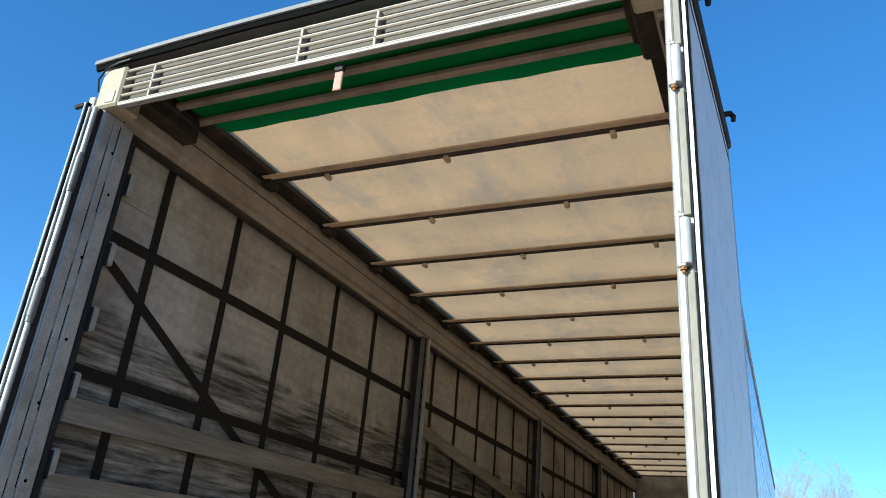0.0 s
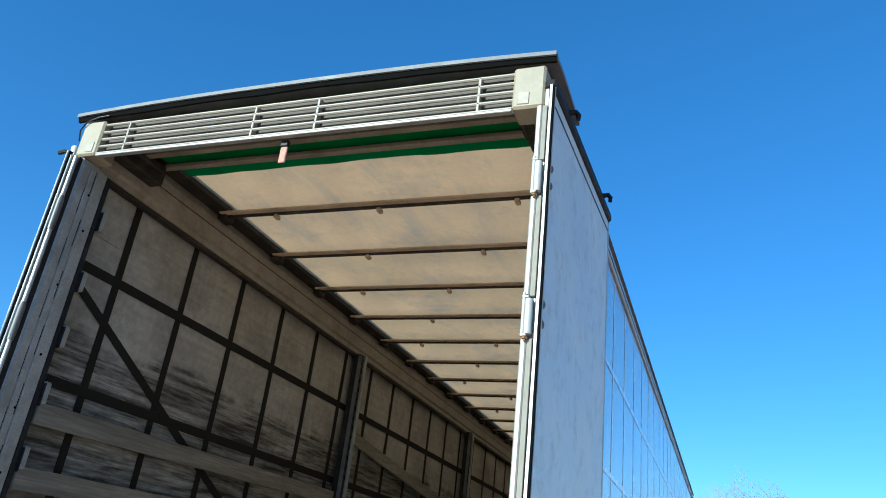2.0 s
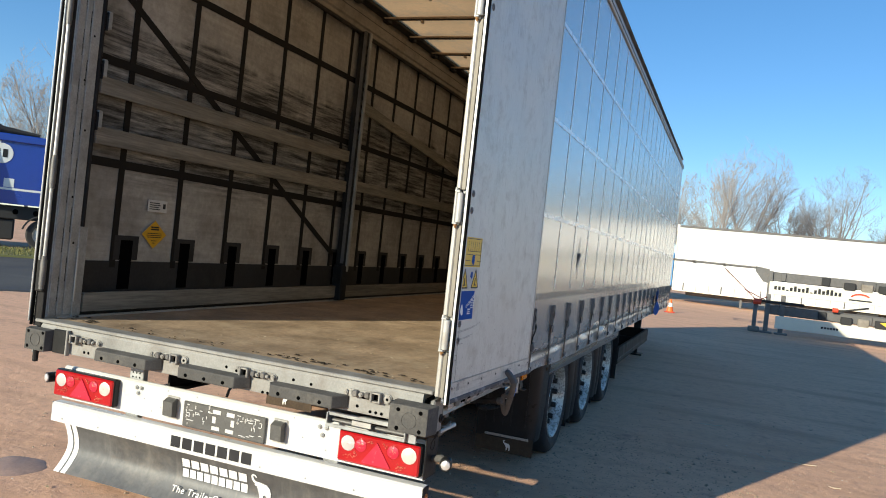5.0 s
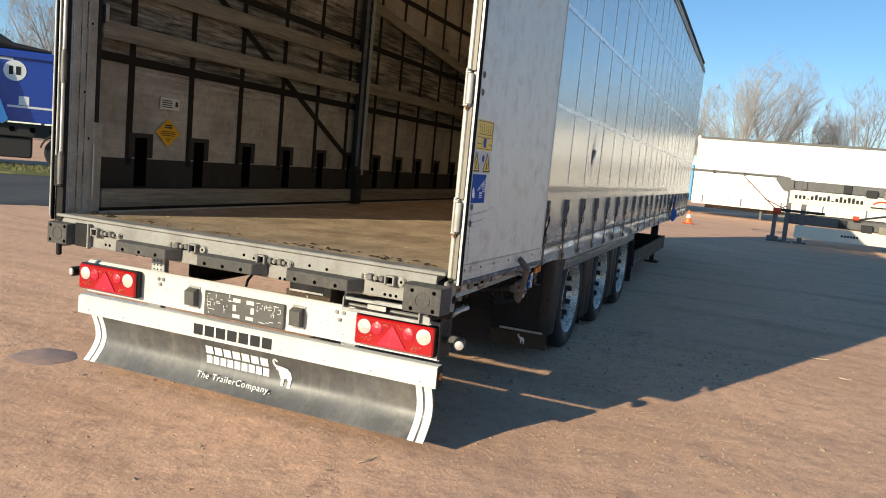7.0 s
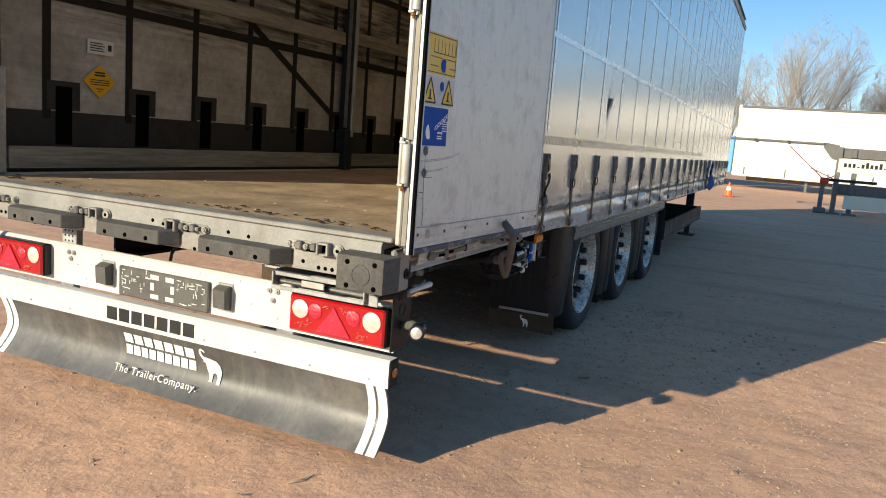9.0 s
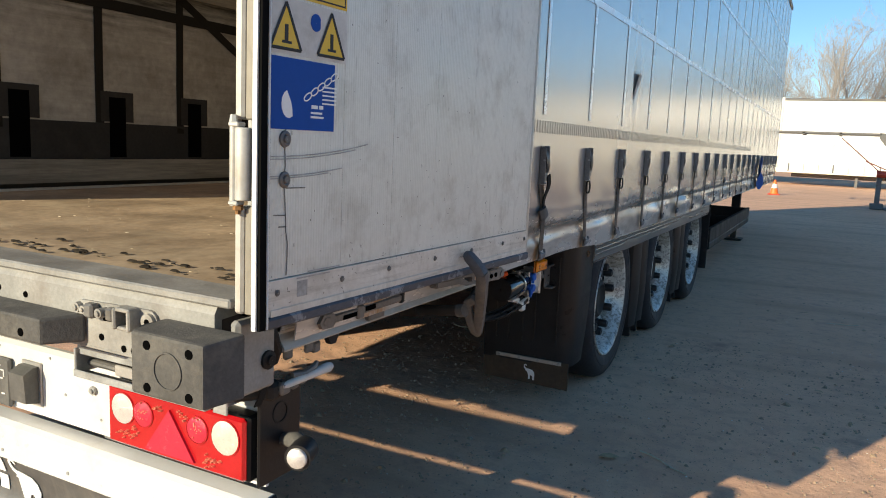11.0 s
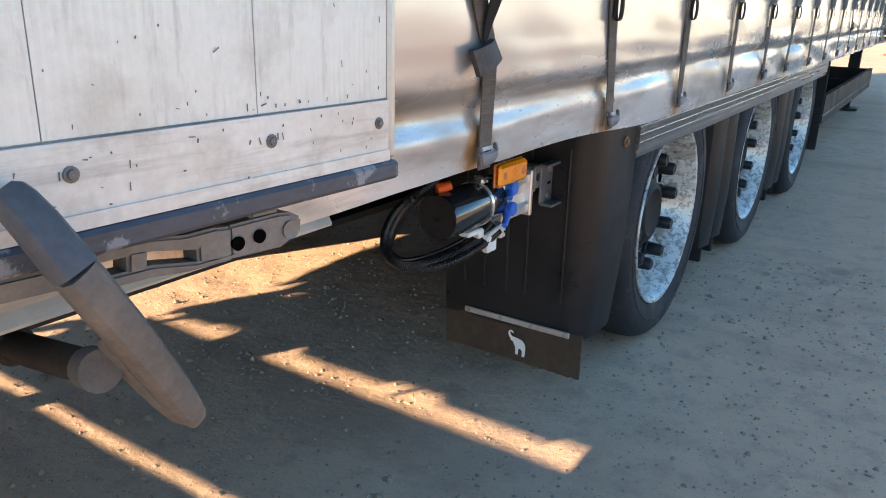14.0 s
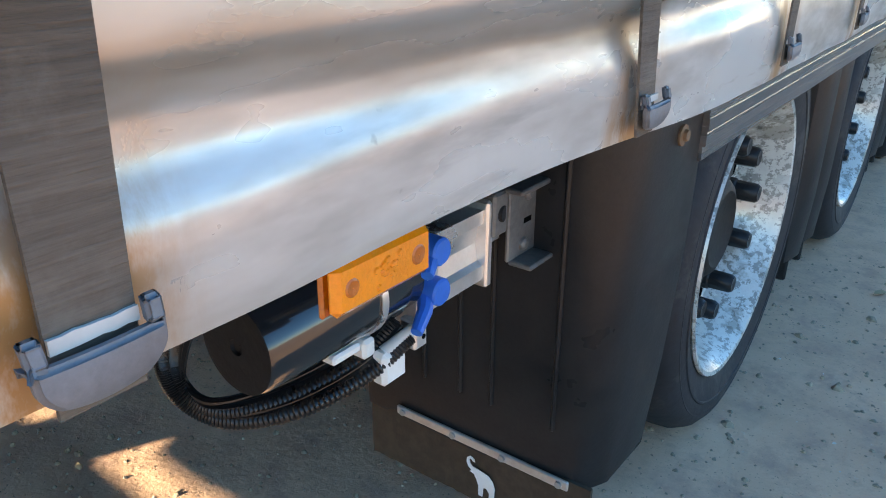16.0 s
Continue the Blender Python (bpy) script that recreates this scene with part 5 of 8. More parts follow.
def rear_lamp(x0):
    """Red tail lamp with two clear and two red rounds and a reflector triangle; x0: its inner or left end."""
    w, z0, h, y = 0.44, 0.455, 0.148, BY - 0.055
    lamp = hull("tail_lamp", T)
    tagged(lamp, "red tail lamp with round clear and red lenses and a reflector triangle")
    part("lamp_body", Geo().box(x0 - 0.004, x0 + w + 0.004, y + 0.012, BY, z0 - 0.004, z0 + h + 0.004, 0.006), M_BLACK, lamp)
    part("lamp_cover", Geo().box(x0, x0 + w, y, y + 0.016, z0, z0 + h, 0.010), M_RED, lamp)
    for a, r, m, nm in ((0.055, 1.05, M_CLEAR, "clear_round"), (0.125, 0.85, M_REDTRI, "red_round"), (0.30, 0.85, M_REDTRI, "red_round"), (0.385, 1.10, M_MILKY, "milky_round")):
        g = Geo().lathe([(0.007 - (q * 28) ** 2 * 0.005, q * r) for q in (0.0005, 0.012, 0.024, 0.032, 0.036)], (x0 + a, y, z0 + 0.095), (0, -1, 0), 24)
        part(nm, g, m, lamp, smooth=True)
    g = Geo().prism([(x0 + 0.215, z0 + 0.125), (x0 + 0.135, z0 + 0.015), (x0 + 0.295, z0 + 0.015)], 1, y - 0.006, y + 0.002)
    part("reflector_triangle", g, M_REDTRI, lamp)
    for a, r in ((0.055, 0.041), (0.385, 0.043), (0.125, 0.034), (0.30, 0.034)):
        part("lens_ring", Geo().lathe([(-0.001, r), (0.0022, r), (0.0022, r - 0.0025), (-0.001, r - 0.0025)], (x0 + a, y, z0 + 0.095), (0, -1, 0), 28), M_RED, lamp, smooth=True)
    g, q = Geo(), random.Random(5)
    for cx, cz, n, sx, sz in ((0.125, 0.105, 14, 0.014, 0.014), (0.30, 0.10, 16, 0.014, 0.016), (0.06, 0.033, 10, 0.022, 0.008), (0.345, 0.033, 20, 0.02, 0.010), (0.175, 0.118, 7, 0.012, 0.008), (0.26, 0.118, 7, 0.012, 0.008), (0.10, 0.045, 8, 0.012, 0.010)):
        for k in range(n):
            x, z = x0 + cx + q.gauss(0, sx * 0.6), z0 + cz + q.gauss(0, sz * 0.6)
            g.tube([(x, y - 0.0075, z), (x, y + 0.001, z)], [0.0016, 0.003], 5)
    tagged(part("lens_facet", g, M_FACET, lamp), "small bright moulded facets", kind="stuff")
    return lamp


rear_lamp(-1.185)
rear_lamp(0.715)

g = Geo().box(1.171, 1.180, 0.090, 0.235, 0.44, 0.655, 0.004)
cover = part("beam_end_cover", g, M_BLACK, T, "black end cover of the lamp beam")
part("cover_ring", Geo().lathe([(0, 0.026), (0.002, 0.026), (0.002, 0.022), (0, 0.022)], (1.180, 0.16, 0.60), (1, 0, 0), 20), M_FRAME, cover, smooth=True)

# number plate holder, left empty, and its two lights
g = Geo().box(-0.275, 0.262, BY - 0.016, BY - 0.001, 0.432, 0.572, 0.006)
holder = part("number_plate_holder", g, M_HOLDER, T, "empty black plastic number plate holder with slots")
g = Geo()
rng = random.Random(11)
for side in (-0.265, 0.075):
    for k in range(26):
        x, z = side + rng.uniform(0, 0.165), rng.uniform(0.445, 0.555)
        if rng.random() < 0.5:
            g.box(x, x + rng.uniform(0.012, 0.03), BY - 0.0175, BY - 0.015, z, z + 0.004)
        else:
            g.box(x, x + 0.004, BY - 0.0175, BY - 0.015, z, z + rng.uniform(0.010, 0.025))
tagged(part("slot", g, M_WHITE, holder), "many small slots", kind="stuff")
for x, z, w, h in ((-0.075, 0.535, 0.05, 0.022), (0.015, 0.535, 0.05, 0.022), (-0.075, 0.485, 0.022, 0.035), (0.045, 0.485, 0.022, 0.035), (-0.075, 0.448, 0.05, 0.020), (0.015, 0.448, 0.05, 0.020)):
    part("holder_window", Geo().box(x, x + w, BY - 0.0175, BY - 0.015, z, z + h), M_WHITE, holder)
for x in (-0.355, 0.345):
    g = Geo().prism([(BY, 0.465), (BY - 0.045, 0.475), (BY - 0.05, 0.555), (BY - 0.02, 0.57), (BY, 0.57)], 0, x - 0.032, x + 0.032)
    pl = part("plate_light", g, M_HOLDER, T)
    part("light_foot", Geo().box(x - 0.042, x + 0.042, BY - 0.006, BY, 0.455, 0.58, 0.003), M_ALU, pl)

# lower white bar with print, and the wide mud flap under it
LY = 0.075
g = Geo().prism([(LY, 0.302), (LY, 0.402), (LY + 0.012, 0.412), (LY + 0.06, 0.414), (LY + 0.068, 0.406), (LY + 0.068, 0.30)], 0, -1.185, 1.185)
bar = part("underrun_bar", g, M_WHITE, T, "white painted underrun bar")
end = part("bar_end", Geo().box(1.184, 1.192, LY + 0.002, LY + 0.066, 0.302, 0.412, 0.003), M_FRAME, bar, "dark end plate with an amber reflector")
part("reflector_round", Geo().lathe([(0, 0.020), (0.004, 0.019), (0.007, 0.012), (0.008, 0.0005)], (1.192, LY + 0.034, 0.36), (1, 0, 0), 16), M_AMBER_DEEP, end, smooth=True)
part("bar_end", Geo().box(-1.192, -1.184, LY + 0.002, LY + 0.066, 0.302, 0.412, 0.003), M_ZINC, bar)
for k in range(9):
    part("bar_rivet", Geo().tube([(-1.1 + 0.275 * k, LY - 0.002, 0.325), (-1.1 + 0.275 * k, LY + 0.002, 0.325)], 0.005, 8), M_ZINC, bar)


for k in range(7):
    a = -0.305 + 0.077 * k
    part("letter_block", Geo().box(a, a + 0.062, LY - 0.002, LY, 0.322, 0.382), M_INK, bar)


def flap_y(z):
    """The wide flap hangs down, swings in and kicks out at the foot."""
    t = (0.305 - z) / 0.29
    return LY + 0.045 + 0.05 * math.sin(t * math.pi * 0.9) - 0.075 * max(0, t - 0.55) ** 1.5 * 2.2


zs = np.linspace(0.012, 0.308, 16)
g = Geo().sheet(lambda u, w: (u, flap_y(w) + 0.006 * noise.noise((u * 1.6, w * 3, 2)), w + 0.004 * noise.noise((u * 2.2, 0, 1)) * (0.3 - w) / 0.3), np.linspace(-1.135, 1.145, 70), zs, thick=(0, 0.010, 0))
flap = part("rear_mud_flap", g, M_FLAP, T, "wide black rubber mud flap with white edge stripes and maker's print", smooth=True)
for a, b in ((-1.133, -1.092), (-1.080, -1.045), (1.055, 1.090), (1.102, 1.143)):
    g = Geo().sheet(lambda u, w: (u, flap_y(w) + 0.006 * noise.noise((u * 1.6, w * 3, 2)) - 0.003, w + 0.004 * noise.noise((u * 2.2, 0, 1)) * (0.3 - w) / 0.3), np.linspace(a, b, 3), zs, thick=(0, 0.002, 0))
    part("edge_stripe", g, M_PRINT, flap, "white edge stripe", smooth=True)


def on_flap(g0):
    """Wraps flat print onto the flap."""
    g0.v = [(x, flap_y(z) + 0.006 * noise.noise((x * 1.6, z * 3, 2)) - 0.002 + y, z) for x, y, z in g0.v]
    return g0


def letter_block(a, w, z0, z1):
    g = Geo()
    for j in range(3):
        g.box(a, a + w, -0.002, 0.0, z0 + (z1 - z0) * j / 3, z0 + (z1 - z0) * (j + 1) / 3)
    return part("letter_block", on_flap(g), M_PRINT, flap)


for k in range(7):
    letter_block(-0.275 + 0.063 * k, 0.051, 0.198, 0.245)
for k in range(9):
    letter_block(-0.275 + 0.049 * k, 0.040, 0.140, 0.186)


def beast_mark(x, z, s):
    """The maker's mark: a plain bulky shape with a raised curl, legs below."""
    out = [(-0.62, 0.96), (-0.50, 1.10), (-0.34, 1.02), (-0.32, 0.88), (-0.40, 0.90), (-0.46, 0.99), (-0.53, 0.93), (-0.50, 0.74), (-0.40, 0.62), (-0.22, 0.60), (-0.02, 0.56), (0.20, 0.50), (0.36, 0.30), (0.44, 0.0),
           (0.43, -0.36), (0.40, -0.72), (0.24, -0.72), (0.25, -0.34), (0.14, -0.16), (0.02, -0.20), (0.00, -0.66), (-0.15, -0.66), (-0.16, -0.16), (-0.26, 0.12), (-0.34, 0.30), (-0.50, 0.34), (-0.44, 0.44), (-0.56, 0.56), (-0.63, 0.76)]
    return [(x + s * 1.3 * a, z + s * b) for a, b in out]


g = Geo().prism(beast_mark(0.255, 0.165, 0.085), 1, -0.002, 0.0)
part("maker_mark", on_flap(g), M_PRINT, flap)
slogan = lettering("slogan", "The TrailerCompany.", 0.052, pose(-0.31, flap_y(0.07) - 0.014, 0.062, 84, 0, -0.6), M_PRINT, flap, shear=0.25, space=1.12)

# marker lamps on rubber arms at both ends of the beam
for s in (-1, 1):
    pts = [(s * 1.13, 0.20, 0.50), (s * 1.19, 0.17, 0.535), (s * 1.235, 0.15, 0.548), (s * 1.27, 0.135, 0.54)]
    arm = part("marker_arm", Geo().tube(pts, [0.018, 0.016, 0.020, 0.022], 12), M_BUFFER, T, smooth=True)
    g = Geo().tube([(s * 1.262, 0.15, 0.537), (s * 1.278, 0.10, 0.535)], [0.030, 0.030], 16)
    part("marker_head", g, M_BLACK, arm, smooth=True)
    g = Geo().lathe([(0, 0.0235), (0.006, 0.022), (0.011, 0.012), (0.012, 0.0005)], (s * 1.278, 0.10, 0.535), (s * 0.25, -0.95, -0.02), 18)
    part("marker_lens", g, M_CLEAR, arm, smooth=True)

# dirt and chips left on the load floor along its rear edge
rng = random.Random(77)
for nm, n, col, lab in (("floor_dirt", 80, (0.030, 0.024, 0.018), "dark dirt crumbs along the floor edge"), ("wood_chip", 90, (0.46, 0.37, 0.26), "pale wood chips scattered on the floor")):
    g = Geo()
    for k in range(n):
        x = rng.uniform(-1.12, 1.15)
        y = 0.075 + abs(rng.gauss(0, 0.05)) if nm == "floor_dirt" else 0.1 + 2.6 * rng.random() ** 1.6
        if nm == "floor_dirt" and k % 3 == 0:
            x, y = rng.choice((-1.10, 0.35, 0.9)) + rng.gauss(0, 0.10), 0.09 + abs(rng.gauss(0, 0.09))
        r = rng.uniform(0.004, 0.015) if nm == "floor_dirt" else rng.uniform(0.002, 0.006)
        m = rng.randrange(5, 8)
        a0 = rng.uniform(0, 6)
        ring = [(x + r * rng.uniform(0.5, 1.2) * 1.6 * math.cos(a0 + 6.283 * i / m), y + r * rng.uniform(0.4, 1.0) * math.sin(a0 + 6.283 * i / m), DECK + 0.0045) for i in range(m)]
        top = [(x + (a - x) * 0.6, y + (b - y) * 0.6, c + min(0.004, r * 0.3)) for a, b, c in ring]
        g.add(ring + top, [tuple(range(m, 2 * m))] + [(i, (i + 1) % m, m + (i + 1) % m, m + i) for i in range(m)])
    tagged(new(nm, g.mesh(nm, surf(nm + "_mat", col, 0.9, 0, 0.3, 20, 90, 0, spec=0.1))), lab, "debris", kind="stuff")

# ---- the trailer: near side ----
DX = lambda y: 1.302 + 0.042 * y          # the outer face of the folded door, slightly ajar
DY = lambda a: 0.003 + 0.947 * a         # from a place across the leaf to the trailer's length
DZ0, DZ1 = 0.885, 3.70
DOOR_END = 1.253
SEAMS = [-0.045, 0.2045, 0.4056, 0.6124, 0.826, 1.0475, DOOR_END]


def on_door(a, z, out=0.0):
    """A place on the door's outer face."""
    return (DX(DY(a)) + out, DY(a), z if z > 1.35 else 1.35 + (z - 1.35) * 1.022)



def door_box(g, y0, y1, z0, z1, out0, out1, b=0.0):
    """A box on the door: out0 and out1 metres beyond its face."""
    h = Geo().box(out0, out1, y0, y1, z0, z1, b)
    h.v = [on_door(y, z, x) for x, y, z in h.v]
    return g.add(h.v, h.f)


door = hull("rear_door", T)
tagged(door, "white ribbed aluminium rear door folded back along the side")
for y0, y1 in zip(SEAMS, SEAMS[1:]):
    n = 2 * round((y1 - y0) / 0.0085) + 1
    front = [(y0 + 0.0006 + (y1 - y0 - 0.0012) * k / (n - 1), -0.0007 * (k % 2) - (0.0006 if k in (0, n - 1) else 0)) for k in range(n)]
    h = Geo().prism([(out, a) for a, out in front] + [(-0.022, y1 - 0.0006), (-0.022, y0 + 0.0006)], 2, 0.956, DZ1)
    h.v = [on_door(a, z, out) for out, a, z in h.v]
    part("door_plank", h, M_DOOR, door)
part("door_core", door_box(Geo(), -0.044, DOOR_END, DZ0, DZ1, -0.030, -0.004), M_POST, door)
part("kick_plate", door_box(Geo(), -0.044, DOOR_END, DZ0, 0.954, -0.02, 0.003, 0.0004), M_KICK, door, "scuffed aluminium kick plate")
for y in (-0.009, 0.207, 0.399, 0.626, 0.844, 1.061, 1.234):
    g = Geo().lathe([(0.0, 0.0070), (0.0012, 0.0070), (0.0016, 0.0046), (0.004, 0.004), (0.004, 0.0005)], on_door(y, 0.929, 0.003), (1, 0, 0), 12)
    part("kick_plate_bolt", g, M_IRON, door, smooth=True)
for z in (1.220, 1.144):
    g = Geo().lathe([(0.0, 0.0165), (0.003, 0.0155), (0.005, 0.011), (0.003, 0.0075), (0.007, 0.006), (0.007, 0.0005)], on_door(0.011, z), (1, 0, 0), 14)
    part("hinge_bolt", g, M_IRON, door, smooth=True)
for z0 in (1.70, 2.64, 3.22):
    for dz in (0.043, 0.121):
        g = Geo().lathe([(0.0, 0.0165), (0.003, 0.0155), (0.005, 0.011), (0.003, 0.0075), (0.007, 0.006), (0.007, 0.0005)], on_door(0.011, z0 + dz), (1, 0, 0), 14)
        part("hinge_bolt", g, M_IRON, door, smooth=True)
g = Geo()
door_box(g, -0.05, DOOR_END + 0.015, DZ0 - 0.024, DZ0 - 0.002, -0.03, 0.009, 0.004)
part("bottom_seal", g, M_WORNSEAL, door, "worn black rubber door seal")
part("seal_strip", door_box(Geo(), -0.03, DOOR_END, DZ0 - 0.001, DZ0 + 0.012, 0.0, 0.0050, 0.0), M_KICK, door)
rib = lambda z: 0.0004 * math.sin(z * 9) + 0.0003 * math.sin(z * 23)
ZS = np.linspace(DZ0 - 0.03, DZ1, 60)


def lip(name, x0, x1, y0, y1, material, label=""):
    """An upright moulded strip that wavers a little."""
    g = Geo()
    ring = [(x0, y0), (x1, y0), (x1, y1), (x0, y1)]
    g.sheet(lambda k, z: (ring[int(k) % 4][0] + rib(z), ring[int(k) % 4][1] + 0.4 * rib(z + 1), z), range(5), ZS)
    g.add([(x, y, z) for z in (ZS[0], ZS[-1]) for x, y in ring], [(3, 2, 1, 0), (4, 5, 6, 7)])
    return part(name, g, material, door, label)


lip("edge_strip", 1.2950, 1.3055, -0.0685, -0.0645, M_WHITE, "white moulded lip of the door gasket")
lip("edge_seal", 1.2910, 1.3120, -0.0640, -0.0465, M_SEAL, "black rubber door gasket")
lip("edge_strip", 1.2930, 1.3150, -0.0460, -0.0425, M_WHITE)
lip("edge_seal", 1.2930, 1.3110, -0.0420, -0.0375, M_SEAL)
part("end_strip", door_box(Geo(), DOOR_END, DOOR_END + 0.014, DZ0, DZ1, -0.028, 0.004, 0.004), M_ALU, door)
part("top_seal", door_box(Geo(), -0.05, DOOR_END + 0.02, DZ1, DZ1 + 0.05, -0.035, 0.016, 0.010), M_RUBBER, door)
part("top_strip", door_box(Geo(), -0.04, DOOR_END, DZ1 - 0.065, DZ1 - 0.058, 0.0005, 0.003), M_BLACK, door)
for y in (DY(0.22), DY(1.03)):
    g = Geo().tube([(DX(y) - 0.005, y, DZ1 + 0.03), (DX(y) + 0.012, y, DZ1 + 0.045), (DX(y) + 0.038, y + 0.005, DZ1 + 0.05), (DX(y) + 0.050, y + 0.01, DZ1 + 0.035), (DX(y) + 0.048, y + 0.01, DZ1 + 0.012)], [0.014, 0.014, 0.013, 0.012, 0.010], 8)
    part("lock_cam", g, M_FRAME, door, smooth=True)

# labels on the door
def label_plate(name, y0, y1, z0, z1, material, label):
    return part(name, door_box(Geo(), y0, y1, z0, z1, 0.0, 0.0012), material, door, label)


def bars(parent, material, items):
    g = Geo()
    for y0, y1, z0, z1 in items:
        door_box(g, y0, y1, z0, z1, 0.0012, 0.0018)
    return part("fine_print", g, material, parent)


p = label_plate("loading_label", -0.042, 0.203, 1.483, 1.622, M_YELLOW, "yellow loading label with fine dark print")
bars(p, M_INK, [(-0.037, 0.198, 1.614, 1.617), (-0.037, 0.198, 1.488, 1.491), (-0.037, -0.034, 1.488, 1.617), (0.195, 0.198, 1.488, 1.617)]
     + [(0.02 + 0.028 * k, 0.022 + 0.028 * k, 1.555, 1.602) for k in range(7)] + [(0.02, 0.19, 1.555, 1.558), (0.0, 0.09, 1.54, 1.543), (0.12, 0.2, 1.54, 1.543), (0.0, 0.06, 1.51, 1.513), (0.15, 0.205, 1.51, 1.513)])
g = Geo()
g.lathe([(0.0012, 0.024), (0.0018, 0.024), (0.0018, 0.0005)], on_door(0.105, 1.518), (1, 0, 0), 20)
part("round_sign", g, M_BLUE, p)
p = label_plate("warning_label", -0.042, 0.205, 1.376, 1.478, M_PAPER, "white label with two yellow warning triangles")
for y in (0.008, 0.150):
    g = Geo().prism([(y - 0.045, 1.385), (y + 0.045, 1.385), (y, 1.470)], 0, 0, 0.0012)
    g.v = [on_door(yy, z, 0.0012 + x) for x, yy, z in g.v]
    tri = part("warning_triangle", g, M_YELLOW, p)
    t = [(y - 0.045, 1.385), (y + 0.045, 1.385), (y, 1.470)]
    g = Geo()
    for (a, b), (c, d) in zip(t, t[1:] + t[:1]):
        h = ribbon((a, b), (c, d), 0.006, 0.0, 0.0008)
        h.v = [on_door(yy, z, 0.0024 + x) for x, yy, z in h.v]
        g.add(h.v, h.f)
    door_box(g, y - 0.012, y + 0.016, 1.395, 1.40, 0.0024, 0.003)
    door_box(g, y - 0.004, y + 0.006, 1.40, 1.43, 0.0024, 0.003)
    part("triangle_border", g, M_INK, p)
g = Geo().lathe([(0.0012, 0.017), (0.0018, 0.017), (0.0018, 0.0005)], on_door(0.100, 1.445), (1, 0, 0), 18)
part("round_sign", g, M_BLUE, p)
p = label_plate("lashing_label", -0.042, 0.166, 1.238, 1.370, M_BLUE, "blue lashing label with a white chain drawing")
g = Geo()
for k in range(5):
    y, z = 0.078 + 0.0215 * k, 1.302 + 0.011 * k
    for j in range(10):
        a0, a1 = 2 * math.pi * j / 10, 2 * math.pi * (j + 1) / 10
        h = ribbon((y + 0.012 * math.cos(a0), z + 0.0065 * math.sin(a0) + 0.005 * math.cos(a0)), (y + 0.012 * math.cos(a1), z + 0.0065 * math.sin(a1) + 0.005 * math.cos(a1)), 0.0026, 0.0, 0.0008)
        h.v = [on_door(yy, zz, 0.0012 + x) for x, yy, zz in h.v]
        g.add(h.v, h.f)
part("chain_drawing", g, M_PRINT, p)
bars(p, M_PRINT, [(0.125, 0.172, 1.322 - 0.008 * k, 1.325 - 0.008 * k) for k in range(5)] + [(0.088, 0.13, 1.262, 1.266), (0.088, 0.125, 1.270, 1.274), (0.09, 0.11, 1.280, 1.287), (0.115, 0.128, 1.280, 1.287)])
g = Geo().prism([(0.02 + 0.022 * math.sin(a), 1.285 + 0.026 * math.cos(a)) for a in np.linspace(2.6, 6.0, 9)] + [(0.026, 1.29), (0.03, 1.277)], 0, 0, 0.0006)
g.v = [on_door(y, z, 0.0012 + x) for x, y, z in g.v]
part("hook_drawing", g, M_PRINT, p)

# the other door, folded back along the far side
fd = hull("rear_door", T)
tagged(fd, "white aluminium rear door folded back along the far side")
part("door_leaf", Geo().box(-1.318, -1.285, -0.030, 1.20, DZ0, DZ1, 0.006), M_DOOR, fd)
part("edge_strip", Geo().box(-1.283, -1.272, -0.072, -0.050, DZ0, 3.64, 0.003), M_ALU, fd)
part("edge_seal", Geo().box(-1.271, -1.262, -0.068, -0.046, DZ0 - 0.02, 3.64, 0.003), M_SEAL, fd)
g = Geo().tube([(-1.33, 0.0, DZ1 - 0.03), (-1.36, -0.02, DZ1 - 0.03), (-1.40, -0.02, DZ1 - 0.035)], 0.012, 8)
part("lock_cam", g, M_FRAME, fd, smooth=True)

# lower side rail, lock gear and door holder under the door
g = Geo()
g.prism([(1.185, 0.762), (1.234, 0.762), (1.236, 0.766), (1.224, 0.786), (1.215, 0.797), (1.216, 0.802), (1.226, 0.812), (1.226, 0.872), (1.185, 0.872)], 1, 0.105, 1.22)
g.prism([(1.185, 0.800), (1.212, 0.800), (1.226, 0.812), (1.226, 0.872), (1.185, 0.872)], 1, 1.22, LENGTH)
rail = part("lower_side_rail", g, M_RAVE, T, "stained pale side rail with a folded lower edge")
g = Geo().prism([(0.072, 0.852), (0.105, 0.852), (0.105, 0.752), (0.096, 0.756), (0.084, 0.79)], 0, 1.19, 1.222)
part("rail_end", g, M_RAVE, rail)
part("end_rubber", Geo().tube([(1.226, 0.064, 0.838), (1.232, 0.070, 0.805), (1.228, 0.086, 0.772), (1.215, 0.092, 0.745), (1.195, 0.085, 0.728)], [0.010, 0.013, 0.013, 0.012, 0.010], 10), M_RUBBER, T, smooth=True)
part("hanging_strap", Geo().sheet(lambda u, w: (1.236 + 0.006 * math.sin(3 * u), 0.046 - 0.03 * u + 0.010 * w, 0.745 - 0.075 * u), np.linspace(0, 1, 7), (-1, 1), thick=(0.004, 0, 0)), M_STRAP_IN, T, "black webbing strap end")
for y, z in ((0.235, 0.742), (0.262, 0.736), (0.16, 0.744)):
    part("rail_lug", Geo().box(1.192, 1.206, y - 0.014, y + 0.014, z - 0.016, z + 0.012, 0.005), M_GEAR, rail)
gear = part("lock_gear", Geo().box(1.242, 1.260, 0.235, 0.556, 0.800, 0.822, 0.005), M_GEAR, T, "worn dark steel lock bar end")
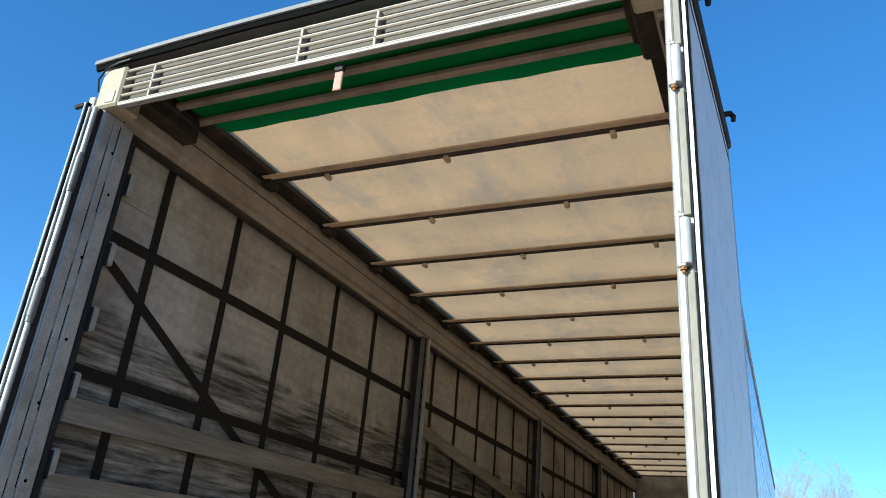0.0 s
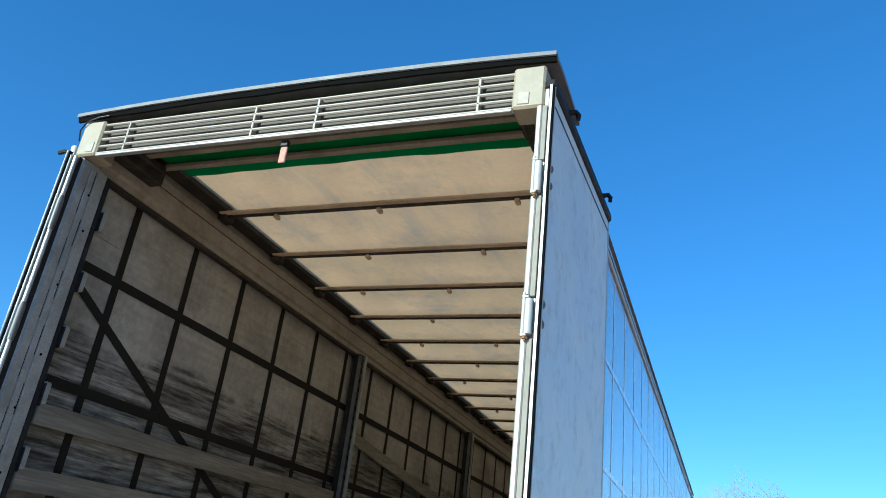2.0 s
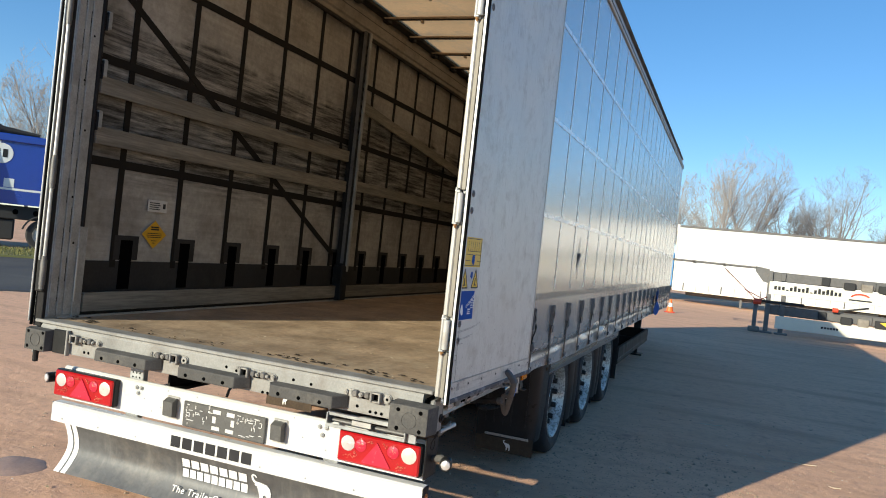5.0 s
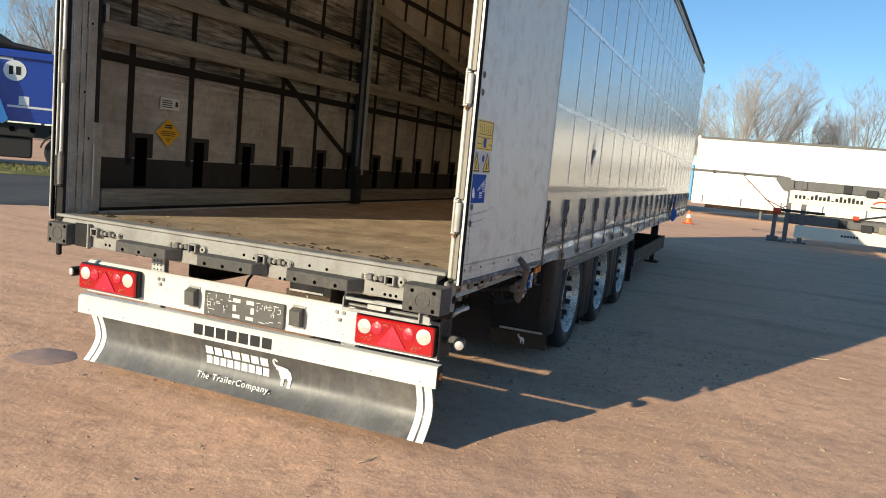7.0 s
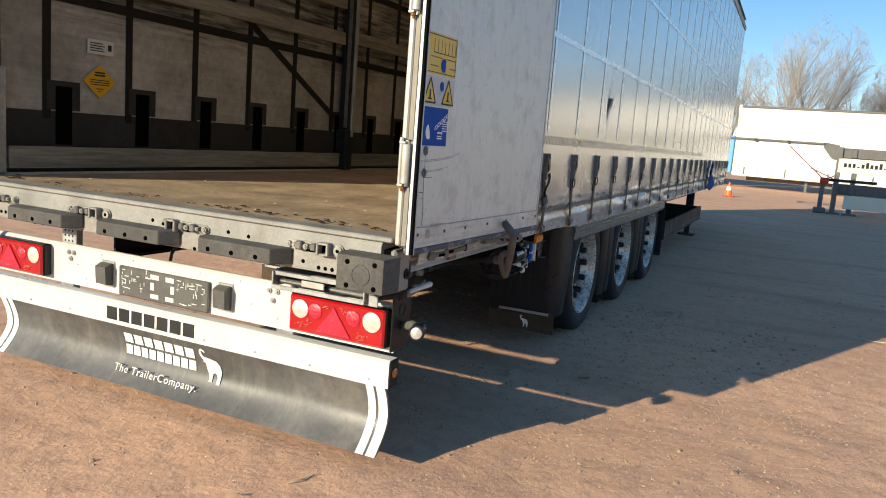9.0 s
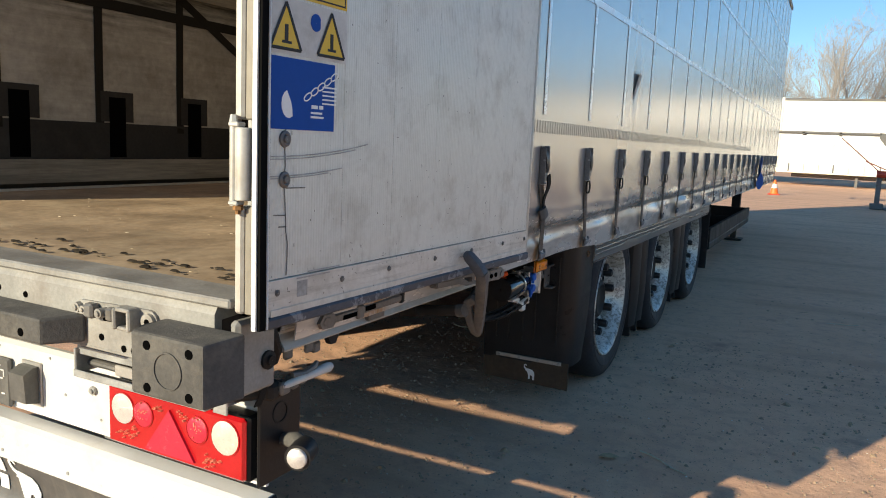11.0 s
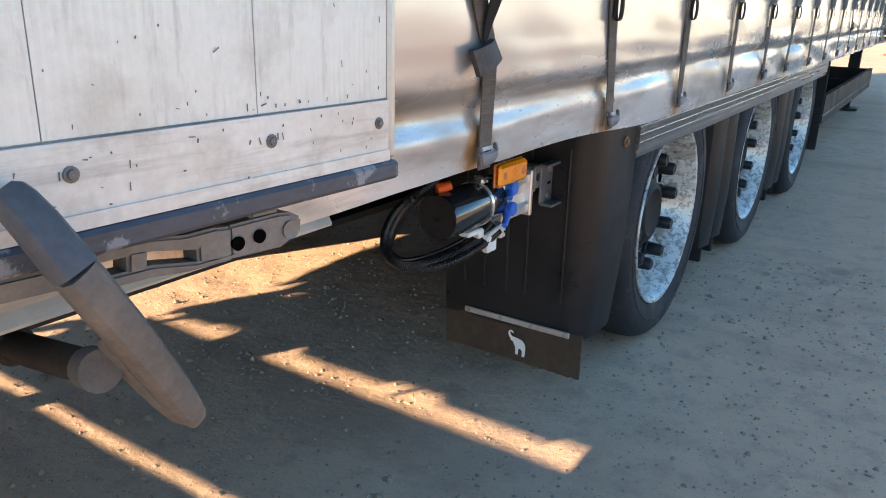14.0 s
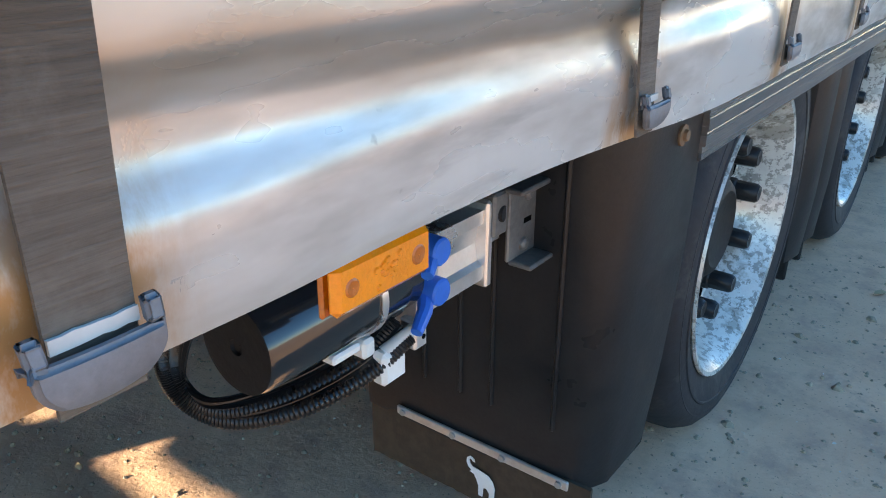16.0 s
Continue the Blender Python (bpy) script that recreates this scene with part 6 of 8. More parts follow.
hexa = [(0.190, 0.812), (0.202, 0.797), (0.240, 0.795), (0.255, 0.810), (0.243, 0.827), (0.204, 0.829)]
part("gear_block", Geo().prism(hexa, 0, 1.236, 1.264), M_GEAR, gear, "worn hexagonal block")
part("gear_hole", Geo().prism([(0.6 * a + 0.4 * 0.222, 0.6 * b + 0.4 * 0.812) for a, b in hexa], 0, 1.264, 1.265), M_GEAR, gear)
part("gear_block", Geo().box(1.238, 1.264, 0.345, 0.372, 0.792, 0.828, 0.005), M_GEAR, gear)
part("gear_web", Geo().box(1.226, 1.244, 0.290, 0.330, 0.796, 0.818, 0.004), M_IRON, gear)
part("gear_plate", Geo().box(1.228, 1.246, 0.422, 0.492, 0.770, 0.802, 0.003), M_GEAR, gear)
part("gear_lip", Geo().box(1.240, 1.252, 0.420, 0.494, 0.796, 0.804, 0.003), M_GEAR, gear)
part("gear_end", Geo().box(1.236, 1.262, 0.548, 0.566, 0.796, 0.828, 0.004), M_FRAME, gear)
for y0, y1, z0, z1 in ((0.285, 0.342, 0.802, 0.813), (0.378, 0.424, 0.806, 0.818)):
    part("gear_hole", Geo().box(1.2595, 1.2608, y0, y1, z0, z1), M_HOLE, gear)
part("corner_gusset", Geo().prism([(0.27, 0.775), (0.335, 0.775), (0.315, 0.735), (0.295, 0.735)], 0, 1.205, 1.22), M_FRAME, T)
def forged(outlines, thick, off=0.0):
    """Forged steel outlines (y, z) standing just inside the door's face, with softened edges."""
    g = Geo()
    for k, o in enumerate(outlines):
        h = Geo().prism(o, 0, off - thick - 0.0004 * k, off - 0.0004 * k)
        h.v = [(1.300 + 0.12 * (y - 0.69) + x, y, z) for x, y, z in h.v]
        g.add(h.v, h.f)
    me = g.mesh("lock_gear", M_GEAR)
    bm = bmesh.new()
    bm.from_mesh(me)
    bmesh.ops.bevel(bm, geom=[e for e in bm.edges if len(e.link_faces) == 2 and e.calc_face_angle(0) > 0.5], offset=0.003, segments=2, affect="EDGES")
    bm.to_mesh(me)
    bm.free()
    return me


gear = part("lock_gear", forged([
    [(0.676, 0.820), (0.792, 0.818), (0.838, 0.807), (0.842, 0.819), (0.800, 0.838), (0.679, 0.839)],
    [(0.790, 0.836), (0.826, 0.833), (0.880, 0.832), (0.926, 0.823), (0.952, 0.826), (0.950, 0.841), (0.914, 0.840), (0.880, 0.845), (0.828, 0.845)],
    [(0.835, 0.807), (0.876, 0.807), (0.916, 0.803), (0.966, 0.803), (0.972, 0.812), (0.924, 0.811), (0.878, 0.819), (0.838, 0.819)],
    [(0.855, 0.815), (0.874, 0.814), (0.877, 0.836), (0.857, 0.837)],
    [(0.926, 0.808), (0.964, 0.804), (0.966, 0.838), (0.945, 0.840), (0.926, 0.827)],
    [(0.962, 0.804), (1.026, 0.802), (1.052, 0.814), (1.054, 0.830), (1.040, 0.838), (1.022, 0.840), (0.962, 0.839)]], 0.026), None, door, "worn grey forged lock bar end with long holes")
part("gear_tab", forged([[(0.990, 0.838), (1.026, 0.838), (1.030, 0.862), (0.994, 0.864)]], 0.02, -0.006), None, gear, "brown worn steel stop")
part("gear_block", forged([[(0.900, 0.842), (0.950, 0.842), (0.948, 0.858), (0.905, 0.860)]], 0.02, -0.020), None, gear)
for y, z, r in ((0.970, 0.8195, 0.0075), (0.996, 0.8215, 0.0075), (1.036, 0.820, 0.0105)):
    x = 1.300 + 0.12 * (y - 0.69)
    part("gear_hole", Geo().lathe([(-0.004, r * 0.9), (0.0006, r), (0.0002, r * 0.8), (-0.001, 0.0004)], (x, y, z), (1, -0.12, 0), 14), M_HOLE if r < 0.01 else M_GEAR, gear, smooth=True)
# rubber door holder: a bent arm on a short black tube
def slab(path, wide, thick):
    """A bar with a softened rectangular section along a path that lies beside the trailer."""
    path, rows, n = [Vector(p) for p in path], [], len(path)
    for k, p in enumerate(path):
        d = (path[min(n - 1, k + 1)] - path[max(0, k - 1)]).normalized()
        side = d.cross(Vector((1, 0, 0))).normalized()
        out = side.cross(d).normalized()
        a, b = wide[k], thick[k]
        for u, w in ((-1, -0.5), (-0.72, -0.92), (-0.3, -1), (0.3, -1), (0.72, -0.92), (1, -0.5), (1, 0.5), (0.72, 0.92), (0.3, 1), (-0.3, 1), (-0.72, 0.92), (-1, 0.5)):
            rows.append(p + side * a * u + out * b * w)
    m = 12
    faces = [(k * m + i, k * m + (i + 1) % m, (k + 1) * m + (i + 1) % m, (k + 1) * m + i) for k in range(n - 1) for i in range(m)]
    return Geo().add(rows, faces + [tuple(range(m))[::-1], tuple(range((n - 1) * m, n * m))])


g = Geo().tube([(1.10, 0.826, 0.705), (1.150, 0.824, 0.712), (1.162, 0.823, 0.714), (1.164, 0.823, 0.714), (1.312, 0.818, 0.736)], [0.021, 0.021, 0.021, 0.0165, 0.0160], 18)
hold = part("door_holder", g, M_FRAME, T, "black rubber door holder on a tube", smooth=True)
upper = [(1.350, 0.744, 0.922), (1.352, 0.746, 0.918), (1.357, 0.749, 0.910), (1.370, 0.754, 0.895), (1.384, 0.759, 0.877), (1.392, 0.766, 0.861)]
lower = [(1.3915, 0.764, 0.863), (1.392, 0.770, 0.853), (1.384, 0.788, 0.826), (1.370, 0.818, 0.783), (1.354, 0.850, 0.735), (1.338, 0.881, 0.688), (1.327, 0.900, 0.659), (1.323, 0.906, 0.648), (1.321, 0.908, 0.641)]
inner = [(1.322, 0.903, 0.650), (1.320, 0.892, 0.658), (1.318, 0.876, 0.682), (1.316, 0.858, 0.712), (1.318, 0.842, 0.740), (1.324, 0.832, 0.760), (1.342, 0.828, 0.770), (1.360, 0.826, 0.770)]
part("holder_arm", slab(upper, [0.007, 0.012, 0.0145, 0.0155, 0.0160, 0.0162], [0.007, 0.012, 0.0145, 0.0155, 0.0162, 0.0165]), surf("smooth_arm_sleeve", (0.085, 0.088, 0.095), 0.55, 0, 0.2, 8, 110, 0.08, dirt=(0.16, 0.15, 0.135), dirt_scale=9, dirt_amount=0.3, spec=0.3), hold, "smooth dark grey rubber arm", smooth=True)
part("arm_loop", slab(lower, [0.0155, 0.0160, 0.0162, 0.0162, 0.016, 0.015, 0.013, 0.010, 0.005], [0.0155, 0.016, 0.0165, 0.0165, 0.016, 0.0155, 0.014, 0.011, 0.006]), M_ARM, hold, "dusty brown-grey rubber loop", smooth=True)
part("arm_rib", slab(inner, [0.008, 0.009, 0.010, 0.011, 0.012, 0.013, 0.013, 0.009], [0.010, 0.012, 0.0125, 0.013, 0.0135, 0.014, 0.0135, 0.010]), M_ARM, hold, smooth=True)
part("holder_boss", Geo().tube([(1.298, 0.820, 0.733), (1.322, 0.816, 0.738)], 0.020, 16), M_ARM, hold, smooth=True)
# underside lever with a pale rubber grip
g = Geo().tube([(1.12, 0.05, 0.655), (1.19, 0.08, 0.668), (1.225, 0.115, 0.684)], 0.013, 10).box(1.19, 1.225, 0.075, 0.12, 0.655, 0.695, 0.008)
lever = part("bumper_lever", g, M_FRAME, T, smooth=True)
for y, w in ((0.115, 0.016), (0.148, 0.013), (0.178, 0.012)):
    part("lever_link", Geo().box(1.205, 1.236, y - w, y + w, 0.664 + 0.12 * (y - 0.115), 0.694 + 0.10 * (y - 0.115), 0.006), M_GEAR, lever)
part("lever_link", Geo().tube([(1.228, 0.14, 0.700), (1.236, 0.175, 0.698), (1.240, 0.205, 0.708), (1.238, 0.215, 0.716)], [0.008, 0.009, 0.008, 0.005], 10), M_GEAR, lever, smooth=True)
part("lever_grip", Geo().tube([(1.228, 0.105, 0.684), (1.240, 0.18, 0.692), (1.248, 0.246, 0.697), (1.249, 0.256, 0.698)], [0.008, 0.010, 0.012, 0.008], 12), M_PAPER, lever, "pale worn grip", smooth=True)

# wear on the door: rub marks, a crack through the bolts, scratches
def mark(name, a0, z0, a1, z1, w, material, lift=0.0006):
    h = ribbon((a0, z0), (a1, z1), w, 0.0, 0.0004)
    h.v = [on_door(yy, z, lift + x) for x, yy, z in h.v]
    return part(name, h, material, door)


for z, n in ((1.187, 7), (1.182, 6), (1.150, 5), (1.146, 4)):
    for k in range(n):
        mark("rub_mark", -0.040 + 0.048 * k, z + 0.0016 * k * k * 0.35, 0.008 + 0.048 * k, z + 0.0016 * (k + 1) ** 2 * 0.35, 0.0022, M_SMEAR)
path = [(0.013, 1.242), (0.011, 1.20), (0.013, 1.17), (0.008, 1.144), (0.013, 1.11), (0.016, 1.07), (0.017, 1.045), (0.023, 1.02), (0.022, 0.985), (0.020, 0.96)]
for q0, q1 in zip(path, path[1:]):
    mark("crack", *q0, *q1, 0.0022, M_SCRATCH)
for q in ((-0.02, 1.078, 0.016, 1.076), (-0.005, 1.055, 0.018, 1.054), (0.015, 1.128, 0.075, 1.127)):
    mark("crack", *q, 0.0022, M_SCRATCH)
rng = random.Random(17)
g = Geo()
for k in range(300):
    a, z = rng.uniform(-0.03, 1.24), 0.96 + 2.3 * rng.random() ** 3
    if k > 215:
        z = rng.uniform(0.89, 0.95)
    l, w, t = rng.choice((0.002, 0.0025, 0.003, 0.004, 0.007)), rng.uniform(0.0006, 0.0015), rng.gauss(0, 0.25)
    if rng.random() < 0.25:
        a1, z1 = a + l, z + l * t
    else:
        a1, z1 = a + l * t, z + l
    h = ribbon((a, z), (a1, z1), w, 0.0, 0.0004)
    g.add([on_door(yy, zz, (0.0008 if z > 0.955 else 0.0036) + x) for x, yy, zz in h.v], h.f)
tagged(part("scratch", g, M_SCRATCH, door), "many short dark scratches", kind="stuff")
for a0, a1, z0, z1 in ((0.052, 0.085, 0.912, 0.944), (0.05, 0.16, 0.948, 0.951), (0.09, 0.2, 0.957, 0.960)):
    part("scuff", door_box(Geo(), a0, a1, z0, z1, 0.003 if z1 < 0.954 else 0.0, 0.0036 if z1 < 0.954 else 0.0006), M_SMEAR, door)

# tension buckles and webbing on the curtain
def strap_set(y, first=False):
    """One buckle with its webbing down to the hook under the rail."""
    root = hull("curtain_tensioner", curtain_r)
    tagged(root, "steel over-centre buckle with grey webbing" + (", its dark loose end hanging free" if first else ""))
    zt = 1.225
    shift = (lambda z: 0.052 * min(1.0, max(0.0, (1.08 - z) / 0.10))) if first else (lambda z: lean * (1.08 - z))
    lean = 0.15 if y < 2.4 else 0.04 * math.sin(y * 7)
    x0 = curtain_x(y, 1.15) + 0.001
    g = Geo()
    g.box(x0, x0 + 0.004, y - 0.020, y + 0.020, zt - 0.15, zt, 0.001)
    g.box(x0, x0 + 0.024, y - 0.020, y - 0.016, zt - 0.14, zt - 0.005, 0.002).box(x0, x0 + 0.024, y + 0.015, y + 0.020, zt - 0.075, zt, 0.002)
    g.box(x0 + 0.016, x0 + 0.022, y - 0.018, y + 0.016, zt - 0.128, zt - 0.095, 0.002)
    buckle = part("buckle", g, M_BUCKLE, root)
    part("buckle_slot", Geo().box(x0 + 0.0035, x0 + 0.0045, y - 0.012, y + 0.012, zt - 0.118, zt - 0.100), M_HOLE, buckle)
    for dz in (0.018, 0.040):
        part("buckle_slot", Geo().box(x0 + 0.0035, x0 + 0.0045, y - 0.009, y + 0.009, zt - dz - 0.012, zt - dz), M_HOLE, buckle)
    part("buckle_pin", Geo().tube([(x0 + 0.018, y - 0.021, zt - 0.052), (x0 + 0.018, y + 0.021, zt - 0.052)], 0.004, 8), M_ZINC, buckle, smooth=True)
    part("buckle_pin", Geo().tube([(x0 + 0.012, y - 0.019, zt - 0.138), (x0 + 0.012, y + 0.019, zt - 0.138)], 0.005, 8), M_ZINC, buckle, smooth=True)
    g = Geo().sheet(lambda u, w: (x0 + 0.012 + 0.012 * math.sin(u * 2.6), y + w, zt - 0.012 - 0.085 * u), np.linspace(0, 1, 7), (-0.014, 0.017), thick=(0.004, 0, 0))
    part("buckle_lever", g, M_BLACK, root, smooth=True)
    # webbing
    def wx(z):
        t = (z - 0.79) / 0.295
        return (1 - t) * (curtain_x(y, 0.80) + 0.014) + t * (curtain_x(y, 1.085) + 0.006)
    g = Geo().sheet(lambda u, w: (wx(u), y - (0.009 if first else 0.004) + w * (0.9 + 0.1 * ramp(u, 0.82, 1.0)) + shift(u), u), np.linspace(0.79, 1.085, 22), (-0.0215, 0.0215), thick=(0.0028, 0, 0))
    part("webbing", g, M_STRAP, root, smooth=True)
    g = Geo()
    yb, xb = y + shift(0.80) - (0.011 if first else 0.0), wx(0.80) + 0.001
    hw = 0.0295
    f = lambda u, w: (xb + 0.0035 + 0.0035 * math.sin(w * 2.6) - 0.012 * max(0.0, w - 0.62) ** 2, yb + u * (hw - 0.011 * max(0.0, w - 0.55) ** 2 * 4.0 - 0.002 * w), 0.833 - 0.037 * w + 0.003 * u * u * w)
    for u0, u1, w0, w1 in ((-1, -0.72, 0, 0.34), (0.72, 1, 0, 0.34), (-1, 1, 0.34, 1)):
        g.sheet(f, np.linspace(u0, u1, 9), np.linspace(w0, w1, 9), thick=(0.007, 0, 0))
    me = g.mesh("strap_hook", M_HOOK, True)
    if y < 4:
        bm = bmesh.new()
        bm.from_mesh(me)
        edges = [e for e in bm.edges if len(e.link_faces) == 2 and e.calc_face_angle(0) > 0.7]
        bmesh.ops.bevel(bm, geom=edges, offset=0.0022, segments=2, affect="EDGES")
        bm.to_mesh(me)
        bm.free()
    part("strap_hook", me, None, root)
    g = Geo().sheet(lambda u, w: (wx(0.822) + 0.0032, yb + (0.002 if first else -0.004) + u * 0.0192, 0.8215 + 0.0065 * w + 0.0008 * noise.noise((u * 5, w, y))), np.linspace(-1, 1, 8), (0, 1), thick=(0.002, 0, 0))
    part("webbing_end", g, M_PAPER, root, "frayed pale end of the webbing")
    if first:
        g = Geo()
        f = lambda u, w: (x0 + 0.022 - 0.010 * u + 0.004 * math.sin(u * 6), y + 0.020 + 0.012 * math.sin(u * 3.0) - 0.010 * u + w * (0.75 + 0.5 * math.sin(u * 2.2)) * (1 - 0.72 * u * u), 1.118 - 0.118 * u + 0.25 * w)
        g.sheet(f, np.linspace(0, 1, 12), np.linspace(-0.020, 0.020, 5), thick=(0.003, 0, 0))
        part("loose_end", g, M_STRAP_IN, root, "dark loose webbing end", smooth=True)
        h, q = wx(0.97) + 0.004, [(-0.030, 0.986), (0.036, 1.002), (0.056, 0.972), (-0.010, 0.946)]
        g = Geo().sheet(lambda u, w: (h + 0.006 * u * (1 - u) * 4 + 0.004 * w, y + (q[0][0] * (1 - w) + q[3][0] * w) * (1 - u) + (q[1][0] * (1 - w) + q[2][0] * w) * u, (q[0][1] * (1 - w) + q[3][1] * w) * (1 - u) + (q[1][1] * (1 - w) + q[2][1] * w) * u),
                        np.linspace(0, 1, 7), np.linspace(0, 1, 4), thick=(0.009, 0, 0))
        part("webbing_keeper", g, M_KEEPER, root, "dark grey rubber strap keeper")
    else:
        g = Geo()
        ring = [(0.010 + 0.006 * math.sin(a), 0.014 * math.sin(a * 0.5), 1.055 + 0.028 * math.cos(a)) for a in np.linspace(0, 2 * math.pi, 13)]
        g.sheet(lambda u, w: (x0 + ring[u][0] + 0.006, y + 0.001 + w * 0.8 + (0.004 if u < 6 else -0.004), ring[u][2]), range(13), (-0.012, 0.012), thick=(0.0025, 0, 0))
        part("loose_end", g, M_STRAP_IN, root, smooth=True)


for k, y in enumerate(STRAPS):
    strap_set(y, first=k in (0, 9))

# amber side marker, black cylinder with valve block and hoses
SIDE_LAMP = hull("side_marker_lamp", T)
tagged(SIDE_LAMP, "amber side marker lamp")
part("marker_lens", Geo().box(1.173, 1.187, 1.784, 1.902, 0.700, 0.746, 0.007), M_AMBER, SIDE_LAMP)
part("marker_back", Geo().box(1.1675, 1.1735, 1.782, 1.904, 0.698, 0.748, 0.003), M_AMBER_DEEP, SIDE_LAMP)
for y, r in ((1.802, 0.008), (1.882, 0.009)):
    part("reflector_round", Geo().lathe([(0, r), (0.0012, r * 0.8), (0.0006, 0.0005)], (1.187, y, 0.723), (1, 0, 0), 14), M_AMBER_DEEP, SIDE_LAMP, smooth=True)
g = Geo()
for k in range(16):
    q = random.Random(k + 40)
    y, z = 1.843 + q.gauss(0, 0.007), 0.723 + q.gauss(0, 0.008)
    g.tube([(1.1865, y, z), (1.1885, y, z)], [0.004, 0.002], 6)
tagged(part("marker_facet", g, M_AMBER, SIDE_LAMP), "small moulded facets", kind="stuff")
part("marker_bracket", Geo().box(1.145, 1.1678, 1.80, 1.87, 0.722, 0.80, 0.003), M_FRAME, SIDE_LAMP)

valve = hull("air_valve_unit", T)
tagged(valve, "black cylinder with aluminium valve block and blue taps")
cx, cz = 1.012, 0.600
g = Geo().lathe([(0.006, 0.0005), (0.005, 0.008), (0.001, 0.009), (0.003, 0.030), (0.0, 0.046), (0.001, 0.0505)], (cx, 1.818, cz), (0, 1, 0), 48)
part("end_cap", g, M_RUBBER, valve, smooth=True)
g = Geo().lathe([(0.001, 0.0505), (0.008, 0.053), (0.202, 0.053), (0.212, 0.050), (0.232, 0.050)], (cx, 1.818, cz), (0, 1, 0), 48)
part("cylinder", g, M_GLOSS, valve, smooth=True)
g = Geo().lathe([(0, 0.0532), (0, 0.0552), (0.010, 0.0552), (0.010, 0.0532)], (cx, 1.972, cz), (0, 1, 0), 48)
g.box(cx + 0.010, cx + 0.026, 1.968, 1.986, cz + 0.052, cz + 0.066, 0.003)
part("clamp_band", g, M_BRIGHT, valve, smooth=True)
part("clamp_screw", Geo().tube([(cx + 0.002, 1.977, cz + 0.062), (cx + 0.034, 1.977, cz + 0.060)], 0.004, 8), M_ZINC, valve, smooth=True)
# aluminium block between two flanges
blk = part("valve_block", Geo().prism([(1.048, 0.640), (1.048, 0.622), (1.040, 0.616), (1.036, 0.592), (1.040, 0.568), (1.048, 0.562), (1.048, 0.542), (0.97, 0.542), (0.97, 0.640)], 1, 2.082, 2.192), M_BRIGHT, valve)
part("flange", Geo().box(0.965, 1.052, 2.050, 2.062, 0.530, 0.652, 0.003), M_BRIGHT, blk)
part("flange", Geo().box(0.965, 1.055, 2.192, 2.206, 0.530, 0.652, 0.003), M_BRIGHT, blk)
part("collar", Geo().lathe([(0, 0.046), (0.020, 0.046), (0.020, 0.030)], (cx, 2.062, cz), (0, 1, 0), 28), M_BRIGHT, blk, smooth=True)
part("flange_lug", Geo().box(1.030, 1.056, 2.040, 2.064, 0.505, 0.545, 0.003), M_BRIGHT, blk)
for z in (0.598, 0.640, 0.520):
    part("flange_hole", Geo().tube([(1.0515, 2.056, z), (1.0528 if z > 0.53 else 1.0568, 2.056, z)], 0.0035, 8), M_HOLE, blk)
part("end_bracket", Geo().box(1.010, 1.046, 2.206, 2.238, 0.585, 0.640, 0.003), M_ZINC, valve)
part("rubber_plug", Geo().tube([(1.040, 2.214, 0.630), (1.062, 2.220, 0.630)], [0.013, 0.011], 12), M_RUBBER, valve, smooth=True)
for (y, z), (hy, hz) in (((2.072, 0.629), (2.040, 0.611)), ((2.072, 0.577), (2.020, 0.547))):
    g = Geo().tube([(1.044, y, z), (1.070, y, z)], 0.0175, 16).tube([(1.070, y, z), (1.0725, y, z)], [0.0175, 0.015], 16)
    g.tube([(1.052, y - 0.006, z - 0.005), (1.066, (y + hy) / 2, (z + hz) / 2), (1.074, hy, hz)], [0.0115, 0.0095, 0.0075], 10)
    part("blue_tap", g, M_BLUECAP, valve, "blue plastic tap", smooth=True)
g = Geo().box(1.030, 1.052, 1.988, 2.030, 0.478, 0.522, 0.005)
clip = part("nylon_clip", g, M_NYLON, valve)
part("clip_tab", Geo().box(1.010, 1.034, 1.975, 1.996, 0.515, 0.540, 0.004).box(1.0, 1.03, 1.93, 1.975, 0.528, 0.540, 0.003), M_NYLON, clip)
part("hose_joint", Geo().tube([(1.040, 2.000, 0.518), (1.052, 2.040, 0.536)], [0.0085, 0.0075], 12), M_PAPER, valve, smooth=True)
part("orange_cap", Geo().tube([(cx - 0.015, 1.838, cz + 0.060), (cx + 0.006, 1.862, cz + 0.068)], [0.014, 0.011], 12), surf("orange_plastic", (0.75, 0.10, 0.01), 0.4), valve, smooth=True)
# dark perforated bracket behind the block
g = Geo().box(1.058, 1.064, 2.230, 2.330, 0.556, 0.664, 0.002).box(1.058, 1.095, 2.240, 2.332, 0.548, 0.556, 0.002).box(1.058, 1.085, 2.225, 2.332, 0.656, 0.664, 0.002).box(1.02, 1.060, 2.20, 2.24, 0.60, 0.66, 0.003)
plate = part("valve_bracket", g, M_IRON, valve, "dark bent steel bracket with holes")
part("bracket_hole", Geo().box(1.0635, 1.0645, 2.268, 2.288, 0.602, 0.610, 0.0004), M_HOLE, plate)
part("bracket_hole", Geo().box(1.0635, 1.0645, 2.305, 2.331, 0.585, 0.625, 0.0004), M_HOLE, plate)
for y, z in ((2.275, 0.645), (2.268, 0.573)):
    part("bracket_bolt", Geo().lathe([(0, 0.010), (0.004, 0.009), (0.007, 0.005), (0.007, 0.0005)], (1.064, y, z), (1, 0, 0), 10), M_GEAR, plate, smooth=True)
